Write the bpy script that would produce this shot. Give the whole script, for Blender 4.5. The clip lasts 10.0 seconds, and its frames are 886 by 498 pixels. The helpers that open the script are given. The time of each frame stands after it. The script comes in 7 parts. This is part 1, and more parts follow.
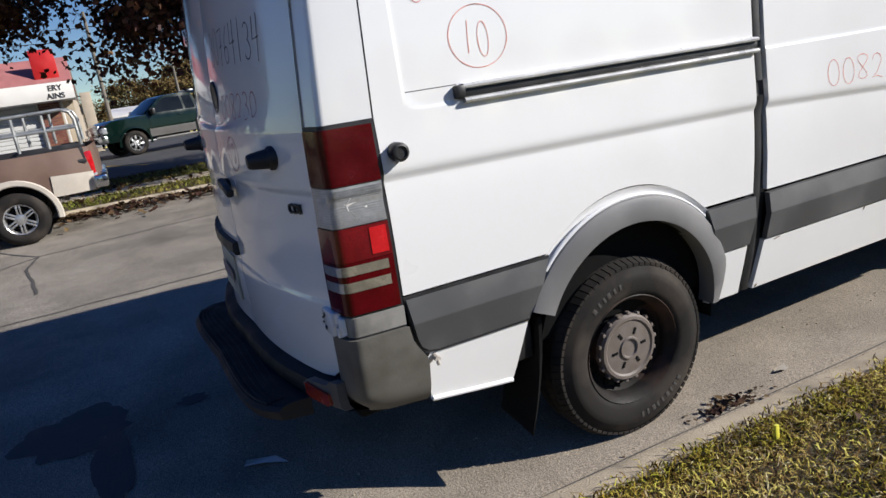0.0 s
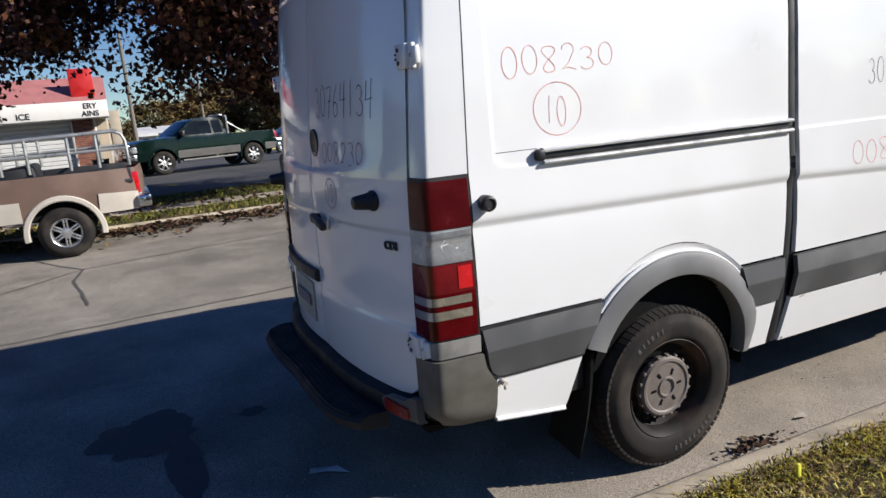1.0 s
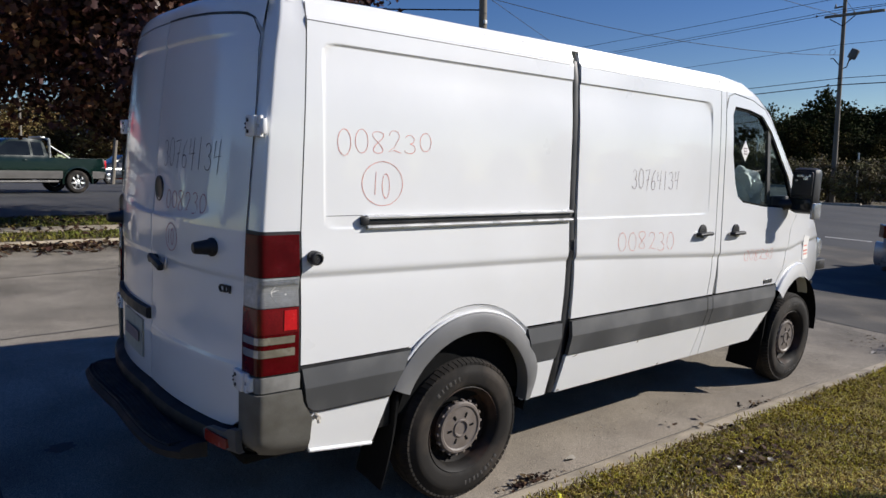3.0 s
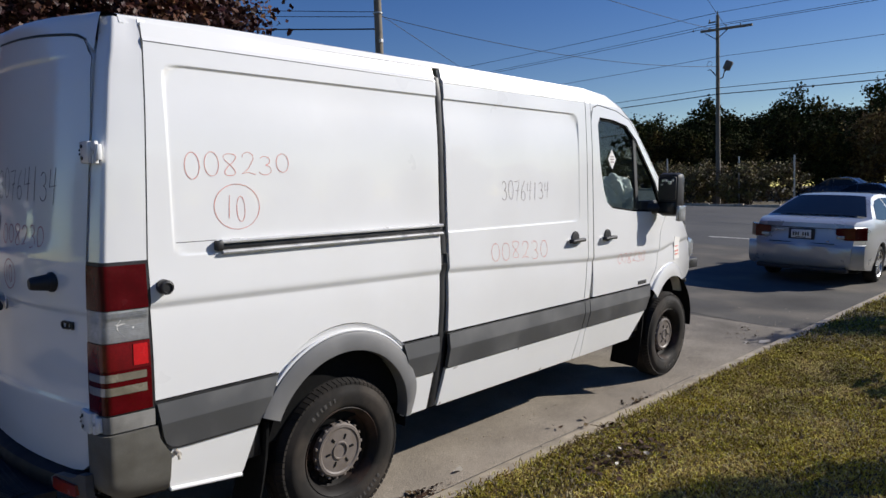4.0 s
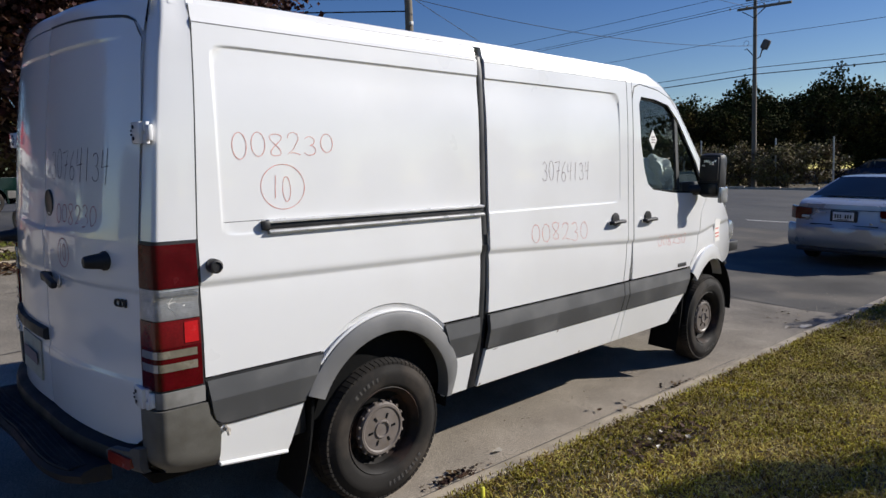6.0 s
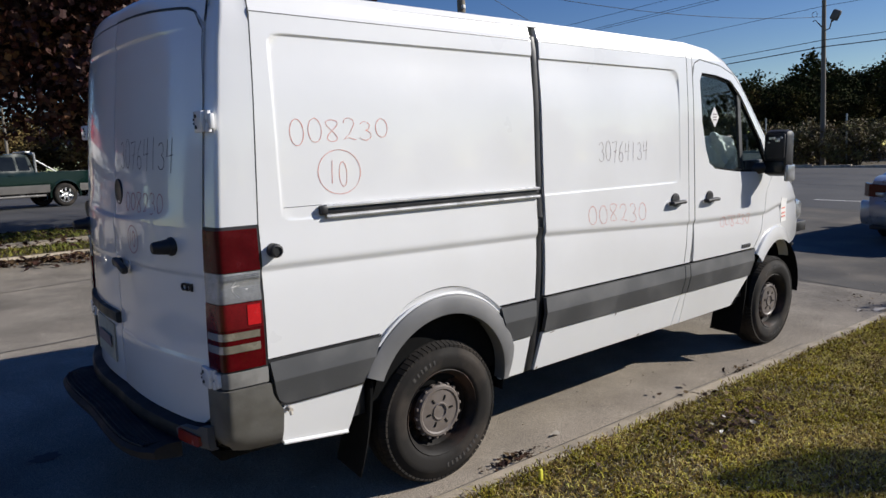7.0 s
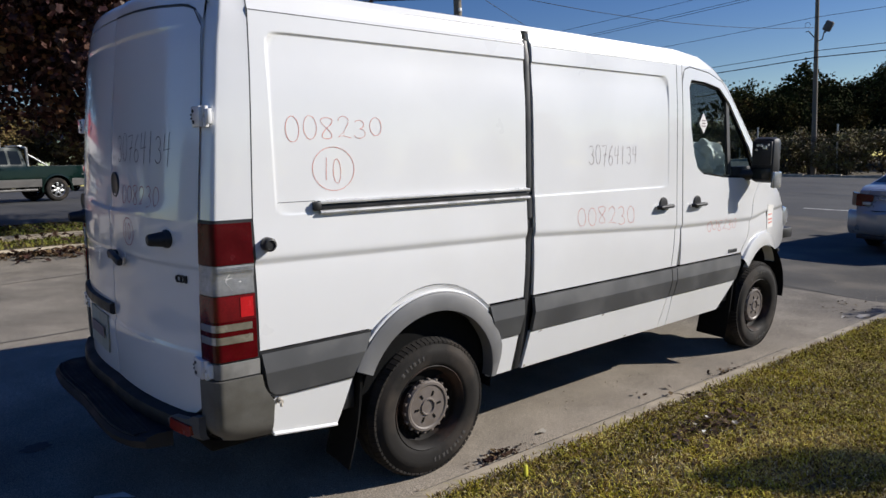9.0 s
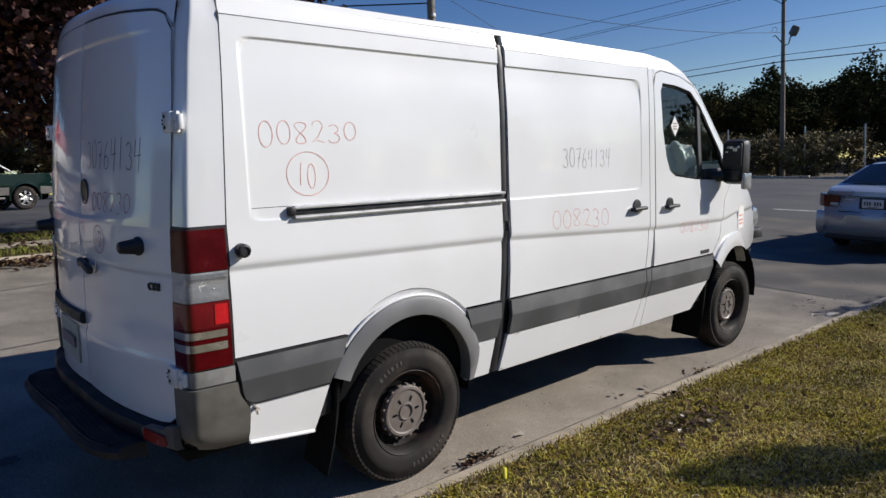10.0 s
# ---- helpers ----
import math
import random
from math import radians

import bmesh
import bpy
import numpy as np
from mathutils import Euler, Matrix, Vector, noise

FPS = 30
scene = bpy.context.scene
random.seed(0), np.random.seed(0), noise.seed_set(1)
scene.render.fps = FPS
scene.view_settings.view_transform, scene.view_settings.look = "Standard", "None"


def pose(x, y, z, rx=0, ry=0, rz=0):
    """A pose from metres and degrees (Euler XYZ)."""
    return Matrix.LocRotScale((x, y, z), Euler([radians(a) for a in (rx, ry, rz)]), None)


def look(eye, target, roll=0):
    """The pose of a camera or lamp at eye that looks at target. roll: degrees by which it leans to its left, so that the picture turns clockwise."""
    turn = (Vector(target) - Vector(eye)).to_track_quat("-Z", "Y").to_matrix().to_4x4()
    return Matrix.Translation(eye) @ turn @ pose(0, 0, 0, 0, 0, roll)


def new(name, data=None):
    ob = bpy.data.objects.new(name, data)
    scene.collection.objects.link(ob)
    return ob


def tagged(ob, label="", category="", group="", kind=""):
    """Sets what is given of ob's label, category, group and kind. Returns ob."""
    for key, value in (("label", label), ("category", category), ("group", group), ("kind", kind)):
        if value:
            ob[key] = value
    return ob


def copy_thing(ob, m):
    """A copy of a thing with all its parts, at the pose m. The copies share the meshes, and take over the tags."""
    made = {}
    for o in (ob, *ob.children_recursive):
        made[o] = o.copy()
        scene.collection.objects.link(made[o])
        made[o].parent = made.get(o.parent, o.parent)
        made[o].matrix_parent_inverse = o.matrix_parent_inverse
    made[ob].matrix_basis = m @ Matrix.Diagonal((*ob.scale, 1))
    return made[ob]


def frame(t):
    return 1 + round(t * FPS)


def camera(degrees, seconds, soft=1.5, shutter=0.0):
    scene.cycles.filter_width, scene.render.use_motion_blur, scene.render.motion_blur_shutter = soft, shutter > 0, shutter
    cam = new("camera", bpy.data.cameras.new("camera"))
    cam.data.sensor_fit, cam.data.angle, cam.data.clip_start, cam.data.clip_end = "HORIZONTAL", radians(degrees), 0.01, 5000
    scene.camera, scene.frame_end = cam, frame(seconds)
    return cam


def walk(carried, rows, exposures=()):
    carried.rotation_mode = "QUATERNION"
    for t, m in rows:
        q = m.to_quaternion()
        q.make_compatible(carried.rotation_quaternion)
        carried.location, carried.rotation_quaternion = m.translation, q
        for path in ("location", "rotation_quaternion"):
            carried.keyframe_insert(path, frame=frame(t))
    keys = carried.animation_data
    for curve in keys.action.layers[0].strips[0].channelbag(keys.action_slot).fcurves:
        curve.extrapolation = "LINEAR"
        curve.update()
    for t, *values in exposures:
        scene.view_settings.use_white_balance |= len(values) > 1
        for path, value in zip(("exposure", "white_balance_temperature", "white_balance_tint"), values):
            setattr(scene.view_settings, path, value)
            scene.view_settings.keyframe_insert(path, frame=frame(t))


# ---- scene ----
cam = camera(66.5, 10.0)
PATH = [
    (0, (2.025, -0.503, 1.513), (0.251, 0.305, 1.068), -9.3),
    (0.5, (2.093, -0.758, 1.551), (0.367, 0.075, 0.978), -5.6),
    (1, (2.222, -0.872, 1.628), (0.426, -0.061, 1.288), -5.8),
    (1.5, (2.423, -0.863, 1.603), (0.624, -0.097, 1.181), -6.6),
    (2, (2.512, -0.951, 1.625), (0.768, -0.032, 1.291), -3.0),
    (2.3, (2.528, -1.001, 1.648), (0.9, 0.102, 1.283), 0.3),
    (2.5, (2.542, -1.048, 1.657), (0.959, 0.121, 1.296), 2.2),
    (3, (2.619, -1.032, 1.681), (1.055, 0.199, 1.484), 0.6),
    (3.2, (2.638, -0.977, 1.734), (1.144, 0.333, 1.51), 0.8),
    (4.3, (2.794, -0.852, 1.664), (1.419, 0.593, 1.517), -2.3),
    (4.5, (2.787, -0.856, 1.669), (1.427, 0.601, 1.507), -2.0),
    (5, (2.77, -0.877, 1.67), (1.37, 0.543, 1.516), -2.0),
    (6.5, (2.703, -0.904, 1.657), (1.202, 0.398, 1.434), -2.6),
    (7, (2.714, -0.905, 1.651), (1.157, 0.328, 1.421), -3.2),
    (7.5, (2.73, -0.906, 1.64), (1.189, 0.346, 1.399), -2.9),
    (8, (2.737, -0.916, 1.638), (1.206, 0.344, 1.38), -2.6),
    (8.5, (2.755, -0.927, 1.644), (1.232, 0.351, 1.427), -2.0),
    (9, (2.769, -0.94, 1.635), (1.225, 0.312, 1.411), -2.1),
    (9.5, (2.764, -0.935, 1.633), (1.277, 0.384, 1.412), -1.9),
    (10, (2.77, -0.938, 1.631), (1.27, 0.368, 1.418), -2.6),
]
walk(cam, [(t, look(eye, target, roll)) for t, eye, target, roll in PATH],
     [(0, 0.55), (0.5, 0.64), (1.5, 0.62), (2.5, 0.46), (4.5, 0.36), (10, 0.36)])

# ---- world, sun ----
SUN = Vector((1.09, 1.64, 1.0)).normalized()
world = bpy.data.worlds.new("world")
scene.world = world
world.use_nodes = True
wn = world.node_tree
sky = wn.nodes.new("ShaderNodeTexSky")
sky.sky_type, sky.sun_disc = "NISHITA", False
sky.sun_elevation = math.asin(SUN.z)
sky.sun_rotation = math.atan2(SUN.x, SUN.y)
sky.air_density, sky.dust_density, sky.ozone_density = 1.0, 0.04, 1.6
tone = wn.nodes.new("ShaderNodeHueSaturation")
tone.inputs["Saturation"].default_value = 1.4
tone.inputs["Hue"].default_value = 0.522
wn.links.new(sky.outputs[0], tone.inputs["Color"])
wn.links.new(tone.outputs[0], wn.nodes["Background"].inputs[0])
wn.nodes["Background"].inputs[1].default_value = 0.066
lamp = bpy.data.lights.new("sun", "SUN")
lamp.energy, lamp.angle, lamp.color = 4.55, radians(0.53), (1.0, 0.955, 0.89)
sun = new("sun", lamp)
sun.matrix_world = look(SUN * 50, (0, 0, 0))


# ---- materials ----
def mat(name, color, rough=0.6, metal=0.0, var=0.12, scale=6.0, fine=60.0, bump=0.15, dist=0.004, tint=None, tint_amount=0.0,
        tint_scale=2.0, coat=0.0, per_object=0.0, per_island=0.0, stretch=(1, 1, 1), spec=0.5, rvar=0.15):
    """A surface with grain at two scales, stains of a second colour and fine relief."""
    m = bpy.data.materials.new(name)
    m.use_nodes = True
    nt = m.node_tree
    nd, ln = nt.nodes, nt.links
    b = nd["Principled BSDF"]
    b.inputs["Metallic"].default_value = metal
    b.inputs["Coat Weight"].default_value = coat
    b.inputs["Coat Roughness"].default_value = 0.04
    b.inputs["Specular IOR Level"].default_value = spec
    co = nd.new("ShaderNodeTexCoord")
    mp = nd.new("ShaderNodeMapping")
    mp.inputs["Scale"].default_value = stretch
    ln.new(co.outputs["Object"], mp.inputs[0])

    def tex(sc, detail=4.0):
        n = nd.new("ShaderNodeTexNoise")
        n.inputs["Scale"].default_value, n.inputs["Detail"].default_value = sc, detail
        ln.new(mp.outputs[0], n.inputs["Vector"])
        return n.outputs["Fac"]

    def mixc(kind, fac, a, c):
        n = nd.new("ShaderNodeMix")
        n.data_type, n.blend_type = "RGBA", kind
        for sock, v in ((n.inputs[0], fac), (n.inputs[6], a), (n.inputs[7], c)):
            if hasattr(v, "is_linked"):
                ln.new(v, sock)
            else:
                sock.default_value = v if not isinstance(v, tuple) else (*v, 1)
        return n.outputs[2]

    def ramp(v, lo, hi, a=0.0, c=1.0):
        n = nd.new("ShaderNodeMapRange")
        n.inputs[1].default_value, n.inputs[2].default_value, n.inputs[3].default_value, n.inputs[4].default_value = lo, hi, a, c
        ln.new(v, n.inputs[0])
        return n.outputs[0]

    big, small = tex(scale), tex(fine)
    c = mixc("MIX", ramp(big, 0.3, 0.7), tuple(v * (1 - var) for v in color), tuple(min(1, v * (1 + var)) for v in color))
    c = mixc("MIX", ramp(small, 0.3, 0.7, 0.0, 0.6), c, tuple(v * (1 - var * 1.3) for v in color))
    if tint:
        c = mixc("MIX", ramp(tex(tint_scale, 6.0), 0.48, 0.68, 0.0, tint_amount), c, tint)
    if per_object or per_island:
        if per_object:
            src, k = nd.new("ShaderNodeObjectInfo").outputs["Random"], per_object
        else:
            src, k = nd.new("ShaderNodeNewGeometry").outputs["Random Per Island"], per_island
        hs = nd.new("ShaderNodeHueSaturation")
        ln.new(ramp(src, 0, 1, 1 - k, 1 + k), hs.inputs["Value"])
        ln.new(ramp(src, 0, 1, 0.5 - k * 0.05, 0.5 + k * 0.05), hs.inputs["Hue"])
        ln.new(c, hs.inputs["Color"])
        c = hs.outputs[0]
    ln.new(c, b.inputs["Base Color"])
    ln.new(ramp(big, 0.3, 0.7, max(0.02, rough - rvar), min(1, rough + rvar)), b.inputs["Roughness"])
    if bump:
        bp = nd.new("ShaderNodeBump")
        bp.inputs["Strength"].default_value, bp.inputs["Distance"].default_value = bump, dist
        ln.new(small, bp.inputs["Height"])
        ln.new(bp.outputs[0], b.inputs["Normal"])
    return m


def glass(name, color, rough=0.0, alpha=1.0):
    """A thin tinted pane: light passes straight through, the coat gives the gloss."""
    m = bpy.data.materials.new(name)
    m.use_nodes = True
    b = m.node_tree.nodes["Principled BSDF"]
    b.inputs["Base Color"].default_value = (*color, 1)
    b.inputs["Roughness"].default_value = rough
    b.inputs["Transmission Weight"].default_value = alpha
    b.inputs["IOR"].default_value = 1.02
    b.inputs["Coat Weight"].default_value = 1.0
    b.inputs["Coat Roughness"].default_value = 0.01
    return m


WHITE = mat("white paint", (0.785, 0.785, 0.785), 0.32, var=0.015, scale=1.5, fine=9, bump=0.02, dist=0.002, coat=1.0, rvar=0.05,
            tint=(0.66, 0.645, 0.61), tint_amount=0.22, tint_scale=1.3)
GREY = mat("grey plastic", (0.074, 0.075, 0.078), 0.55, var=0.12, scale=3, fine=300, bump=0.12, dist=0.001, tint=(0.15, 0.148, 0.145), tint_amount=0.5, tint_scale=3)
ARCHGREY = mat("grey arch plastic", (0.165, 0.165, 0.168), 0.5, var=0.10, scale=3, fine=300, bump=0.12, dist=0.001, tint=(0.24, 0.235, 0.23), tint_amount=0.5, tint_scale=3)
BUMPER = mat("faded bumper plastic", (0.27, 0.262, 0.245), 0.6, var=0.14, scale=5, fine=200, bump=0.12, dist=0.001, tint=(0.13, 0.125, 0.115), tint_amount=0.8, tint_scale=7)
DARKBUMP = mat("dirty bumper plastic", (0.135, 0.128, 0.112), 0.6, var=0.2, scale=4, fine=200, bump=0.12, dist=0.001, tint=(0.065, 0.058, 0.045), tint_amount=0.85, tint_scale=5)
STEPGREY = mat("black step plastic", (0.017, 0.0175, 0.020), 0.6, var=0.25, scale=7, fine=160, bump=0.2, dist=0.001, spec=0.3)
CREAM = mat("yellowed lens strip", (0.21, 0.19, 0.145), 0.2, var=0.25, scale=20, fine=150, bump=0.25, dist=0.001, coat=0.6)
BLACK = mat("black plastic", (0.018, 0.018, 0.02), 0.5, var=0.2, scale=8, fine=250, bump=0.1, dist=0.001)
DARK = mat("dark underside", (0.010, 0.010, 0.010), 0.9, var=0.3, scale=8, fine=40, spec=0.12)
RUBBER = mat("tyre rubber", (0.021, 0.019, 0.0175), 0.8, var=0.25, scale=7, fine=150, bump=0.2, dist=0.001, spec=0.2, tint=(0.062, 0.050, 0.041), tint_amount=0.7, tint_scale=5)
LETTER = mat("raised tyre lettering", (0.050, 0.046, 0.043), 0.75, var=0.2, scale=20, fine=150)
STEEL = mat("painted steel rim", (0.013, 0.011, 0.010), 0.65, spec=0.25, var=0.3, scale=12, fine=120, tint=(0.10, 0.055, 0.038), tint_amount=0.6, tint_scale=5)
HUBCAP = mat("grey hub cap", (0.165, 0.14, 0.125), 0.55, var=0.15, scale=14, fine=120, tint=(0.10, 0.075, 0.055), tint_amount=0.6, tint_scale=9)
ALLOY = mat("alloy rim", (0.55, 0.55, 0.55), 0.3, metal=0.8, var=0.15, scale=14, fine=90)
CHROME = mat("bright metal", (0.62, 0.62, 0.62), 0.22, metal=1.0, var=0.08, scale=8, fine=80, bump=0.05)
REDLENS = mat("red lens", (0.085, 0.0015, 0.004), 0.13, var=0.25, scale=14, fine=90, bump=0.15, dist=0.002, coat=0.15, spec=0.3)
BRAKELENS = mat("brake lens", (0.15, 0.003, 0.006), 0.13, var=0.35, scale=10, fine=120, bump=0.2, dist=0.002, coat=0.6)
REDLENS2 = mat("bright red lens", (0.55, 0.010, 0.014), 0.14, var=0.2, scale=14, fine=90, bump=0.15, dist=0.002, coat=0.6)
CLEARLENS = mat("clear lens", (0.48, 0.49, 0.50), 0.1, metal=0.4, var=0.25, scale=9, fine=70, bump=0.2, dist=0.002, coat=0.6)
ORANGELENS = mat("orange lens", (0.24, 0.022, 0.012), 0.2, var=0.2, scale=20, fine=90, coat=0.5)
ASPHALT = mat("asphalt", (0.27, 0.243, 0.205), 0.9, var=0.42, scale=0.8, fine=95, bump=0.5, dist=0.005, tint=(0.31, 0.275, 0.228), tint_amount=0.7, tint_scale=0.6, spec=0.12)


def kerb_dust(m, colour, x0, slope, reach, amount):
    """Pale grit that has washed up along the kerb line x = x0 + slope * y."""
    nd, ln = m.node_tree.nodes, m.node_tree.links
    base = nd["Principled BSDF"].inputs["Base Color"]
    old = base.links[0].from_socket
    co, sep = nd.new("ShaderNodeTexCoord"), nd.new("ShaderNodeSeparateXYZ")
    ln.new(co.outputs["Object"], sep.inputs[0])
    wob = nd.new("ShaderNodeTexNoise")
    wob.inputs["Scale"].default_value, wob.inputs["Detail"].default_value = 1.7, 7.0
    ln.new(co.outputs["Object"], wob.inputs["Vector"])
    a, b, c = (nd.new("ShaderNodeMath") for k in range(3))
    a.operation, b.operation, c.operation = "MULTIPLY_ADD", "SUBTRACT", "MULTIPLY_ADD"
    ln.new(sep.outputs[1], a.inputs[0])
    a.inputs[1].default_value, a.inputs[2].default_value = slope, x0
    ln.new(sep.outputs[0], b.inputs[0])
    ln.new(a.outputs[0], b.inputs[1])
    ln.new(wob.outputs["Fac"], c.inputs[0])
    c.inputs[1].default_value = 1.6
    ln.new(b.outputs[0], c.inputs[2])
    rg = nd.new("ShaderNodeMapRange")
    rg.inputs[1].default_value, rg.inputs[2].default_value, rg.inputs[4].default_value = 0.8 - reach, 0.75, amount
    ln.new(c.outputs[0], rg.inputs[0])
    mx = nd.new("ShaderNodeMix")
    mx.data_type = "RGBA"
    far = nd.new("ShaderNodeMapRange")
    far.inputs[1].default_value, far.inputs[2].default_value, far.inputs[3].default_value, far.inputs[4].default_value = 3.5, 7.5, 1.0, 0.12
    ln.new(sep.outputs[1], far.inputs[0])
    both = nd.new("ShaderNodeMath")
    both.operation = "MULTIPLY"
    ln.new(rg.outputs[0], both.inputs[0])
    ln.new(far.outputs[0], both.inputs[1])
    ln.new(both.outputs[0], mx.inputs[0])
    ln.new(old, mx.inputs[6])
    mx.inputs[7].default_value = (*colour, 1)
    # light and dark stones, at two sizes
    out = mx.outputs[2]
    for size, lo, hi in ((170.0, 0.55, 1.4), (420.0, 0.7, 1.3), (3.0, 0.88, 1.1)):
        n = nd.new("ShaderNodeTexNoise")
        n.inputs["Scale"].default_value, n.inputs["Detail"].default_value = size, 3.0
        ln.new(co.outputs["Object"], n.inputs["Vector"])
        r = nd.new("ShaderNodeMapRange")
        r.inputs[1].default_value, r.inputs[2].default_value, r.inputs[3].default_value, r.inputs[4].default_value = 0.34, 0.66, lo, hi
        ln.new(n.outputs["Fac"], r.inputs[0])
        k = nd.new("ShaderNodeMix")
        k.data_type, k.blend_type = "RGBA", "MULTIPLY"
        k.inputs[0].default_value = 1.0
        ln.new(out, k.inputs[6])
        ln.new(r.outputs[0], k.inputs[7])
        out = k.outputs[2]
    ln.new(out, base)


kerb_dust(ASPHALT, (0.37, 0.315, 0.25), 0.085, 0.03, 1.5, 0.75)
LOTASPH = mat("parking lot asphalt", (0.055, 0.055, 0.057), 0.95, var=0.25, scale=0.5, fine=90, bump=0.5, dist=0.006, tint=(0.09, 0.087, 0.084), tint_amount=0.6, tint_scale=0.3)
MOUTHASPH = mat("dark worn asphalt", (0.115, 0.109, 0.100), 0.9, var=0.35, scale=0.9, fine=110, bump=0.5, dist=0.005, tint=(0.24, 0.21, 0.17), tint_amount=0.75, tint_scale=0.55, spec=0.15)
CONCRETE = mat("concrete kerb", (0.53, 0.445, 0.33), 0.9, var=0.2, scale=4, fine=120, bump=0.6, dist=0.005, tint=(0.17, 0.15, 0.12), tint_amount=0.7, tint_scale=3)
SOIL = mat("lawn soil", (0.075, 0.058, 0.026), 0.95, var=0.3, scale=2.5, fine=70, bump=0.8, dist=0.02, tint=(0.17, 0.125, 0.07), tint_amount=0.8, tint_scale=1.2)
GRASS = mat("grass blades", (0.325, 0.238, 0.032), 0.75, var=0.5, scale=1.4, fine=30, bump=0, tint=(0.46, 0.33, 0.115), tint_amount=0.85, tint_scale=2.6, per_island=0.85, spec=0.2)
STRAW = mat("dead grass", (0.52, 0.43, 0.25), 0.8, var=0.3, scale=3, fine=30, bump=0, per_island=0.5, spec=0.2)
VERGEGRASS = mat("verge grass blades", (0.15, 0.155, 0.028), 0.75, var=0.35, scale=1.4, fine=30, bump=0, tint=(0.25, 0.17, 0.05), tint_amount=0.7, tint_scale=0.7, per_island=0.45, spec=0.2)
LEAFDRY = mat("dry fallen leaves", (0.085, 0.046, 0.028), 0.8, var=0.4, scale=8, fine=40, bump=0.1, per_island=0.75, spec=0.2)
MAPLE = mat("dark red maple leaves", (0.055, 0.022, 0.020), 0.5, var=0.35, scale=1.2, fine=20, bump=0, tint=(0.20, 0.075, 0.03), tint_amount=0.7, tint_scale=0.5, per_island=0.7, spec=0.25)
WOODS = mat("woodland leaves", (0.044, 0.048, 0.015), 0.95, var=0.5, scale=0.25, fine=8, bump=0, tint=(0.12, 0.055, 0.018), tint_amount=0.7, tint_scale=0.12, per_island=0.6, spec=0.05)
RUSSET = mat("russet woodland leaves", (0.17, 0.115, 0.05), 0.95, var=0.4, scale=0.25, fine=8, bump=0, tint=(0.10, 0.095, 0.035), tint_amount=0.6, tint_scale=0.12, per_island=0.5, spec=0.05)
SHRUB = mat("dry shrub leaves", (0.16, 0.125, 0.042), 0.8, var=0.4, scale=0.8, fine=12, bump=0, tint=(0.16, 0.075, 0.03), tint_amount=0.7, tint_scale=0.5, per_island=0.6)
BARK = mat("bark", (0.055, 0.045, 0.036), 0.95, var=0.35, scale=6, fine=40, bump=0.8, dist=0.02, stretch=(1, 1, 0.2))
POLEWOOD = mat("weathered pole wood", (0.20, 0.175, 0.14), 0.9, var=0.25, scale=3, fine=40, bump=0.5, dist=0.01, stretch=(1, 1, 0.1))
WIRE = mat("cable", (0.012, 0.012, 0.013), 0.7, bump=0)
MARKRED = mat("red marker", (0.76, 0.29, 0.24), 0.7, var=0.3, scale=30, fine=200, bump=0)
INK = mat("purple black marker", (0.035, 0.022, 0.04), 0.6, var=0.3, scale=30, fine=200, bump=0)
INKRED = mat("faded red marker", (0.48, 0.24, 0.27), 0.7, var=0.3, scale=30, fine=200, bump=0)
MARKBLK = mat("dark marker", (0.27, 0.21, 0.22), 0.7, var=0.3, scale=30, fine=200, bump=0)
SILVER = mat("silver car paint", (0.45, 0.458, 0.465), 0.3, metal=0.45, var=0.04, scale=3, fine=200, bump=0.02, coat=0.6, rvar=0.05)
GREEN = mat("dark green truck paint", (0.0025, 0.012, 0.0095), 0.16, var=0.15, scale=3, fine=60, bump=0.02, coat=0.15, spec=0.3, rvar=0.05)
TAUPE = mat("grey truck trim", (0.105, 0.10, 0.095), 0.5, var=0.1, scale=4, fine=60)
BROWN = mat("faded copper truck paint", (0.155, 0.098, 0.074), 0.45, var=0.12, scale=2, fine=60, bump=0.05, coat=0.2, tint=(0.26, 0.17, 0.13), tint_amount=0.6, tint_scale=1.2)
BEIGE = mat("beige truck trim", (0.52, 0.47, 0.40), 0.5, var=0.12, scale=4, fine=60)
NAVY = mat("dark car paint", (0.012, 0.014, 0.02), 0.25, var=0.15, scale=3, fine=60, bump=0.02, coat=0.6)
CARGLASS = mat("dark car glass", (0.010, 0.013, 0.015), 0.06, var=0.2, scale=2, fine=20, bump=0, rvar=0.02, spec=0.3)
ALU = mat("aluminium rail", (0.62, 0.62, 0.61), 0.35, metal=0.25, var=0.08, scale=8, fine=80, bump=0.05)
BAGWHITE = mat("white nylon", (0.72, 0.74, 0.72), 0.8, var=0.1, scale=9, fine=150, bump=0.3, dist=0.004)
GLASS = glass("window glass", (0.52, 0.68, 0.66))
MORTAR = mat("mortar", (0.36, 0.33, 0.29), 0.95, var=0.15, scale=8, fine=60, bump=0.3)
SIGNWHITE = mat("white sign board", (0.72, 0.70, 0.66), 0.6, var=0.06, scale=2, fine=30)
DOORWHITE = mat("white roller door", (0.66, 0.66, 0.64), 0.55, var=0.06, scale=2, fine=30, tint=(0.5, 0.48, 0.44), tint_amount=0.4)
ROOFRED = mat("faded red roof", (0.42, 0.16, 0.15), 0.8, var=0.15, scale=3, fine=40)
SIGNRED = mat("red sign", (0.55, 0.02, 0.02), 0.5, var=0.08, scale=3, fine=40)
TAN = mat("tan stucco", (0.48, 0.40, 0.30), 0.9, var=0.12, scale=3, fine=60)
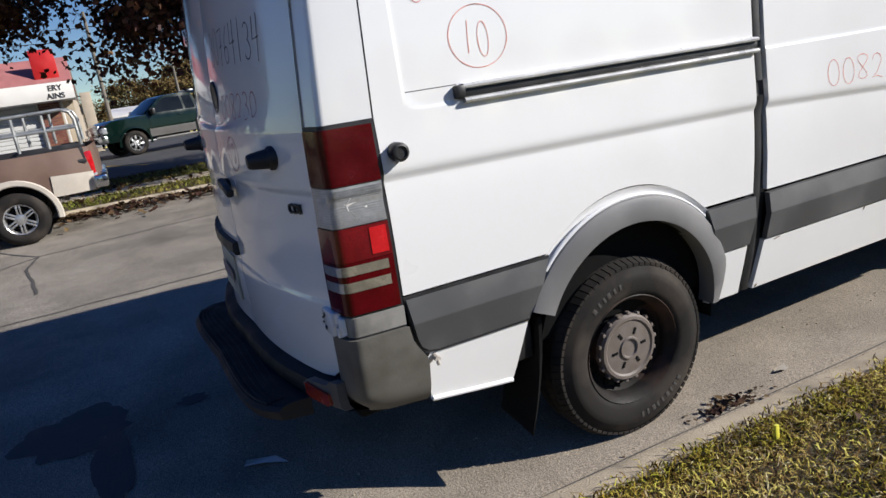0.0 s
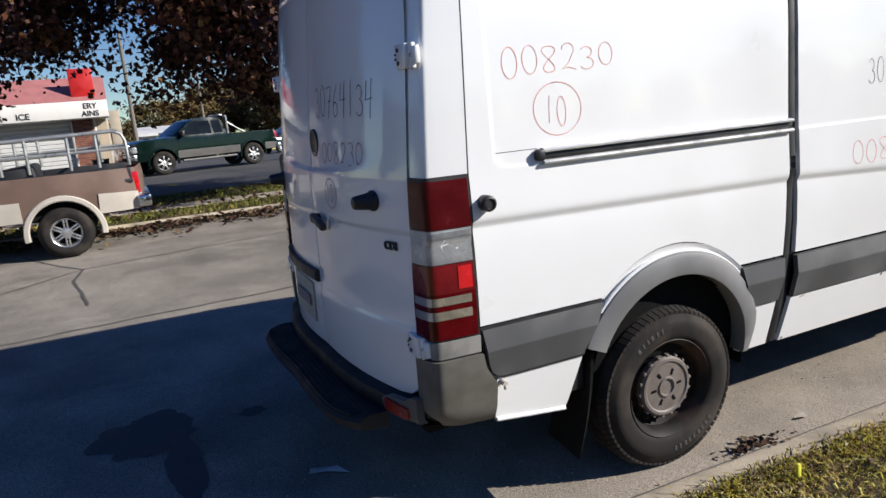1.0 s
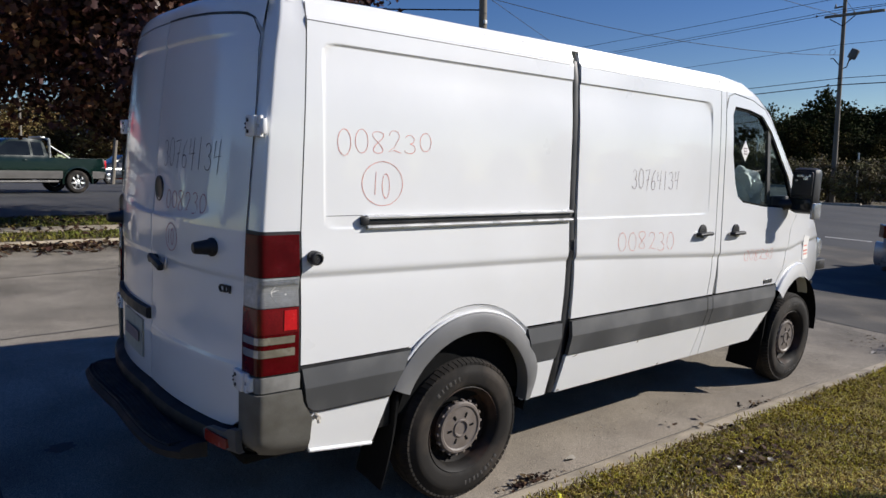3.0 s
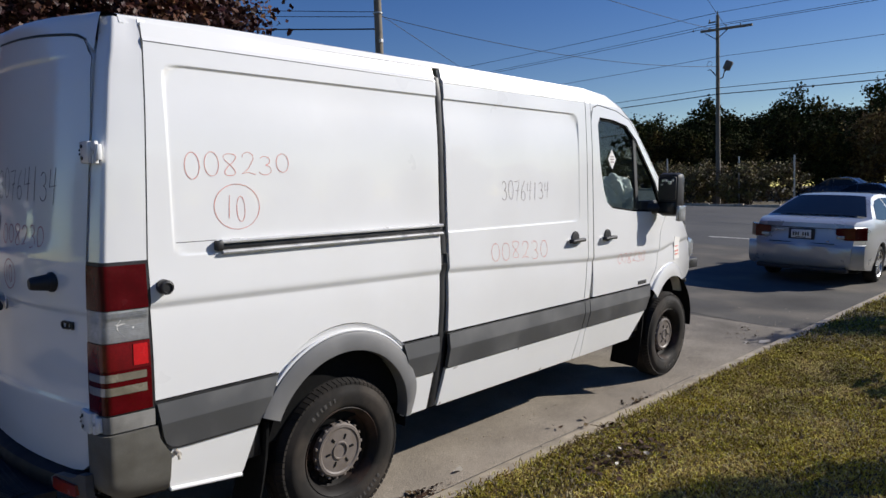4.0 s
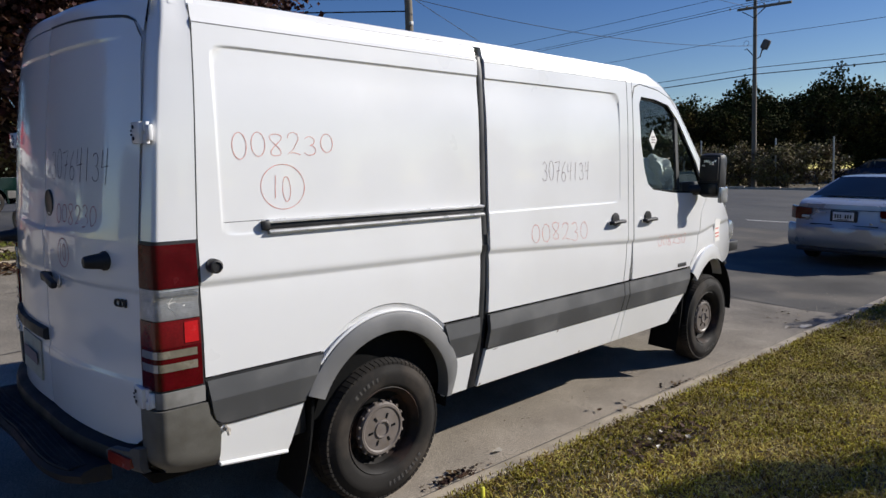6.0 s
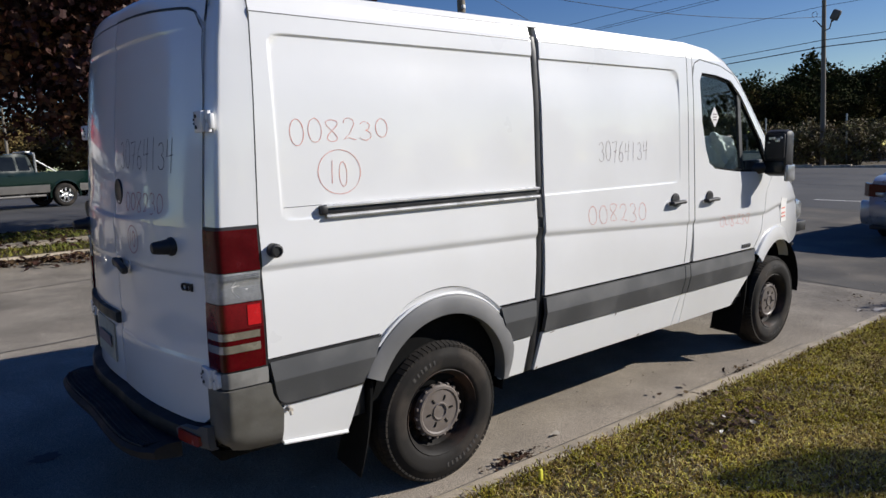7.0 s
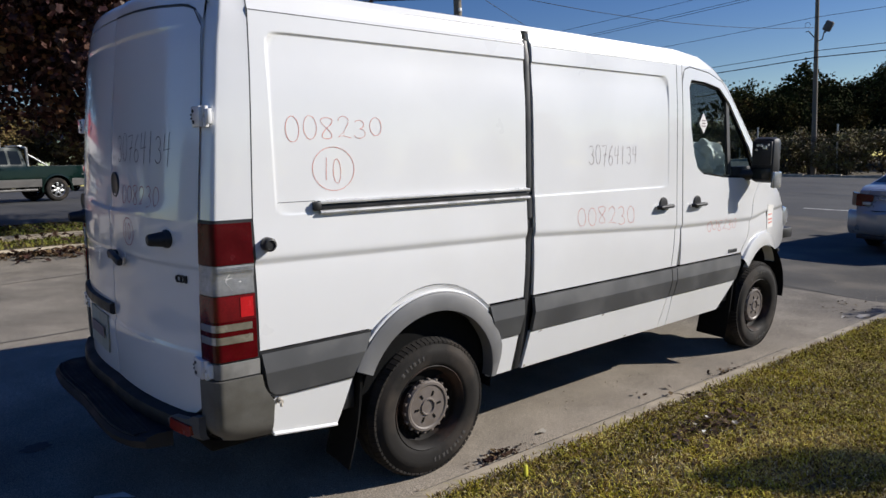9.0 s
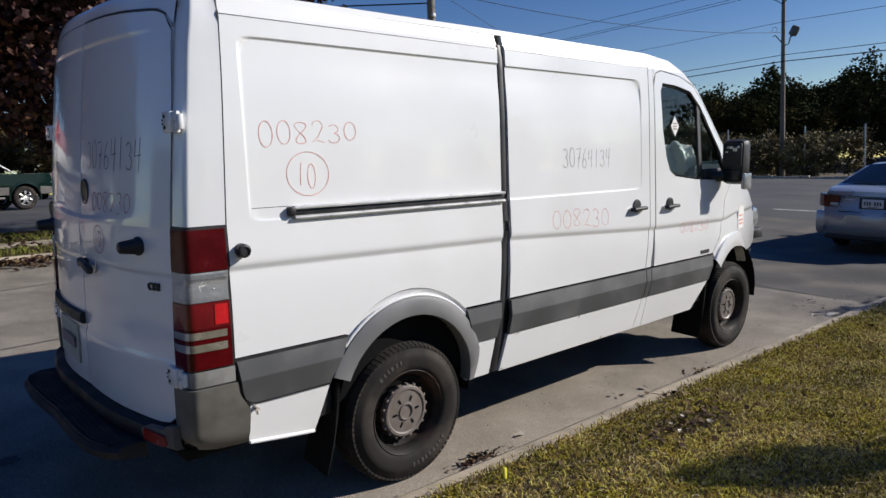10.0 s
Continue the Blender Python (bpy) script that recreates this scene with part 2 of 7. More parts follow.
YELLOW = mat("yellow road paint", (0.55, 0.36, 0.05), 0.8, var=0.2, scale=5, fine=60)
LINEWHITE = mat("white road paint", (0.62, 0.61, 0.58), 0.8, var=0.2, scale=5, fine=60)
PLATE = mat("faded plate paint", (0.40, 0.41, 0.35), 0.5, var=0.12, scale=8, fine=60, tint=(0.28, 0.27, 0.22), tint_amount=0.6, tint_scale=12)
PAPER = mat("paper", (0.75, 0.73, 0.70), 0.8, var=0.06, scale=10, fine=80)
TAR = mat("crack filler", (0.085, 0.080, 0.075), 0.85, var=0.25, scale=6, fine=60)
STAIN = mat("oily stain", (0.055, 0.053, 0.052), 0.75, var=0.25, scale=3, fine=80, bump=0.5)
SEATC = mat("plastic-covered grey seat", (0.30, 0.33, 0.33), 0.4, var=0.25, scale=9, fine=40, bump=0.4, dist=0.02, coat=0.4)
GALV = mat("galvanised pipe", (0.42, 0.43, 0.42), 0.4, metal=0.6, var=0.15, scale=8, fine=60)


# ---- mesh helpers ----
def finish(name, bm, material, angle=35.0):
    me = bpy.data.meshes.new(name)
    bm.normal_update()
    bm.to_mesh(me)
    bm.free()
    for m in material if isinstance(material, (list, tuple)) else [material]:
        me.materials.append(m)
    if angle:
        me.shade_smooth()
        me.set_sharp_from_angle(angle=radians(angle))
    return me


def part(name, bm, material, parent, label="", angle=35.0):
    ob = new(name, finish(name, bm, material, angle))
    ob.parent = parent
    return tagged(ob, label)


def thing(name, bm, material, label, category, group="", kind="", angle=35.0):
    return tagged(new(name, finish(name, bm, material, angle)), label, category, group, kind)


def root(name, label, category, m=None, group=""):
    ob = new(name)
    ob.empty_display_size = 0.2
    if m is not None:
        ob.matrix_world = m
    return tagged(ob, label, category, group)


def box(bm, a, b, bevel=0.0, m=None):
    """A box between two corners, with its edges bevelled."""
    a, b = Vector(a), Vector(b)
    r = bmesh.ops.create_cube(bm, size=1.0, matrix=Matrix.Translation((a + b) / 2) @ Matrix.Diagonal((*(b - a), 1)))
    vs = r["verts"]
    if bevel:
        es = list({e for v in vs for e in v.link_edges})
        r = bmesh.ops.bevel(bm, geom=es, offset=bevel, segments=2, affect="EDGES", profile=0.5)
        vs = list({v for f in r["faces"] for v in f.verts} | {v for v in vs if v.is_valid})
    if m is not None:
        bmesh.ops.transform(bm, matrix=m, verts=vs)
    return vs


def tube(bm, a, b, r0, r1=None, n=10, cap=True):
    a, b = Vector(a), Vector(b)
    d = b - a
    r1 = r0 if r1 is None else r1
    m = Matrix.Translation((a + b) / 2) @ d.to_track_quat("Z", "Y").to_matrix().to_4x4()
    bmesh.ops.create_cone(bm, cap_ends=cap, segments=n, radius1=r0, radius2=r1, depth=d.length, matrix=m)


def path_tube(bm, pts, r, n=8):
    """A bent pipe along points."""
    rings = []
    pts = [Vector(p) for p in pts]
    for i, p in enumerate(pts):
        d = (pts[min(i + 1, len(pts) - 1)] - pts[max(i - 1, 0)]).normalized()
        q = d.to_track_quat("Z", "Y")
        rings.append([bm.verts.new(p + q @ Vector((r * math.cos(k * math.tau / n), r * math.sin(k * math.tau / n), 0))) for k in range(n)])
    for a, b in zip(rings, rings[1:]):
        for k in range(n):
            bm.faces.new((a[k], a[(k + 1) % n], b[(k + 1) % n], b[k]))
    bm.faces.new(rings[0][::-1]), bm.faces.new(rings[-1])


def lathe(bm, profile, n=48, axis_m=None, closed=False):
    """Turns (radius, height) points round the z axis."""
    rings = [[bm.verts.new((r * math.cos(k * math.tau / n), r * math.sin(k * math.tau / n), h)) for k in range(n)] for r, h in profile]
    pairs = list(zip(rings, rings[1:])) + ([(rings[-1], rings[0])] if closed else [])
    for a, b in pairs:
        for k in range(n):
            bm.faces.new((a[k], a[(k + 1) % n], b[(k + 1) % n], b[k]))
    if axis_m is not None:
        bmesh.ops.transform(bm, matrix=axis_m, verts=[v for r in rings for v in r])
    return rings


def sheet(poly, us, vs, f, depth):
    """A thick panel: the outline (u, v) cut along the lines us and vs, laid on the surface f(u, v, d), with its rim d = depth behind it."""
    flat = bmesh.new()
    pts = list(poly)
    flat.faces.new([flat.verts.new((u, v, 0)) for u, v in pts])
    for vals, n in ((us, (1, 0, 0)), (vs, (0, 1, 0))):
        for c in vals:
            bmesh.ops.bisect_plane(flat, geom=flat.verts[:] + flat.edges[:] + flat.faces[:], plane_co=(c, c, 0), plane_no=n, dist=1e-5)
    bm = bmesh.new()
    top = {v: bm.verts.new(f(v.co.x, v.co.y, 0.0)) for v in flat.verts}
    low = {}
    for fc in flat.faces:
        if fc.calc_area() < 1e-9:
            continue
        try:
            bm.faces.new([top[v] for v in fc.verts])
        except ValueError:
            pass
    if depth:
        for e in flat.edges:
            if len(e.link_faces) == 1:
                for v in e.verts:
                    if v not in low:
                        low[v] = bm.verts.new(f(v.co.x, v.co.y, depth))
                a, b = e.link_loops[0].vert, e.link_loops[0].link_loop_next.vert
                bm.faces.new((top[b], top[a], low[a], low[b]))
    flat.free()
    for v in [v for v in bm.verts if not v.link_faces]:
        bm.verts.remove(v)
    return bm


def steps(a, b, d):
    n = max(1, round((b - a) / d))
    return [a + (b - a) * k / n for k in range(1, n)]


def arc(cx, cy, r, a0, a1, n, rz=None):
    return [(cx + r * math.cos(radians(a0 + (a1 - a0) * k / n)), cy + (rz or r) * math.sin(radians(a0 + (a1 - a0) * k / n))) for k in range(n + 1)]


def rounded(u0, v0, u1, v1, r, n=5):
    return arc(u1 - r, v1 - r, r, 0, 90, n) + arc(u0 + r, v1 - r, r, 90, 180, n) + arc(u0 + r, v0 + r, r, 180, 270, n) + arc(u1 - r, v0 + r, r, 270, 360, n)


def interp(x, xs, ys):
    return float(np.interp(x, xs, ys))


# ---- the lie of the land ----
def kerb_x(y):
    return 0.085 + 0.03 * y


def far_kerb(y):
    return -10.3 - 0.005 * y


def land(x, y):
    """Height of the road plane, which falls towards the near kerb."""
    return interp(-x, [-0.6, 0, 11, 16, 30, 60], [0.0, 0.0, 0.57, 0.75, 1.14, 1.4])


# ---- ground, road, kerbs, lawn ----
def grid_mesh(xs, ys, f):
    """A sheet over rows of (x, y) places; xs may be a function of y."""
    bm = bmesh.new()
    rows = []
    for y in ys:
        row = xs(y) if callable(xs) else xs
        rows.append([bm.verts.new((x, y, f(x, y))) for x in row])
    for a, b in zip(rows, rows[1:]):
        for k in range(len(a) - 1):
            bm.faces.new((a[k], a[k + 1], b[k + 1], b[k]))
    return bm


FAR_Y = 38.8
grade = [-2500, -900, -300, -120, -60, -40, -30, -20, -16, -13, -11, -8, -5, -2, 0, 0.6, 3, 8, 16, 30, 60, 120, 300, 900, 2500]
thing("ground", grid_mesh(grade, [-2500, -900, -300, -100, -50, -20, 0, 10, 20, 30, 41, 50, 70, 120, 300, 900, 2500], lambda x, y: land(x, y) - 0.10),
      SOIL, "bare grassy ground reaching to the horizon", "ground", kind="structure")


def street_row(y):
    a, b = far_kerb(y), kerb_x(y)
    return [a + (b - a) * k / 24 for k in range(25)]


road_y = [-80, -50, -30, -20, -14, -10, -8] + [-7 + 0.5 * k for k in range(30)] + [7.62]
thing("road", grid_mesh(street_row, road_y, land), ASPHALT, "worn grey asphalt street sloping to the kerb", "road", kind="structure")
thing("road_mouth", grid_mesh(street_row, [7.63, 8.5, 10, 12, 14, 16.6], land), MOUTHASPH, "darker asphalt where the street meets the crossing", "road", kind="structure")
cross_x = [-160, -100, -70, -50, -40, -34, -30] + [-28 + 2 * k for k in range(24)] + [24, 40, 80, 160]
thing("cross_road", grid_mesh(cross_x, [16.6, 20, 25, 30, 35, FAR_Y], land), LOTASPH, "wide dark asphalt cross street", "road", kind="structure")


def lawn_z(x, y):
    d = x - kerb_x(y) - 0.15
    return 0.045 + 0.012 * min(d, 6) + 0.012 * noise.noise((x * 1.3, y * 1.3, 0)) * min(1, d * 3)


def lawn_row(y):
    a = kerb_x(y) + 0.15
    return [a, a + 0.1, a + 0.25, a + 0.5] + [a + 0.9 + 0.4 * k for k in range(18)] + [12, 20, 40, 90]


lawn_y = [-60, -30, -15, -8] + [-5 + 0.4 * k for k in range(54)]
thing("lawn", grid_mesh(lawn_row, lawn_y, lawn_z), SOIL, "patchy autumn lawn beside the kerb", "lawn", kind="structure")


def kerb_strip(name, edge, width, height, ys, label, away=1, face=0.03):
    """A kerb of long concrete blocks, with small joints and rounded noses."""
    base = tagged(new(name), label, "kerb", kind="structure")
    for y0, y1 in zip(ys, ys[1:]):
        bm = bmesh.new()
        rows = []
        n = max(2, int((y1 - y0) / 0.3))
        for k in range(n + 1):
            y = y0 + 0.008 + (y1 - y0 - 0.016) * k / n
            e = edge(y)
            w = 0.006 * noise.noise((y * 3, 1, 0))
            g = land(e, y)
            prof = [(0, -0.12), (0.0, height * 0.4), (face * 0.4, height * 0.85), (face, height), (width - 0.01, height + 0.004), (width, height - 0.01), (width, -0.12)]
            rows.append([bm.verts.new((e + away * (u + w), y, g + v + w)) for u, v in prof])
        for a, b in zip(rows, rows[1:]):
            for k in range(len(a) - 1):
                bm.faces.new((a[k], a[k + 1], b[k + 1], b[k]) if away < 0 else (a[k + 1], a[k], b[k], b[k + 1]))
        bm.faces.new(rows[0] if away > 0 else rows[0][::-1])
        bm.faces.new(rows[-1][::-1] if away > 0 else rows[-1])
        part("kerb_block", bm, CONCRETE, base)
    return base


kerb_strip("kerb_near", kerb_x, 0.16, 0.04, [-9 + 3.05 * k for k in range(9)], "low weathered concrete kerb between road and lawn")
kerb_strip("kerb_far", far_kerb, 0.16, 0.09, [-21 + 3.05 * k for k in range(13)], "concrete kerb along the far side of the street", away=-1)


def verge_z(x, y):
    return land(x, y) + 0.08


thing("verge_far", grid_mesh(lambda y: [far_kerb(y) - 0.16 - 5.0 * k / 14 for k in range(15)], [-40, -20, -12] + [-8 + 0.6 * k for k in range(42)], verge_z), SOIL,
      "grassy verge with fallen leaves across the street", "verge", kind="structure")
thing("walkway", grid_mesh(lambda y: [far_kerb(y) - 1.4, far_kerb(y) - 1.9, far_kerb(y) - 2.4], [-40, -8, 0, 8, 16], lambda x, y: verge_z(x, y) + 0.012), CONCRETE,
      "narrow worn concrete walkway across the verge", "walkway", kind="structure")


def lot_z(x, y):
    return land(x, y) + 0.05


thing("parking_lot", grid_mesh(lambda y: [far_kerb(y) - 4.9 - k * 3.3 for k in range(21)], [-60, -30, -10, 0, 8, 16.5], lambda x, y: lot_z(x, y) + 0.045), LOTASPH,
      "dark asphalt parking lot in front of the shop", "parking lot", kind="structure")


def ribbon(pts, width, z=land, lift=0.004, wob=0.3):
    """A thin strip laid on the ground along points."""
    bm = bmesh.new()
    dense = []
    for a, b in zip(pts, pts[1:]):
        n = max(1, int(math.dist(a, b) / 0.12))
        dense += [(a[0] + (b[0] - a[0]) * k / n, a[1] + (b[1] - a[1]) * k / n) for k in range(n)]
    dense.append(pts[-1])
    rows = []
    for i, p in enumerate(dense):
        q, r = dense[max(i - 1, 0)], dense[min(i + 1, len(dense) - 1)]
        d = Vector((r[0] - q[0], r[1] - q[1])).normalized()
        o = noise.noise((p[0] * 3, p[1] * 3, 4)) * wob * width * 3
        w = width * (1 + wob * noise.noise((p[0] * 9, p[1] * 9, 7)))
        c = Vector(p) + Vector((-d.y, d.x)) * o
        rows.append([bm.verts.new((c.x - s * d.y * w / 2, c.y + s * d.x * w / 2, z(c.x, c.y) + lift)) for s in (1, -1)])
    for a, b in zip(rows, rows[1:]):
        bm.faces.new((a[0], a[1], b[1], b[0]))
    bmesh.ops.recalc_face_normals(bm, faces=bm.faces[:])
    return bm


# ---- the van ----
LEAN_VAN = 2.98
van = root("cargo_van", "white cargo van lacking its front bumper, marked with handwritten numbers", "van", pose(0, 0, 0, 0, LEAN_VAN, 0))
MID = -0.9965
SZ = [0.38, 0.46, 0.66, 0.88, 1.05, 1.18, 1.238, 1.262, 1.275, 1.31, 1.48, 2.00, 2.26, 2.335, 2.352, 2.41, 2.45]
SX = [-0.075, -0.040, -0.012, -0.004, -0.003, -0.008, -0.014, -0.003, -0.001, -0.003, -0.014, -0.040, -0.062, -0.069, -0.080, -0.098, -0.125]


def sd_box(u, v, u0, v0, u1, v1, r):
    qx, qy = abs(u - (u0 + u1) / 2) - (u1 - u0) / 2 + r, abs(v - (v0 + v1) / 2) - (v1 - v0) / 2 + r
    return math.hypot(max(qx, 0), max(qy, 0)) + min(max(qx, qy), 0) - r


def smooth(v, a, b):
    t = min(1, max(0, (v - a) / (b - a)))
    return t * t * (3 - 2 * t)


def side_x(y, z):
    x = interp(z, SZ, SX)
    if y > 4.2:
        x -= 0.16 * ((y - 4.2) / 1.2) ** 2
        if z > 1.45:
            x -= (z - 1.45) * 0.12 * (y - 4.2)
    if y > 3.5 and z > 1.5:
        x -= (z - 1.5) * 0.05 * (y - 3.5)
    # pressed panel fields
    for y0, y1 in ((0.335, 1.90), (1.945, 3.335)):
        d = sd_box(y, z, y0, 1.475, y1 if y0 > 1 else 2.3, 2.255, 0.07) if y0 < 1 else sd_box(y, z, 1.5, 1.475, y1, 2.245, 0.09)
        if y0 < y < 1.92 if y0 < 1 else 1.92 <= y < y1:
            x -= (0.003 + 0.006 * smooth(z, 2.0, 2.2)) * (1 - smooth(d, -0.011, 0.0)) * (smooth(y, 0.333, 0.347) if y0 < 1 else smooth(z, 1.474, 1.489))
    return x


def crease(y, z):
    """Height of the body line, which falls towards the front."""
    w = smooth(z, 0.92, 1.20) * (1 - smooth(z, 1.31, 1.46))
    return z + w * interp(y, [0.26, 1.95, 3.46, 4.6, 4.9], [0.036, 0.004, -0.068, -0.09, -0.05])


def on_side(y, z, d=0.0, out=0.0):
    return (side_x(y, z) + out - d, y, crease(y, z))


def left_side(y, z, d=0.0):
    return (2 * MID - side_x(y, z) + d, y, crease(y, z))


ZCUT = [0.5, 0.58, 0.66, 0.75, 0.82, 0.88, 0.95, 1.05, 1.15, 1.20, 1.225, 1.234, 1.239, 1.25, 1.259, 1.264, 1.27, 1.276, 1.29, 1.31, 1.38, 1.45, 1.470, 1.474, 1.477, 1.480, 1.484, 1.488, 1.50, 1.54, 1.58, 1.65, 1.75, 1.85, 1.95,
        2.05, 2.13, 2.17, 2.20, 2.226, 2.232, 2.236, 2.240, 2.244, 2.247, 2.251, 2.255, 2.259, 2.30, 2.331, 2.335, 2.343, 2.352, 2.357, 2.37]
YC1 = [0.331, 0.335, 0.339, 0.344, 0.349, 0.36, 0.38, 0.40, 0.43] + steps(0.43, 1.9, 0.12)
YC2 = steps(1.95, 3.2, 0.12) + [3.2, 3.23, 3.26, 3.29, 3.31, 3.321, 3.326, 3.330, 3.335, 3.339, 3.36, 3.4]
AY, AZ, RIN, ROUT = 1.19, 0.50, 0.425, 0.526
quarter = [(0.233, 0.90), (0.233, 1.475), (0.264, 2.10), (0.276, 2.41), (1.90, 2.41), (1.885, 1.52), (1.885, 1.30), (1.86, 0.90), (1.58, 0.90)] + arc(AY, AZ, 0.557, 46, 134, 16) + [(0.80, 0.90)]
rq = part("rear_quarter_panel", sheet(quarter, YC1, ZCUT, on_side, 0.03), WHITE, van)
slider = [(1.945, 0.90), (1.955, 1.30), (1.955, 1.52), (1.962, 2.41), (3.435, 2.41), (3.43, 1.25), (3.39, 0.90)]
sd = part("sliding_door", sheet(slider, YC2, ZCUT, on_side, 0.03), WHITE, van, "white sliding side door, not quite shut")
pillar = [(3.398, 0.90), (3.437, 1.25), (3.443, 2.41), (3.503, 2.41), (3.503, 2.30), (3.503, 1.25), (3.462, 0.90)]
part("door_pillar", sheet(pillar, [], ZCUT, on_side, 0.03), WHITE, van)
# the dished flange round the rear wheel arch, and its pale lip
bm = bmesh.new()
rows = []
for k in range(33):
    a = radians(139 - 98 * k / 32)
    row = []
    for r, o in ((0.560, -0.03), (0.560, 0.0), (0.556, -0.001), (0.546, -0.009), (0.534, -0.010), (0.51, -0.010)):
        y, z = AY + r * math.cos(a), AZ + r * math.sin(a)
        row.append(bm.verts.new((side_x(y, z) + o, y, z)))
    rows.append(row)
for a, b in zip(rows, rows[1:]):
    for k in range(5):
        bm.faces.new((a[k], b[k], b[k + 1], a[k + 1]))
bmesh.ops.recalc_face_normals(bm, faces=bm.faces[:])
part("arch_flange", bm, WHITE, van)
# below the trim band
part("rear_sill_panel", sheet([(0.289, 0.492), (0.291, 0.662), (0.30, 0.675), (0.70, 0.675), (0.625, 0.446)], steps(0.3, 0.7, 0.1), [0.49, 0.5, 0.6], on_side, 0.03), WHITE, van)
bm = bmesh.new()
path_tube(bm, [(side_x(0.4, 0.48) + 0.004, 0.292, 0.494), (side_x(0.4, 0.48) + 0.001, 0.45, 0.472), (side_x(0.4, 0.48) - 0.006, 0.623, 0.448)], 0.009, 8)
part("sill_lip", bm, WHITE, van)
part("side_sill_panel", sheet([(1.62, 0.46), (1.635, 0.675), (1.83, 0.675), (1.80, 0.46)], [1.7], [0.48, 0.5, 0.6], on_side, 0.03), WHITE, van)
part("sliding_door_sill", sheet([(1.89, 0.455), (1.935, 0.675), (3.365, 0.675), (3.30, 0.455)], steps(1.95, 3.2, 0.2), [0.47, 0.5, 0.6], on_side, 0.03), WHITE, van)
part("pillar_sill", sheet([(3.308, 0.455), (3.372, 0.675), (3.432, 0.675), (3.402, 0.455)], [], [0.47, 0.5, 0.6], on_side, 0.03), WHITE, van)
part("front_door_sill", sheet([(3.41, 0.455), (3.44, 0.675), (4.345, 0.675), (4.13, 0.46)], steps(3.5, 4.3, 0.2), [0.47, 0.5, 0.6], on_side, 0.03), WHITE, van)


# grey trim band, each length with a rounded rib
def on_band(y, z, d=0.0):
    t = (z - 0.682) / 0.203
    return (side_x(y, z) + (0.008 + 0.018 * t / 0.58 if t < 0.58 else 0.026 - 0.016 * (t - 0.58) / 0.42) - d, y, z)


BZ = [0.70, 0.72, 0.76, 0.796, 0.8, 0.804, 0.84, 0.88]
BANDS = ([(0.246, 0.80), (0.236, 0.885), (0.80, 0.885), (0.70, 0.682), (0.325, 0.682), (0.292, 0.689), (0.270, 0.708), (0.256, 0.745)],
         [(1.63, 0.682), (1.59, 0.885), (1.865, 0.885), (1.835, 0.682)],
         [(1.94, 0.682), (1.948, 0.885), (3.388, 0.885), (3.368, 0.682)],
         [(3.376, 0.682), (3.396, 0.885), (3.455, 0.885), (3.436, 0.682)],
         [(3.444, 0.682), (3.463, 0.885), (4.40, 0.885), (4.35, 0.682)])
for p in BANDS:
    part("trim_band", sheet(p, steps(p[0][0], max(q[0] for q in p), 0.2), BZ, on_band, 0.026), GREY, van, "scuffed grey plastic trim band")


part("band_seal", sheet([(0.238, 0.80), (0.228, 0.895), (0.805, 0.895), (0.70, 0.674), (0.32, 0.674), (0.285, 0.681), (0.262, 0.702), (0.247, 0.745)], steps(0.3, 0.8, 0.2), BZ,
                        lambda y, z, d: (side_x(y, z) + 0.007 - d, y, z), 0.012), BLACK, van)


def flare(cy, r0, r1, a0, a1, material, name, cz=AZ, out=0.028, mirror=False):
    """A wheel arch trim: a rounded lip swept round the wheel."""
    bm = bmesh.new()
    rows = []
    n = 44
    for k in range(n + 1):
        a = radians(a0 + (a1 - a0) * k / n)
        edge = r1 - (r1 - r0 - 0.05) * smooth(0.35 - math.sin(a), 0.0, 0.5) * (1 if math.cos(a) > 0 else 0.6)
        row = []
        for u, o in ((-0.02, -0.05), (0.0, -0.045), (0.0, -0.02), (0.004, out * 0.55), (0.018, out), (0.05, out * 1.05), (0.75, out * 0.85), (0.93, out * 0.6), (1.0, 0.004), (1.0, -0.012)):
            r = r0 + (edge - r0) * u if u > 0 else r0 + u * 0
            y, z = cy + r * math.cos(a), cz + r * math.sin(a)
            x = side_x(y, max(z, 0.40)) + o
            row.append(bm.verts.new((2 * MID - x if mirror else x, y, z)))
        rows.append(row)
    for a, b in zip(rows, rows[1:]):
        for k in range(len(a) - 1):
            bm.faces.new((a[k], b[k], b[k + 1], a[k + 1]) if mirror else (a[k], a[k + 1], b[k + 1], b[k]))
    bmesh.ops.recalc_face_normals(bm, faces=bm.faces[:])
    return part(name, bm, material, van)


bm = bmesh.new()
path_tube(bm, [(side_x(AY + 0.528 * math.cos(a), AZ + 0.528 * math.sin(a)) + 0.004, AY + 0.528 * math.cos(a), AZ + 0.528 * math.sin(a)) for a in [radians(140 - 96 * k / 28) for k in range(29)]], 0.0075, 8)
part("arch_lip", bm, WHITE, van, "thin white lip along the arch trim")
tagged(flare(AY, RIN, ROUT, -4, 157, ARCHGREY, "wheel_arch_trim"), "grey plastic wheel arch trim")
AF = 4.845
flare(AF, 0.41, 0.535, 34, 140, WHITE, "front_arch", out=0.03)
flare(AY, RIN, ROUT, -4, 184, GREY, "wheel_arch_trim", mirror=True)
flare(AF, 0.41, 0.535, 14, 160, WHITE, "front_arch", mirror=True)

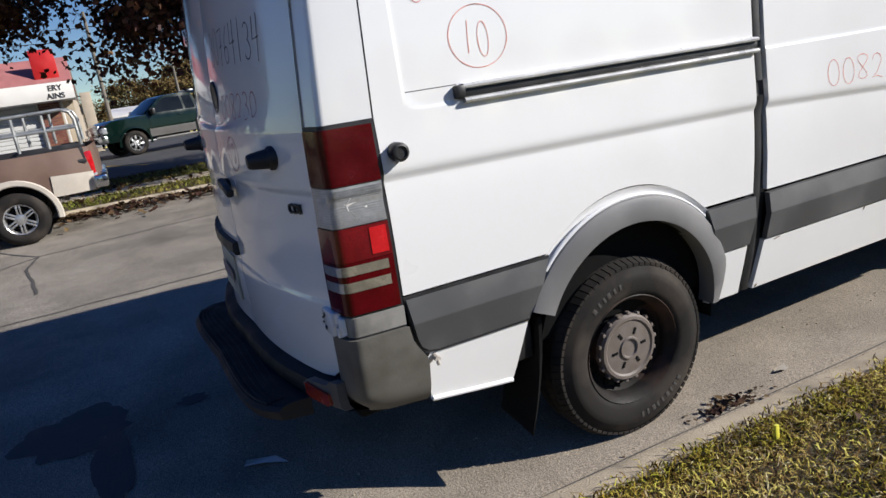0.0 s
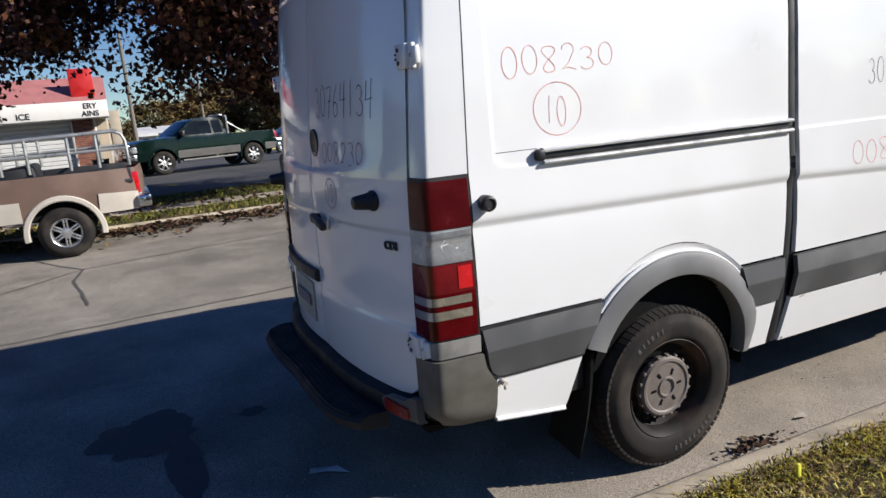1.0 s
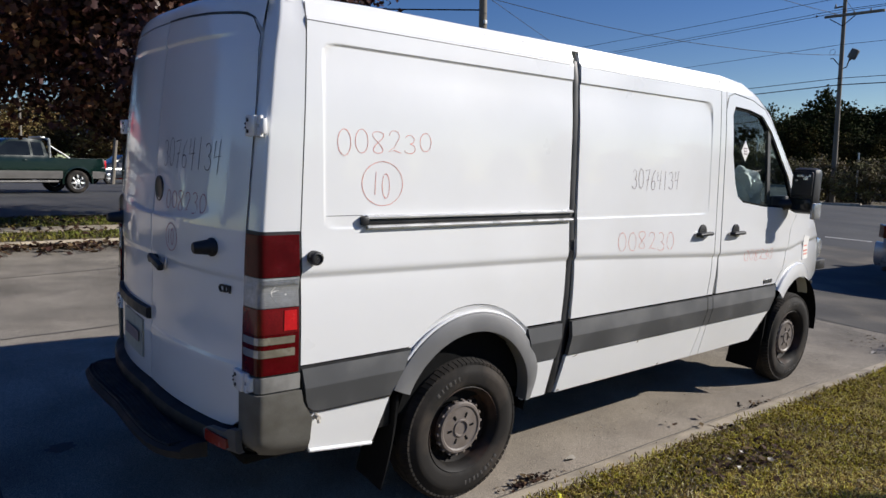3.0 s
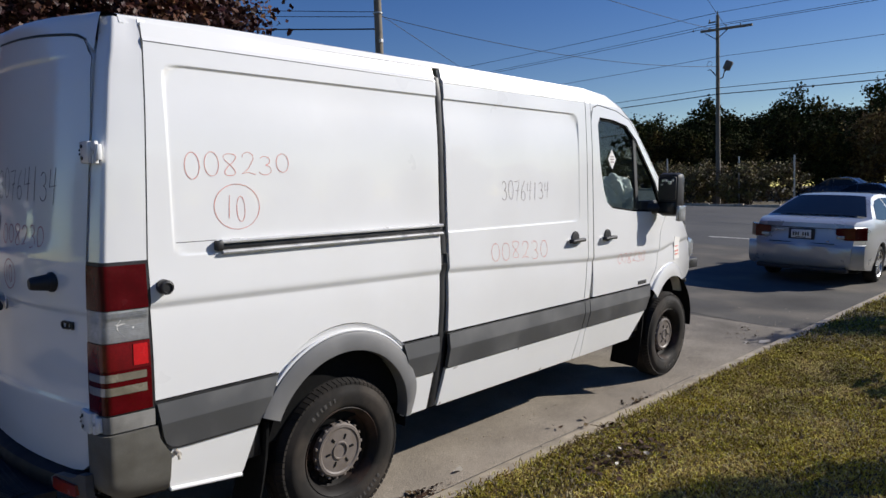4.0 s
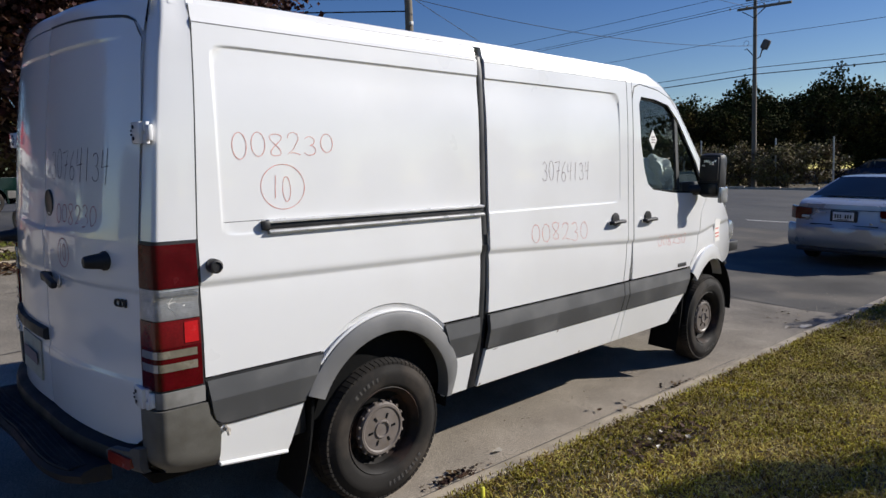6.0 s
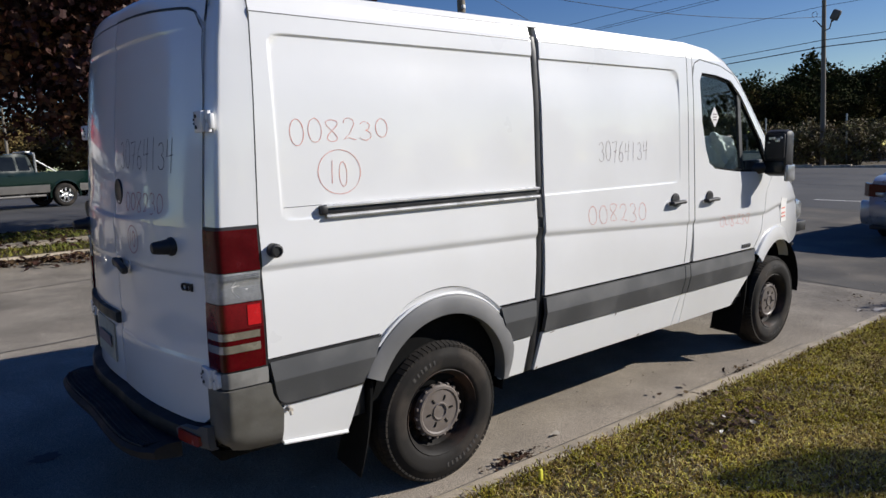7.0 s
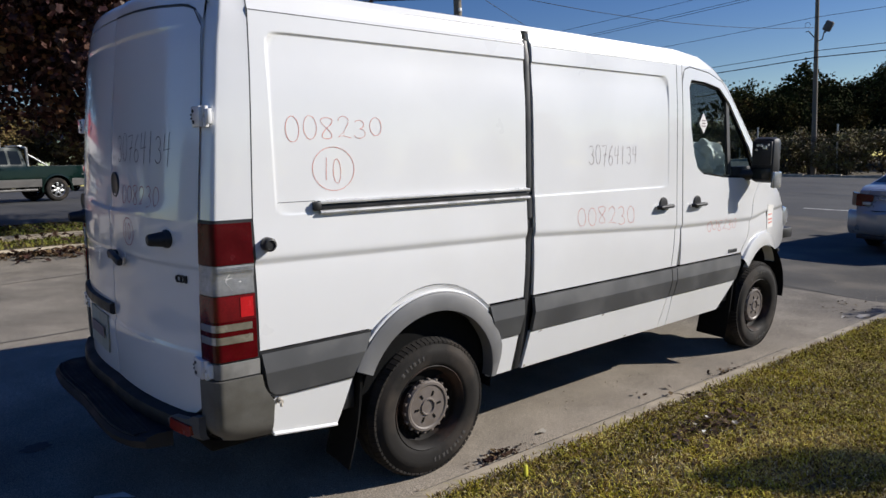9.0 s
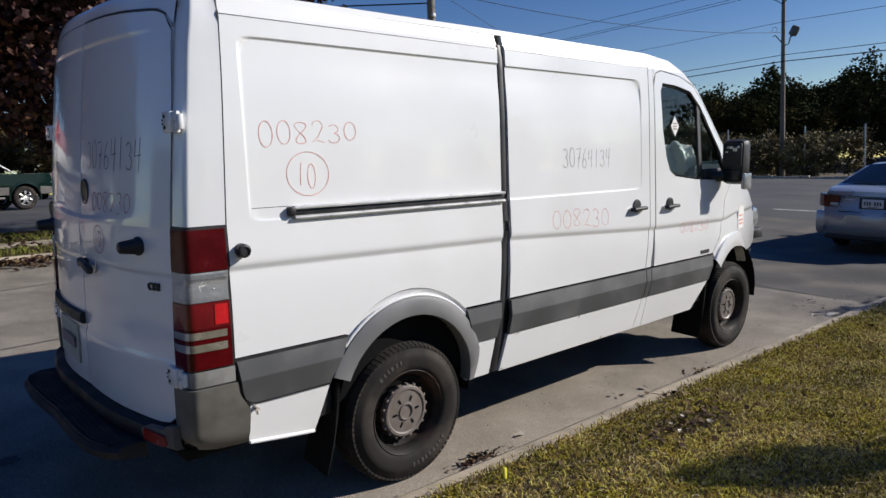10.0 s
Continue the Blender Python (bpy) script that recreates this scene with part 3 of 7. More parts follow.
# front door with its window opening
fd = [(3.511, 0.90), (3.515, 1.25), (3.512, 2.20), (3.545, 2.30), (3.62, 2.325), (3.90, 2.30), (4.10, 2.245), (4.26, 2.12), (4.64, 1.76), (4.80, 1.51), (4.60, 1.38), (4.53, 1.10), (4.50, 1.02), (4.43, 0.93), (4.405, 0.90)]
win = [(3.605, 2.18), (3.64, 2.240), (3.85, 2.232), (4.06, 2.20), (4.21, 2.09), (4.56, 1.75), (4.66, 1.56), (4.54, 1.50), (4.10, 1.52), (3.79, 1.555), (3.71, 1.60), (3.665, 1.70), (3.62, 1.90)]
def ring(outer, hole, oi, oj, hi, hj, us, vs, f, depth):
    """A panel round an opening, in two halves that meet at outer[oi]-hole[hi] and outer[oj]-hole[hj]; both outlines run the same way."""
    def span(p, i, j):
        return p[i:j + 1] if i <= j else p[i:] + p[:j + 1]
    bm = bmesh.new()
    for poly in (span(outer, oi, oj) + span(hole, hi, hj)[::-1], span(outer, oj, oi) + span(hole, hj, hi)[::-1]):
        me = bpy.data.meshes.new("half")
        b2 = sheet(poly, us, vs, f, depth)
        b2.to_mesh(me)
        b2.free()
        bm.from_mesh(me)
        bpy.data.meshes.remove(me)
    bmesh.ops.remove_doubles(bm, verts=bm.verts[:], dist=1e-5)
    return bm


door = part("front_door", ring(fd, win, 4, 9, 1, 6, steps(3.5, 4.6, 0.1), ZCUT, on_side, 0.03), WHITE, van, "white front door, window closed")


def inset(poly, d):
    cx, cy = sum(p[0] for p in poly) / len(poly), sum(p[1] for p in poly) / len(poly)
    return [(cx + (u - cx) * d, cy + (v - cy) * d) for u, v in poly]


win_in = inset(win, 0.955)
divider = [(4.17, 2.10), (4.215, 2.06), (4.215, 1.535), (4.17, 1.54)]
part("window_divider", sheet(divider, [], [], lambda y, z, d: on_side(y, z, d + 0.010), 0.02), BLACK, van)
part("window_seal", ring(inset(win, 1.02), win_in + [], 1, 7, 1, 6, [], [], lambda y, z, d: on_side(y, z, d + 0.012), 0.02), DARK, van)
for p, nm in ((win_in, "door_window"),):
    g = part(nm, sheet(inset(p, 1.03), [], [], lambda y, z, d: on_side(y, z, d + 0.022), 0.004), GLASS, van, "greenish window glass")
    g.visible_shadow = False


# roof, windscreen, bonnet and nose as one long skin split into parts
NOSE = [(0.20, 2.418), (0.6, 2.43), (1.92, 2.435), (3.47, 2.43), (3.80, 2.405), (3.98, 2.34), (4.17, 2.23), (4.40, 2.02), (4.70, 1.75), (4.94, 1.50), (5.10, 1.43), (5.33, 1.36), (5.59, 1.21), (5.73, 1.04), (5.77, 0.93), (5.72, 0.86)]


def nose_point(i, j, lift=0.0):
    y, z = NOSE[i]
    e = side_x(y, min(z, 2.41)) if z < 2.41 else -0.10
    hw = abs(e - MID) - 0.002
    round_ = (1 - abs(j) ** 6)
    bow = 0.0 if y < 3.5 else interp(y, [3.5, 4.1, 4.7, 5.6], [0.0, 0.12, 0.16, 0.16])
    rise = 0.065 if y < 3.9 else interp(y, [3.9, 4.7, 5.6], [0.065, 0.02, 0.03])
    if y < 0.4:
        bow = -0.10
    drop = 0.020 if abs(j) == 1 and y < 3.9 else 0.0
    return (MID + hw * j, y + bow * (1 - j * j), z - drop + rise * (1 - j * j) ** 0.5 + lift * round_)


JS = [-1, -0.985, -0.96, -0.92, -0.86, -0.75, -0.6, -0.4, -0.2, 0, 0.2, 0.4, 0.6, 0.75, 0.86, 0.92, 0.96, 0.985, 1]


def skin(i0, i1, js=JS, lift=0.0):
    bm = bmesh.new()
    rows = [[bm.verts.new(nose_point(i, j, lift)) for j in js] for i in range(i0, i1 + 1)]
    for a, b in zip(rows, rows[1:]):
        for k in range(len(a) - 1):
            bm.faces.new((a[k], a[k + 1], b[k + 1], b[k]))
    bmesh.ops.recalc_face_normals(bm, faces=bm.faces[:])
    return bm


part("roof", skin(0, 6), WHITE, van, "white van roof")
part("windscreen", skin(6, 9, [j for j in JS if abs(j) < 0.95]), GLASS, van, "raked windscreen").visible_shadow = False
part("windscreen_pillar", skin(6, 9, [j for j in JS if j >= 0.92]), WHITE, van)
part("windscreen_pillar", skin(6, 9, [j for j in JS if j <= -0.92]), WHITE, van)
part("bonnet", skin(9, 12), WHITE, van)
part("grille", skin(12, 15), BLACK, van, "bare black front end where the bumper is missing")
# strip between door frame, roof edge and windscreen
fr = [(3.511, 2.41), (3.80, 2.395), (3.98, 2.33), (4.17, 2.22), (4.40, 2.01), (4.70, 1.74), (4.93, 1.50), (4.81, 1.513), (4.647, 1.765), (4.266, 2.127), (4.105, 2.253), (3.90, 2.308), (3.62, 2.333), (3.54, 2.308), (3.511, 2.26)]
part("cab_frame", sheet(fr, steps(3.5, 4.9, 0.1), ZCUT, on_side, 0.03), WHITE, van)
fender = [(4.608, 1.38), (4.805, 1.503), (4.94, 1.492), (5.10, 1.438), (5.33, 1.37), (5.59, 1.22), (5.72, 1.05), (5.76, 0.94), (5.70, 0.86), (5.52, 0.82)] + arc(AF, AZ, 0.53, 37, 138, 10) + [(4.412, 0.90), (4.44, 0.93), (4.508, 1.02), (4.537, 1.10)]
part("front_fender", sheet(fender, steps(4.6, 5.75, 0.08), ZCUT, on_side, 0.03), WHITE, van)
bm = bmesh.new()
box(bm, (-0.44, 5.54, 0.98), (-0.232, 5.79, 1.19), 0.06)
part("headlight", bm, CLEARLENS, van, "clear headlight")
for a, b in (((-0.38, 5.70, 0.87), (-0.26, 5.93, 0.97)), ((-0.34, 5.42, 0.60), (-0.22, 5.52, 0.84))):
    bm = bmesh.new()
    box(bm, a, b, 0.015)
    part("bumper_bracket", bm, BLACK, van, "exposed bumper bracket")
for k in range(4):
    bm = bmesh.new()
    box(bm, (-0.22, 5.42 + 0.02 * k, 0.62 + 0.05 * k), (-0.19, 5.46 + 0.02 * k, 0.65 + 0.05 * k), 0.005)
    part("bracket_clip", bm, BLACK, van)

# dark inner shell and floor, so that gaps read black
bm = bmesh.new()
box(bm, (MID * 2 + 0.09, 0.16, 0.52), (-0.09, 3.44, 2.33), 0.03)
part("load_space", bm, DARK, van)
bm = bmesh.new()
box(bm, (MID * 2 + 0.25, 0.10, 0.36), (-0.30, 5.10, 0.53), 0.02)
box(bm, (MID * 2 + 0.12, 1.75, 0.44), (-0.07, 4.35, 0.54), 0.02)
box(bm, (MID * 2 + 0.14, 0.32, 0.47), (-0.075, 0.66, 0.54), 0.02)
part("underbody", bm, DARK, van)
bm = bmesh.new()
box(bm, (MID * 2 + 0.2, 4.40, 0.55), (-0.27, 5.24, 1.12), 0.05)
part("engine_bay", bm, DARK, van)

# the far side of the van
lq = [(0.233, 0.46), (0.233, 1.475), (0.264, 2.10), (0.276, 2.41), (3.50, 2.41), (3.50, 0.46), (1.62, 0.46)] + arc(AY, AZ, 0.50, 0, 180, 14) + [(0.69, 0.46)]
part("far_side_panel", sheet(lq, [], ZCUT, lambda y, z, d: (2 * MID - interp(z, SZ, SX) + d, y, z), 0.03), WHITE, van)
part("far_front_door", ring(fd, win, 4, 9, 1, 6, steps(3.5, 4.6, 0.1), ZCUT, left_side, 0.03), WHITE, van)
part("far_cab_frame", sheet(fr, steps(3.5, 4.9, 0.1), ZCUT, left_side, 0.03), WHITE, van)
part("far_fender", sheet(fender, steps(4.6, 5.75, 0.08), ZCUT, left_side, 0.03), WHITE, van)
part("far_sill", sheet([(3.51, 0.455), (3.511, 0.897), (4.405, 0.897), (4.345, 0.675), (4.13, 0.46)], steps(3.6, 4.3, 0.2), ZCUT, left_side, 0.03), WHITE, van)
g = part("door_window", sheet(inset(win_in, 1.03), [], [], lambda y, z, d: left_side(y, z, d + 0.022), 0.004), GLASS, van, "greenish window glass")
g.visible_shadow = False


# rear corner pillars, lamps and doors
def rear_base(z):
    return interp(z, [0.4, 1.0, 1.46, 1.9, 2.2, 2.42], [0.030, 0.030, 0.040, 0.075, 0.108, 0.150])


CORNER = [(0.0, None), (-0.003, 0.120), (-0.006, 0.075), (-0.009, 0.040), (-0.010, 0.0325), (-0.0145, 0.0255), (-0.022, 0.0205), (-0.031, 0.0182), (-0.040, 0.0160), (-0.070, 0.0085), (-0.124, 0.0)]


def door_edge(z):
    """The doors' outer edge across the van, and the pillar's seam along it."""
    return interp(z, [0.6, 1.2, 1.475, 1.85, 2.0, 2.27, 2.42], [-0.136, -0.130, -0.122, -0.122, -0.128, -0.150, -0.166])


def side_seam(z):
    return interp(z, [1.475, 2.10, 2.41], [0.227, 0.258, 0.270])


def corner(k, z, out=0.0, y_end=0.227, mirror=False, trim=0.0):
    """Point k of the rear corner's plan at height z, pushed out by a little."""
    sx, b = interp(z, SZ, SX), rear_base(z)
    ye = y_end(z) if callable(y_end) else y_end
    q = [(sx + u, ye if v is None else b + v) for u, v in CORNER]
    q[-1] = (door_edge(z) + 0.005 + trim, b + 0.002 + trim * 0.2)
    a, c = q[max(k - 1, 0)], q[min(k + 1, len(q) - 1)]
    t = Vector((c[0] - a[0], c[1] - a[1])).normalized()
    n = Vector((-t.y, t.x))
    if n.x - n.y < 0:
        n = -n
    x, y = q[k][0] + n.x * out, q[k][1] + n.y * out
    return (2 * MID - x if mirror else x, y, z)


def corner_skin(z0, z1, out=0.0, depth=0.03, y_end=0.227, mirror=False, n=10, ks=range(11), trim=0.0, foot=0.0):
    """A shell on the rear corner from z0 to z1; a foot makes its lower edge round and higher towards the rear."""
    bm = bmesh.new()
    rows = []
    ks = list(ks)
    ts = [0.0] + [k / n for k in range(n + 1)] + [1.0]
    for i, t in enumerate(ts):
        o = out - depth if i in (0, n + 2) else out
        row = []
        for k in ks:
            low = z0 + foot * min(1.0, k / 4)
            z = low + (z1 - low) * t
            tuck = 0.0
            if foot and t < 0.3:
                tuck = 0.045 * (1 - t / 0.3) ** 2.4
            row.append(corner(k, z, o - tuck, y_end, mirror, trim))
        first = corner(ks[0], row[0][2], o - depth, y_end, mirror, trim)
        last = corner(ks[-1], row[-1][2], o - depth, y_end, mirror, trim)
        rows.append([bm.verts.new(p) for p in [first] + row + [last]])
    for a, b in zip(rows, rows[1:]):
        for k in range(len(a) - 1):
            bm.faces.new((a[k], b[k], b[k + 1], a[k + 1]))
    bmesh.ops.remove_doubles(bm, verts=bm.verts[:], dist=1e-5)
    bmesh.ops.recalc_face_normals(bm, faces=bm.faces[:])
    return bm


def bumper_end(z):
    return interp(z, [0.44, 0.60, 0.665, 0.685, 0.705, 0.745, 0.80], [0.283, 0.284, 0.285, 0.276, 0.258, 0.240, 0.231])


for mir in (False, True):
    part("rear_pillar", corner_skin(1.475, 2.42, y_end=side_seam, mirror=mir, n=14), WHITE, van)
    part("lamp_housing", corner_skin(0.872, 1.474, out=0.006, y_end=0.2265, mirror=mir), BLACK, van)
    light = part("tail_light", corner_skin(0.882, 1.052, 0.014, 0.02, 0.217, mir, 6, trim=0.010), REDLENS, van, "red and clear tail light with a scratched lens")
    for nm, z0, z1, mt, o in (("reversing_lens", 1.164, 1.288, CLEARLENS, 0.012), ("upper_lens", 1.292, 1.462, REDLENS, 0.014), ("brake_lens", 1.0535, 1.160, BRAKELENS, 0.014)):
        part(nm, corner_skin(z0, z1, o, 0.02, 0.217, mir, 4, trim=0.010), mt, light)
    for z0, z1 in ((0.958, 0.990), (1.012, 1.042)):
        part("clear_strip", corner_skin(z0, z1, 0.0165, 0.006, 0.198, mir, 2, ks=range(0, 6)), CREAM, light, "yellowed clear lens strip")
        part("clear_strip", corner_skin(z0, z1, 0.0165, 0.006, 0.198, mir, 2, ks=range(5, 11), trim=0.02), CLEARLENS, light)
    bm = corner_skin(1.066, 1.150, 0.0165, 0.004, 0.207, mir, 3, ks=range(0, 2))
    part("lit_reflector", bm, REDLENS2, light, "bright red reflector patch")
    for k in range(15):
        z = 1.170 + 0.0078 * k
        part("lens_rib", corner_skin(z, z + 0.0032, 0.0140, 0.004, 0.214, mir, 1, trim=0.012), CLEARLENS, light)
    for k in range(22):
        z = 1.298 + 0.0074 * k
        part("lens_rib", corner_skin(z, z + 0.003, 0.0152, 0.003, 0.214, mir, 1, ks=range(0, 4)), REDLENS, light)
    part("lamp_base", corner_skin(0.806, 0.872, 0.012, 0.03, 0.226, mir, 3), BUMPER, van, "worn grey plastic filler below the tail light")
    part("bumper_seal", corner_skin(0.796, 0.810, 0.008, 0.03, 0.226, mir, 1), BLACK, van)
    part("bumper_corner", corner_skin(0.487, 0.798, 0.022, 0.03, bumper_end, mir, 12, foot=0.040), DARKBUMP, van, "scuffed grey plastic bumper corner")
# scratches in the clear lens
bm = bmesh.new()
for pts in ([(0.112, 1.252), (0.098, 1.232), (0.100, 1.21), (0.122, 1.185)], [(0.080, 1.242), (0.100, 1.230), (0.128, 1.237)], [(0.150, 1.219), (0.156, 1.215), (0.160, 1.219)]):
    rows = []
    for y, z in pts:
        x = interp(z, SZ, SX) - 0.004 - 0.11 * max(0, 0.15 - y) + 0.0172
        rows.append([bm.verts.new((x, y, z + 0.002)), bm.verts.new((x, y + 0.002, z - 0.002))])
    for a, b in zip(rows, rows[1:]):
        bm.faces.new((a[0], a[1], b[1], b[0]))
part("scratch", bm, PAPER, van, "white scratch in the lens")


def rear_y(x, z):
    r = min(1.0, abs((x - MID) / 0.87))
    y = rear_base(z) - 0.135 * (1 - r ** 2.3)
    e = abs(x - MID)
    d = sd_box(e, z, -0.2, 1.46 + 0.10 * (e / 0.8) ** 2, 0.95, 2.285, 0.20)
    y += 0.010 * (1 - smooth(d, -0.022, 0.0)) * (1 - smooth(e, 0.42, 0.80))
    y += 0.010 * (1 - smooth(z, 1.255, 1.275)) * 0.6
    y -= 0.008 * (1 - smooth(z, 0.885, 0.91))
    return y


def on_rear(x, z, d=0.0, out=0.0):
    return (x, rear_y(x, z) - out + d, z)


RX = steps(-0.99, -0.13, 0.06) + [-0.25, -0.256, -0.262, -0.268, -0.274, -0.28, -0.295, -0.32, -0.35]
RZ = [0.65, 0.75, 0.85, 0.885, 0.893, 0.90, 0.91, 1.0, 1.1, 1.2, 1.25, 1.255, 1.262, 1.268, 1.275, 1.29, 1.34, 1.40, 1.455, 1.46, 1.465, 1.47, 1.475, 1.48, 1.485, 1.50, 1.53, 1.56, 1.60, 1.65, 1.7, 1.8, 1.9, 2.0, 2.08, 2.12, 2.16, 2.20, 2.23, 2.255, 2.265, 2.27, 2.275, 2.28, 2.285, 2.29, 2.295, 2.32, 2.36]
rd = [(-0.992, 0.615), (-0.992, 2.390), (-0.75, 2.385), (-0.50, 2.372), (-0.27, 2.352), (-0.19, 2.325), (-0.157, 2.27), (-0.128, 2.0), (-0.122, 1.85), (-0.122, 1.475), (-0.130, 1.2), (-0.136, 0.70), (-0.15, 0.65), (-0.19, 0.62), (-0.25, 0.612)]
part("rear_door", sheet(rd, RX, RZ, on_rear, 0.03), WHITE, van, "white rear door, closed, with handwritten numbers")
ld = [(2 * MID - x, z) for x, z in rd]
left_door = part("rear_door", sheet(ld[::-1], [2 * MID - x for x in RX], RZ, on_rear, 0.03), WHITE, van, "white rear door, closed, holding the number plate")
# header above the doors
def door_top(x):
    return interp(abs(x - MID), [0, 0.25, 0.5, 0.73, 0.79, 0.83], [2.392, 2.388, 2.377, 2.357, 2.335, 2.28])


head = bmesh.new()
rows = []
for k in range(33):
    x = MID + 0.846 * (-1 + 2 * k / 32)
    zt = min(door_top(x), 2.36 + 0.03 * (1 - ((x - MID) / 0.84) ** 2)) + 0.007
    yy = rear_y(x, zt)
    zr = 2.425 + 0.045 * (1 - ((x - MID) / 0.87) ** 2) ** 0.5
    f_ = 1 - 0.8 * abs((x - MID) / 0.84) ** 10
    rows.append([head.verts.new(p) for p in ((x, yy + 0.04, zt), (x, yy + 0.001, zt), (x, rear_y(x, zt + 0.015) + 0.001, zt + 0.015), (x, rear_y(x, zt + (zr - zt) * 0.6) + 0.001 + 0.003 * f_, zt + (zr - zt) * 0.6), (x, rear_y(x, zt + (zr - zt) * 0.86) + 0.001 + 0.014 * f_, zt + (zr - zt) * 0.86), (x, rear_y(x, 2.42) + 0.002 + 0.045 * f_, zr), (x, rear_y(x, 2.42) + 0.12, zr + 0.004))])
for a, b in zip(rows, rows[1:]):
    for k in range(6):
        head.faces.new((a[k], a[k + 1], b[k + 1], b[k]))
bmesh.ops.recalc_face_normals(head, faces=head.faces[:])
part("rear_header", head, WHITE, van)


SEAM_Z = [0.66, 0.8, 1.0, 1.2, 1.3, 1.4, 1.475, 1.6, 1.75, 1.85, 1.95, 2.0, 2.1, 2.2, 2.26]
bm = bmesh.new()
rows = [[bm.verts.new((door_edge(z) + o, rear_y(door_edge(z), z) - 0.0025, z)) for o in (-0.002, 0.0065)] for z in SEAM_Z]
rows += [[bm.verts.new((x - 0.0035 * (x > -0.19), rear_y(x, door_top(x)) - 0.003, door_top(x) - 0.003)), bm.verts.new((x + 0.004 * (x > -0.19), rear_y(x, door_top(x)) - 0.003, door_top(x) + 0.006))]
         for x in (-0.175, -0.19, -0.21, -0.24, -0.30, -0.40, -0.55, -0.70, -0.85, -0.99)]
for a, b in zip(rows, rows[1:]):
    bm.faces.new((a[0], a[1], b[1], b[0]))
bmesh.ops.recalc_face_normals(bm, faces=bm.faces[:])
part("door_seal", bm, BLACK, van, "thin black rubber seal round the rear door")


def hinge(z, mirror=False):
    bm = bmesh.new()
    s = -1 if mirror else 1
    x0 = -0.085 - (-0.006 if z > 1.5 else 0.0)
    box(bm, (x0 - 0.085, -0.012, z - 0.042), (x0 + 0.005, 0.012, z + 0.042), 0.006)
    tube(bm, (x0 + 0.014, 0.012, z - 0.042), (x0 + 0.014, 0.012, z - 0.008), 0.012)
    tube(bm, (x0 + 0.014, 0.012, z + 0.006), (x0 + 0.014, 0.012, z + 0.042), 0.012)
    box(bm, (x0 + 0.01, 0.006, z - 0.03), (x0 + 0.055, 0.024, z + 0.03), 0.005)
    y = rear_y(x0 - 0.05, z) - 0.012
    bmesh.ops.transform(bm, matrix=Matrix.Translation((0, y, 0)), verts=bm.verts[:])
    if mirror:
        bmesh.ops.transform(bm, matrix=Matrix.Translation((2 * MID, 0, 0)) @ Matrix.Diagonal((-1, 1, 1, 1)), verts=bm.verts[:])
        bmesh.ops.reverse_faces(bm, faces=bm.faces[:])
    h = part("hinge", bm, WHITE, van, "white painted rear door hinge")
    for dx, dz in ((-0.055, -0.022), (-0.055, 0.022), (-0.076, -0.008), (-0.076, 0.008)):
        bm = bmesh.new()
        xb = x0 + dx
        tube(bm, (xb, y - 0.016, z + dz), (xb, y - 0.004, z + dz), 0.0075 if dx > -0.07 else 0.004, n=8)
        if mirror:
            bmesh.ops.transform(bm, matrix=Matrix.Translation((2 * MID, 0, 0)) @ Matrix.Diagonal((-1, 1, 1, 1)), verts=bm.verts[:])
        part("bolt", bm, BLACK, h)


for z in (0.842, 1.895):
    hinge(z), hinge(z, True)

# rear step and lower bumper
bm = bmesh.new()
rows = []
for k in range(25):
    x = -0.10 - 1.793 * k / 24
    c = (x - MID) / 0.9
    yb = rear_base(0.5) - 0.15 * (1 - min(1, abs(c)) ** 2.4)
    rows.append([bm.verts.new((x, yb + o, z)) for o, z in ((0.06, 0.612), (-0.01, 0.606), (-0.03, 0.595), (-0.037, 0.575), (-0.037, 0.545), (-0.025, 0.522), (0.06, 0.50))])
for a, b in zip(rows, rows[1:]):
    for k in range(len(a) - 1):
        bm.faces.new((a[k], a[k + 1], b[k + 1], b[k]))
bmesh.ops.recalc_face_normals(bm, faces=bm.faces[:])
part("rear_bumper", bm, STEPGREY, van, "black plastic rear bumper")
bm = bmesh.new()
rows = []
for k in range(25):
    x = -0.28 - 1.433 * k / 24
    c = (x - MID) / 0.735
    out = 0.145 * (1 - abs(c) ** 5) ** 0.6 if abs(c) < 1 else 0
    rows.append([bm.verts.new((x, -0.12 + o, z)) for o, z in ((0.05, 0.530), (-0.02, 0.533), (-out - 0.015, 0.525), (-out - 0.03, 0.51), (-out - 0.02, 0.475), (0.05, 0.46))])
for a, b in zip(rows, rows[1:]):
    for k in range(len(a) - 1):
        bm.faces.new((a[k], a[k + 1], b[k + 1], b[k]))
bm.faces.new(rows[0]), bm.faces.new(rows[-1])
bmesh.ops.recalc_face_normals(bm, faces=bm.faces[:])
step = part("rear_step", bm, STEPGREY, van, "black ribbed plastic rear step")
for k in range(6):
    bm = bmesh.new()
    pts = []
    for i in range(17):
        c = -0.92 + 1.84 * i / 16
        pts.append((MID + 0.72 * c, -0.15 - (0.145 * (1 - abs(c) ** 5) ** 0.6) * k / 6.0, 0.530))
    path_tube(bm, pts, 0.006, 6)
    part("tread_rib", bm, STEPGREY, step)
def bumper_rear(x, out=0.0):
    return rear_base(0.5) - 0.15 * (1 - min(1, abs((x - MID) / 0.9)) ** 2.4) - 0.038 - out


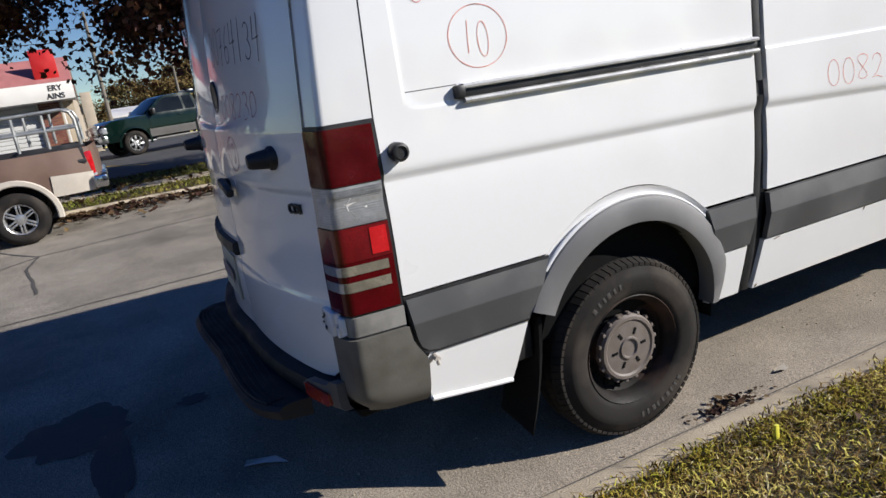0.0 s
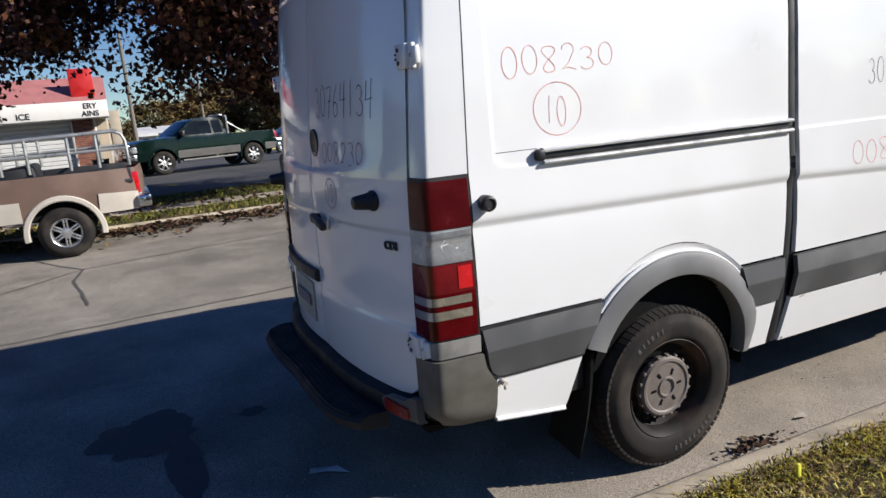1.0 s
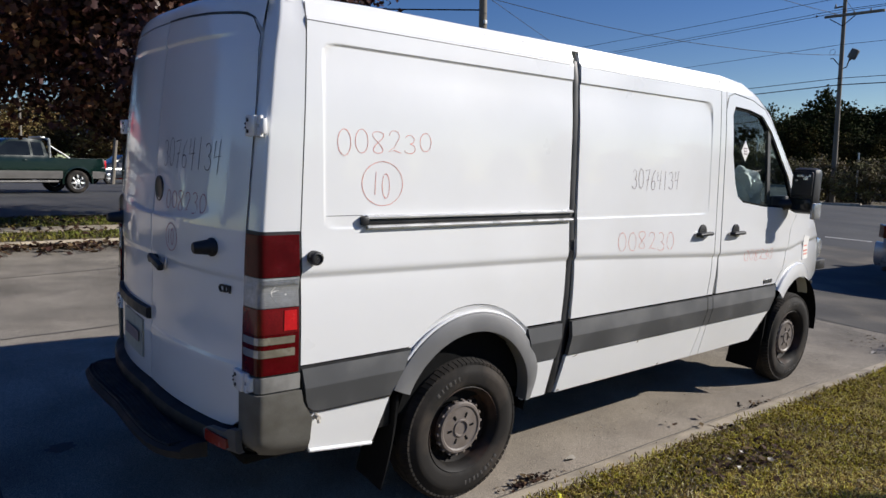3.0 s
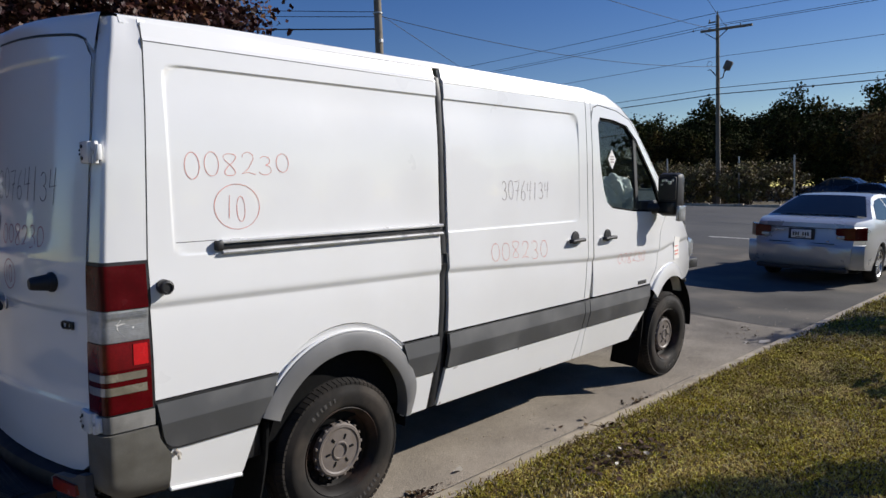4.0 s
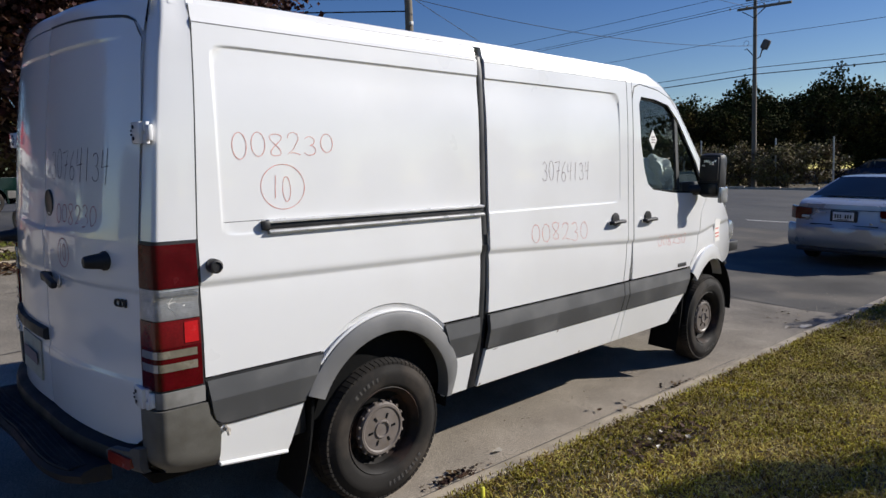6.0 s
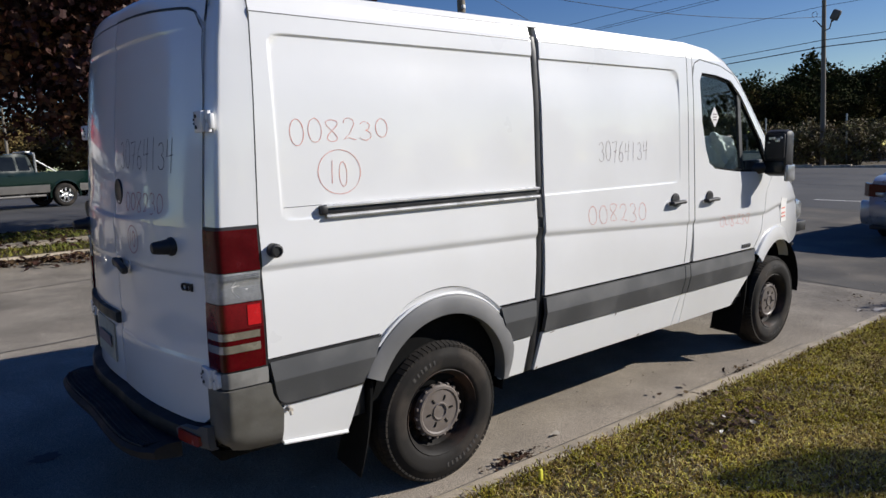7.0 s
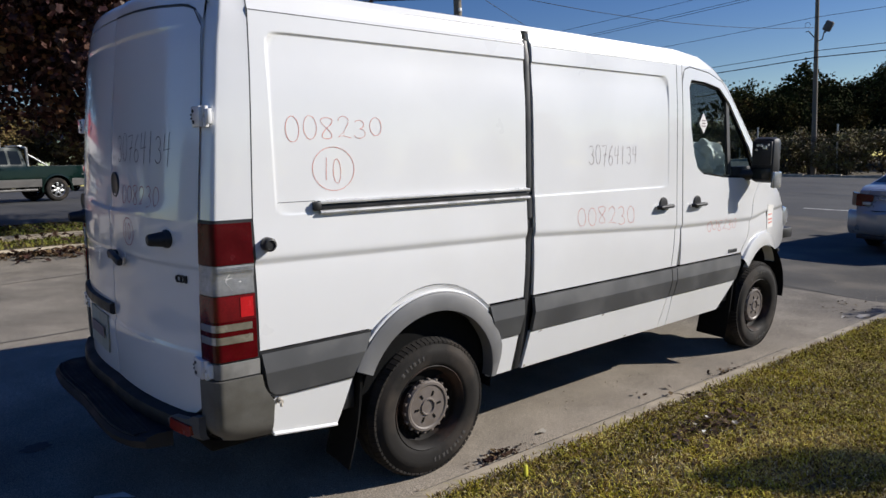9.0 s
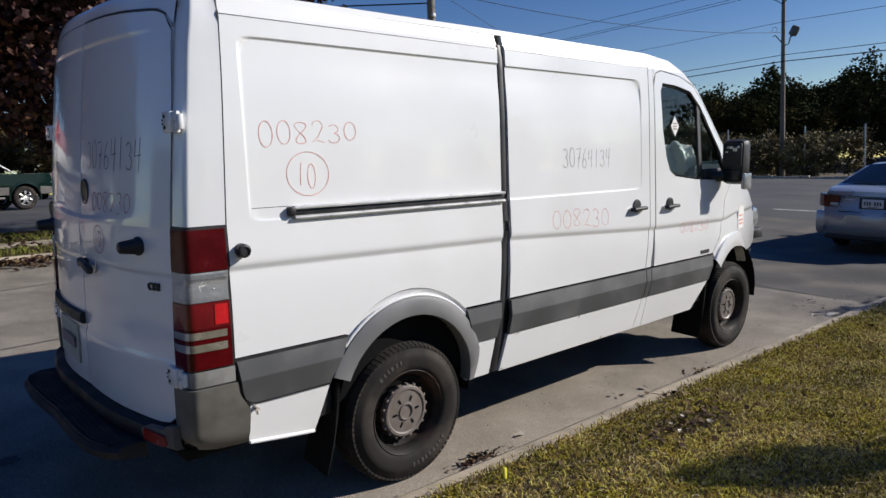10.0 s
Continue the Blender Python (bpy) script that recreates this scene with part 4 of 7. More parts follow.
bm = sheet([(-0.27, 0.605), (-0.30, 0.585), (-0.29, 0.535), (-0.255, 0.524), (-0.10, 0.524), (-0.10, 0.63), (-0.135, 0.63), (-0.16, 0.610)], steps(-0.3, -0.1, 0.03), [0.53, 0.54, 0.57, 0.6],
           lambda x, z, d: (x, bumper_rear(x, 0.006 - 0.03 * (1 - smooth(z, 0.50, 0.55))) + d, z), 0.03)
# darker grey than the corner piece, so the return's shade is in the colour
part("bumper_return", bm, GREY, van, "grey plastic bumper end round the corner, coloured darker for its shade")
bm = sheet([(-0.268, 0.597), (-0.272, 0.555), (-0.262, 0.545), (-0.150, 0.536), (-0.138, 0.545), (-0.142, 0.583)], steps(-0.27, -0.13, 0.03), [], lambda x, z, d: (x, bumper_rear(x, 0.016) + d, z), 0.015)
part("rear_reflector", bm, ORANGELENS, van, "orange red bumper reflector")
bm = bmesh.new()
tube(bm, (-0.02, 0.312, 0.660), (0.018, 0.312, 0.655), 0.011)
tube(bm, (0.012, 0.312, 0.655), (0.016, 0.314, 0.634), 0.007)
part("bumper_pin", bm, BEIGE, van, "broken bumper clip")


# ---- wheels ----
def wheel_parts(holder, R, width, rim_r, face_x, style="steel", seg=72, tread=True):
    """A wheel with its axle along x and its outer face towards +x, centred on the holder."""
    turn = Matrix.Rotation(radians(90), 4, "Y")
    w = width / 2
    bm = bmesh.new()
    prof = [(rim_r - 0.004, w - 0.03), (rim_r + 0.012, w - 0.012), (rim_r + 0.03, w - 0.004), (rim_r + (R - rim_r) * 0.45, w + 0.000), (R - 0.062, w - 0.001), (R - 0.058, w - 0.004), (R - 0.03, w - 0.014), (R - 0.014, w - 0.028),
            (R - 0.004, w - 0.05), (R, w * 0.4), (R, -w * 0.4), (R - 0.004, -w + 0.05), (R - 0.03, -w + 0.012), (rim_r + 0.03, -w + 0.004), (rim_r, -w + 0.03)]
    lathe(bm, prof, seg, turn)
    bmesh.ops.recalc_face_normals(bm, faces=bm.faces[:])
    part("tyre", bm, RUBBER, holder, "worn dusty black tyre")
    if tread:
        bm = bmesh.new()
        n = 76
        for k in range(n):
            a0 = k * math.tau / n
            for s, (x0, x1, sk) in enumerate(((w - 0.05, w - 0.012, 0.02), (0.015, w - 0.06, 0.03), (-w + 0.06, -0.0, -0.03))):
                a = a0 + (0.02 if s % 2 else 0)
                da = math.tau / n * (0.41 if s == 0 else 0.44)
                q = []
                for xx, aa, in ((x0, a - da), (x1, a - da + sk), (x1, a + da + sk), (x0, a + da)):
                    drop = 0.018 if (s == 0 and xx == x1) else 0.0
                    q.append(((R + 0.003 - drop), aa, xx))
                top = [bm.verts.new((xx, r * math.sin(aa), r * math.cos(aa))) for r, aa, xx in q]
                low = [bm.verts.new((xx, (r - 0.012) * math.sin(aa), (r - 0.012) * math.cos(aa))) for r, aa, xx in q]
                bm.faces.new(top)
                for i in range(4):
                    bm.faces.new((top[i], low[i], low[(i + 1) % 4], top[(i + 1) % 4]))
        bmesh.ops.recalc_face_normals(bm, faces=bm.faces[:])
        tagged(part("tread", bm, RUBBER, holder, angle=20), kind="stuff")
    if style == "steel":
        bm = bmesh.new()
        d = face_x
        lathe(bm, [(rim_r - 0.03, -w + 0.04), (rim_r - 0.025, w - 0.06), (rim_r - 0.012, w - 0.03), (rim_r + 0.004, w - 0.012), (rim_r + 0.008, w - 0.016), (rim_r - 0.002, w - 0.035)], 56, turn)
        lathe(bm, [(rim_r - 0.028, w - 0.075), (rim_r - 0.045, w - 0.10), (0.145, w - 0.105), (0.125, w - 0.075), (0.105, w - 0.068), (0.02, w - 0.068), (0.001, w - 0.068)], 56, turn)
        bmesh.ops.recalc_face_normals(bm, faces=bm.faces[:])
        part("rim", bm, STEEL, holder, "rusty dark painted steel rim")
        for k in range(16):
            a = k * math.tau / 16
            bm = bmesh.new()
            c = Vector((w - 0.098, 0.168 * math.cos(a), 0.168 * math.sin(a)))
            tube(bm, c, c + Vector((0.006, 0, 0)), 0.015, n=12)
            part("vent_hole", bm, DARK, holder)
        bm = bmesh.new()
        lathe(bm, [(0.143, w - 0.078), (0.143, w - 0.050), (0.134, w - 0.038), (0.122, w - 0.037), (0.114, w - 0.043), (0.050, w - 0.040), (0.046, w - 0.034), (0.040, w - 0.034), (0.036, w - 0.042), (0.001, w - 0.042)], 56, turn)
        bmesh.ops.recalc_face_normals(bm, faces=bm.faces[:])
        part("hub_cap", bm, HUBCAP, holder, "scratched grey plastic hub cap")
        for k in range(6):
            a = k * math.tau / 6 + 0.35
            bm = bmesh.new()
            box(bm, (w - 0.044, -0.006, 0.060), (w - 0.0375, 0.006, 0.088), 0.002, Matrix.Rotation(a, 4, "X"))
            part("cap_slot", bm, DARK, holder)
        for k in range(18):
            a = k * math.tau / 18
            bm = bmesh.new()
            box(bm, (w - 0.07, -0.008, 0.136), (w - 0.046, 0.008, 0.153), 0.003, Matrix.Rotation(a, 4, "X"))
            part("cap_tooth", bm, HUBCAP, holder)
        # raised, unreadable sidewall lettering
        for a0, n in ((-0.45, 6), (2.55, 9)):
            for k in range(n):
                a = a0 + k * 0.098
                bm = bmesh.new()
                box(bm, (w - 0.004, -0.006 if k % 3 else -0.012, R - 0.098), (w + 0.0014, 0.006, R - 0.074), 0.001, Matrix.Rotation(-a, 4, "X"))
                part("sidewall_bar", bm, LETTER, holder)
    else:
        bm = bmesh.new()
        lathe(bm, [(rim_r - 0.03, -w + 0.04), (rim_r - 0.025, w - 0.06), (rim_r - 0.01, w - 0.02), (rim_r + 0.004, w - 0.01), (rim_r + 0.006, w - 0.02)], 40, turn)
        lathe(bm, [(0.075, w - 0.06), (0.072, w - 0.02), (0.05, w - 0.012), (0.001, w - 0.012)], 24, turn)
        for k in range(style):
            a = k * math.tau / style
            box(bm, (w - 0.05, -0.030, 0.06), (w - 0.018, -0.004, rim_r - 0.012), 0.006, Matrix.Rotation(a, 4, "X"))
            box(bm, (w - 0.05, 0.010, 0.06), (w - 0.018, 0.034, rim_r - 0.012), 0.006, Matrix.Rotation(a, 4, "X"))
        bmesh.ops.recalc_face_normals(bm, faces=bm.faces[:])
        part("rim", bm, ALLOY, holder, "bright spoked alloy rim")
        bm = bmesh.new()
        tube(bm, (w - 0.10, 0, 0), (w - 0.09, 0, 0), rim_r - 0.03, n=32)
        part("brake_disc", bm, DARK, holder)


def add_wheel(thing_, x, y, z, R, width, rim_r, style="steel", flip=False, tread=True, seg=72):
    w = new("wheel")
    w.parent = thing_
    w.matrix_basis = pose(x, y, z, 0, 0, 180 if flip else 0)
    wheel_parts(w, R, width, rim_r, 0, style, seg, tread)
    return w


WR, WZ = 0.381, 0.380
w1 = add_wheel(van, -0.145, 1.200, WZ, WR, 0.235, 0.226)
w1.rotation_euler.rotate_axis("X", radians(14))
for y, fl in ((4.845, False), (1.200, True), (4.845, True)):
    wn2 = copy_thing(w1, pose(2 * MID + 0.148 if fl else -0.148, y, WZ, 37 * y % 360, 0, 180 if fl else 0))
for y0, dz in ((0.715, 0.0), (4.30, 0.0)):
    bm = bmesh.new()
    rows = []
    for k in range(7):
        t = k / 6
        yy = y0 + 0.05 - 0.075 * t * t
        rows.append([bm.verts.new((x, yy + 0.012 * math.sin(x * 40) + o, 0.67 - 0.47 * t)) for x, o in ((-0.015 - 0.015 * t, 0.0), (-0.02, -0.012), (-0.15, -0.012), (-0.285, -0.012), (-0.285, 0.0), (-0.15, 0.0))])
    for a, b in zip(rows, rows[1:]):
        for k in range(6):
            bm.faces.new((a[k], a[(k + 1) % 6], b[(k + 1) % 6], b[k]))
    bm.faces.new(rows[-1])
    bmesh.ops.recalc_face_normals(bm, faces=bm.faces[:])
    part("mud_flap", bm, DARK, van, "black rubber mud flap")
    bm = bmesh.new()
    box(bm, (-0.30, y0 - 0.10, 0.50), (-0.05, y0 + 0.02, 0.68), 0.015)
    part("arch_liner", bm, BLACK, van)
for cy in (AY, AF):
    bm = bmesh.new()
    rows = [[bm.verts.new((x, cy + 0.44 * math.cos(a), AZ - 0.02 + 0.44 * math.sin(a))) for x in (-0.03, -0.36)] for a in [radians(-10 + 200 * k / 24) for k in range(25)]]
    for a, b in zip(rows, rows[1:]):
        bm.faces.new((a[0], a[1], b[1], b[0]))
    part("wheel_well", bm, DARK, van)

# ---- van fittings ----
# dark joints between the panels
def joint(pts, w, material=BLACK, name="panel_joint", sink=0.002):
    ys, zs = [p[0] for p in pts], [p[1] for p in pts]
    if abs(zs[-1] - zs[0]) > abs(ys[-1] - ys[0]):
        poly = [(y - w, z) for y, z in pts] + [(y + w, z) for y, z in pts[::-1]]
    else:
        poly = [(y, z - w) for y, z in pts] + [(y, z + w) for y, z in pts[::-1]]
    part(name, sheet(poly, steps(min(ys), max(ys), 0.2), ZCUT, lambda y, z, d: on_side(y, z, d + sink), 0.003), material, van)


joint([(0.2300, 0.90), (0.2300, 1.475), (0.2605, 2.10), (0.2725, 2.40)], 0.0035)
joint([(3.391, 0.90), (3.4335, 1.25), (3.4395, 2.40)], 0.004)
joint([(3.467, 0.90), (3.507, 1.25), (3.5075, 2.28)], 0.0045)
joint([(4.408, 0.90), (4.436, 0.93), (4.504, 1.02), (4.5335, 1.10), (4.604, 1.38)], 0.004)
joint([(0.275, 2.334), (1.0, 2.334), (1.885, 2.334)], 0.0022, GREY, "roof_seam", -0.0008)
joint([(1.965, 2.334), (2.7, 2.334), (3.43, 2.334)], 0.0018, GREY, "roof_seam", -0.0008)
joint([(1.965, 2.402), (2.7, 2.402), (3.43, 2.402)], 0.003, BLACK, "roof_seam", -0.0008)
# rust and scratches low on the sliding door
RUST = mat("rust", (0.16, 0.075, 0.03), 0.9, var=0.4, scale=30, fine=120, bump=0.3, dist=0.001)
for y, z, w, h in ((2.0, 0.663, 0.035, 0.003), (2.62, 0.664, 0.010, 0.010), (2.90, 0.462, 0.02, 0.009), (1.905, 0.462, 0.012, 0.008)):
    joint([(y, z), (y + w * 0.4, z + 0.003), (y + w, z + 0.006)], h / 2, RUST, "rust_spot", -0.0012)

# rubber strip in the gap behind the sliding door
strip = [(1.80, 0.45), (1.84, 0.90), (1.868, 1.28), (1.868, 1.52), (1.88, 2.37), (1.975, 2.37), (1.975, 1.52), (1.975, 1.28), (1.955, 0.90), (1.91, 0.45)]
part("door_gap_seal", sheet(strip, [], ZCUT, lambda y, z, d: (interp(z, SZ, SX) - 0.022 - d, y, z), 0.02), BLACK, van, "black rubber strip in the door gap")
for z0, z1 in ((0.46, 1.30), (1.36, 1.49), (1.53, 2.36)):
    bm = bmesh.new()
    n = 10
    rows = []
    for k in range(n + 1):
        z = z0 + (z1 - z0) * k / n
        yc = interp(z, [0.45, 0.9, 1.28, 1.52, 2.37], [1.86, 1.90, 1.925, 1.925, 1.935])
        sx = interp(z, SZ, SX)
        rows.append([bm.verts.new((sx + o, yc + u, z)) for u, o in ((-0.026, -0.022), (-0.024, -0.008), (-0.01, -0.003), (0.008, -0.006), (0.012, -0.022))])
    for p, q in zip(rows, rows[1:]):
        for k in range(4):
            bm.faces.new((p[k], p[k + 1], q[k + 1], q[k]))
    bm.faces.new(rows[0]), bm.faces.new(rows[-1])
    bmesh.ops.recalc_face_normals(bm, faces=bm.faces[:])
    part("door_edge_rubber", bm, BLACK, van)

# sliding rail, and a grey line drawn for the shadow of its recess edge
bm = bmesh.new()
path_tube(bm, [(side_x(y, 1.527) - 0.0005, y, 1.533) for y in (0.35, 0.42, 0.53)], 0.0016, 6)
part("pressed_line", bm, GREY, van)
bm = bmesh.new()
rows = []
for k in range(13):
    y = 0.545 + (1.895 - 0.545) * k / 12
    rows.append([bm.verts.new((side_x(0.6, 1.40) + o, y, z)) for o, z in ((-0.02, 1.535), (0.010, 1.532), (0.016, 1.526), (0.014, 1.519), (-0.004, 1.516), (-0.008, 1.490), (0.012, 1.487), (0.018, 1.480), (0.014, 1.473), (-0.02, 1.470))])
for a, b in zip(rows, rows[1:]):
    for k in range(len(a) - 1):
        bm.faces.new((a[k], b[k], b[k + 1], a[k + 1]))
bm.faces.new(rows[0]), bm.faces.new(rows[-1])
bmesh.ops.recalc_face_normals(bm, faces=bm.faces[:])
rail = part("sliding_rail", bm, ALU, van, "bright metal sliding door rail")
bm = bmesh.new()
box(bm, (side_x(0.6, 1.40) - 0.012, 0.54, 1.4915), (side_x(0.6, 1.40) + 0.001, 1.90, 1.5145), 0.002)
part("rail_groove", bm, BLACK, rail)
bm = bmesh.new()
box(bm, (side_x(0.6, 1.40) - 0.02, 0.515, 1.488), (side_x(0.6, 1.40) + 0.018, 0.550, 1.53), 0.008)
part("rail_end", bm, BLACK, rail)

bm = bmesh.new()
turnx = Matrix.Translation((0, 0.285, 1.362)) @ Matrix.Rotation(radians(90), 4, "Y")
lathe(bm, [(0.020, -0.03), (0.030, -0.012), (0.030, 0.030), (0.026, 0.038), (0.020, 0.040), (0.018, 0.034), (0.001, 0.034)], 24, turnx)
bmesh.ops.recalc_face_normals(bm, faces=bm.faces[:])
part("door_stop", bm, BLACK, van, "black rubber door stop")


def door_handle(y, z):
    bm = bmesh.new()
    x = side_x(y, z)
    lathe(bm, [(0.048, -0.004), (0.046, 0.004), (0.040, 0.006), (0.001, 0.003)], 20, Matrix.Translation((x, y, z + 0.018)) @ Matrix.Rotation(radians(90), 4, "Y"))
    bmesh.ops.recalc_face_normals(bm, faces=bm.faces[:])
    cup = part("handle_cup", bm, BLACK, van)
    bm = bmesh.new()
    path_tube(bm, [(x + 0.006, y - 0.085, z - 0.004), (x + 0.030, y - 0.07, z), (x + 0.038, y, z + 0.004), (x + 0.032, y + 0.07, z + 0.002), (x + 0.004, y + 0.085, z)], 0.014, 10)
    part("door_handle", bm, BLACK, cup, "black plastic door handle")


door_handle(3.26, 1.345), door_handle(3.70, 1.335)

# mirror
bm = bmesh.new()
box(bm, (-0.005, 4.46, 1.47), (0.19, 4.60, 1.83), 0.045)
mirror = part("door_mirror", bm, BLACK, van, "large black door mirror")
bm = bmesh.new()
box(bm, (0.015, 4.448, 1.61), (0.170, 4.462, 1.80), 0.012)
part("mirror_backing", bm, BLACK, mirror, "empty mirror frame with broken glass bits")
for x0, z0, w_, h_ in ((0.05, 1.755, 0.05, 0.02), (0.10, 1.735, 0.035, 0.03), (0.135, 1.76, 0.02, 0.018), (0.04, 1.725, 0.02, 0.012)):
    bm = bmesh.new()
    box(bm, (x0, 4.4445, z0), (x0 + w_, 4.449, z0 + h_), 0.001)
    part("glass_shard", bm, CHROME, mirror)
bm = bmesh.new()
box(bm, (0.015, 4.449, 1.50), (0.170, 4.463, 1.59), 0.012)
part("mirror_glass", bm, CARGLASS, mirror)
bm = bmesh.new()
box(bm, (0.165, 4.47, 1.43), (0.198, 4.60, 1.56), 0.012)
part("side_repeater", bm, CLEARLENS, mirror)
bm = bmesh.new()
path_tube(bm, [(-0.10, 4.40, 1.53), (-0.02, 4.46, 1.53), (0.05, 4.52, 1.55), (0.10, 4.54, 1.58)], 0.045, 12)
box(bm, (-0.075, 4.28, 1.47), (-0.045, 4.56, 1.60), 0.012)
part("mirror_arm", bm, BLACK, mirror)

# cab interior
bm = bmesh.new()
box(bm, (MID * 2 + 0.12, 3.45, 0.9), (-0.11, 3.48, 2.30), 0.01)
bulk = part("bulkhead", bm, SEATC, van, "pale grey partition behind the seats")
for k in range(9):
    bm = bmesh.new()
    box(bm, (MID * 2 + 0.16, 3.478, 1.50 + 0.085 * k), (-0.15, 3.490, 1.512 + 0.085 * k), 0.003)
    part("partition_bar", bm, ALU, bulk)
for x0 in (-0.80, -1.65):
    bm = bmesh.new()
    box(bm, (x0, 3.56, 0.95), (x0 + 0.50, 4.05, 1.16), 0.05)
    box(bm, (x0 + 0.02, 3.52, 1.10), (x0 + 0.48, 3.70, 1.74), 0.06, Matrix.Rotation(radians(4), 4, "X"))
    box(bm, (x0 + 0.12, 3.44, 1.72), (x0 + 0.38, 3.58, 1.94), 0.05)
    part("cab_seat", bm, SEATC, van, "grey cab seat under a plastic cover")
bm = bmesh.new()
box(bm, (MID * 2 + 0.16, 4.40, 1.05), (-0.16, 4.85, 1.42), 0.06)
part("dashboard", bm, BLACK, van)
bm = bmesh.new()
bmesh.ops.create_icosphere(bm, subdivisions=4, radius=1.0)
for v in bm.verts:
    c = v.co.copy()
    k = 1 + 0.16 * math.sin(7 * c.x + 5 * c.z) * math.cos(6 * c.y - 4 * c.z) + 0.08 * math.sin(17 * c.z + 9 * c.x) * math.sin(13 * c.y)
    v.co = (-0.42 + 0.16 * k * c.x, 4.52 + 0.12 * k * c.y, max(1.415, 1.60 + 0.21 * k * c.z))
part("deployed_airbag", bm, BAGWHITE, van, "crumpled white airbag on the dashboard")
bm = bmesh.new()
lathe(bm, [(0.20 + 0.016 * math.cos(a), 0.016 * math.sin(a)) for a in [k * math.tau / 8 for k in range(8)]], 32, pose(-1.45, 4.30, 1.40, 65), closed=True)
box(bm, (-1.63, 4.29, 1.385), (-1.27, 4.33, 1.415), 0.01)
bmesh.ops.recalc_face_normals(bm, faces=bm.faces[:])
part("steering_wheel", bm, BLACK, van)
bm = sheet([(3.765, 1.93), (3.825, 2.005), (3.885, 1.93), (3.825, 1.855)], [], [], lambda y, z, d: on_side(y, z, d + 0.016), 0.002)
sticker = part("window_sticker", bm, PAPER, van, "white diamond sticker on the window")
for dz in (-0.02, 0.0, 0.02):
    bm = bmesh.new()
    p = on_side(3.825, 1.93 + dz)
    box(bm, (p[0] - 0.0155, 3.80, p[2] - 0.004), (p[0] - 0.0145, 3.85, p[2] + 0.004))
    part("print_bar", bm, MARKBLK, sticker)


# handwriting
def stroke_digit(ch):
    """Pen strokes of a digit in a box 0.6 wide and 1 high."""
    if ch == "0":
        return [[(0.32 + 0.27 * math.cos(a), 0.5 + 0.48 * math.sin(a)) for a in [radians(100 + 370 * k / 22) for k in range(23)]]]
    if ch == "8":
        return [[(0.30 + 0.25 * math.sin(a) * (1.0 if a < math.pi or a > 3 * math.pi else 0.85), 0.5 + 0.49 * math.cos(a / 2)) for k, a in enumerate([math.tau * 2 * k / 28 for k in range(29)])]]
    if ch == "2":
        return [[(0.08, 0.75)] + [(0.30 + 0.23 * math.cos(a), 0.74 + 0.24 * math.sin(a)) for a in [radians(150 - 190 * k / 8) for k in range(9)]] + [(0.30, 0.25), (0.05, 0.03), (0.30, 0.10), (0.60, 0.0)]]
    if ch == "3":
        return [[(0.30 - 0.02 + 0.22 * math.cos(a), 0.75 + 0.23 * math.sin(a)) for a in [radians(150 - 230 * k / 9) for k in range(10)]] + [(0.28 + 0.27 * math.cos(a), 0.26 + 0.26 * math.sin(a)) for a in [radians(85 - 240 * k / 10) for k in range(11)]]]
    if ch == "1":
        return [[(0.34, 1.0), (0.28, 0.5), (0.25, 0.0)]]
    if ch == "4":
        return [[(0.14, 0.95), (0.06, 0.45), (0.55, 0.50)], [(0.50, 1.0), (0.42, 0.5), (0.36, -0.05)]]
    if ch == "7":
        return [[(0.05, 0.93), (0.58, 1.0), (0.40, 0.5), (0.25, -0.03)], [(0.22, 0.48), (0.55, 0.55)]]
    if ch == "6":
        return [[(0.50, 1.0), (0.22, 0.70), (0.08, 0.30)] + [(0.30 + 0.22 * math.cos(a), 0.24 + 0.23 * math.sin(a)) for a in [radians(190 + 330 * k / 12) for k in range(13)]]]
    return []


def pen(bm, pts, f, width):
    """A flat marker line on the surface f(u, v)."""
    rows = []
    for i, (u, v) in enumerate(pts):
        a, b = pts[max(i - 1, 0)], pts[min(i + 1, len(pts) - 1)]
        du, dv = b[0] - a[0], b[1] - a[1]
        n = math.hypot(du, dv) or 1
        w = width * (0.8 + 0.4 * noise.noise((u * 40, v * 40, 3)))
        rows.append([bm.verts.new(f(u - s * dv / n * w / 2, v + s * du / n * w / 2)) for s in (1, -1)])
    for a, b in zip(rows, rows[1:]):
        bm.faces.new((a[0], a[1], b[1], b[0]))


def marker(text, u0, v0, w, h, f, material, label, slope=0.0, width=0.0031, circle=None, grow=0.0):
    rng = random.Random(len(text) + int(u0 * 100))
    bm = bmesh.new()
    step_ = w / len(text)
    for i, ch in enumerate(text):
        hh = h * (1 + rng.uniform(-0.1, 0.1) - grow * i)
        dv = rng.uniform(-0.06, 0.06) * h + slope * i * step_ + (h - hh) * 0.5
        for st in stroke_digit(ch):
            pen(bm, [(u0 + step_ * (i + p[0] * 1.45 * 0.95), v0 + dv + hh * p[1]) for p in st], f, width)
    if circle:
        cu, cv, ru, rv = circle
        pen(bm, [(cu + ru * math.cos(a), cv + rv * math.sin(a)) for a in [radians(80 + 385 * k / 40) for k in range(41)]], f, width)
    bmesh.ops.recalc_face_normals(bm, faces=bm.faces[:])
    return part("marker_writing", bm, material, van, label, angle=0)


def side_ink(y, z):
    return on_side(y, z, 0, 0.0012)


def rear_ink(x, z):
    return on_rear(x, z, 0, 0.0015)


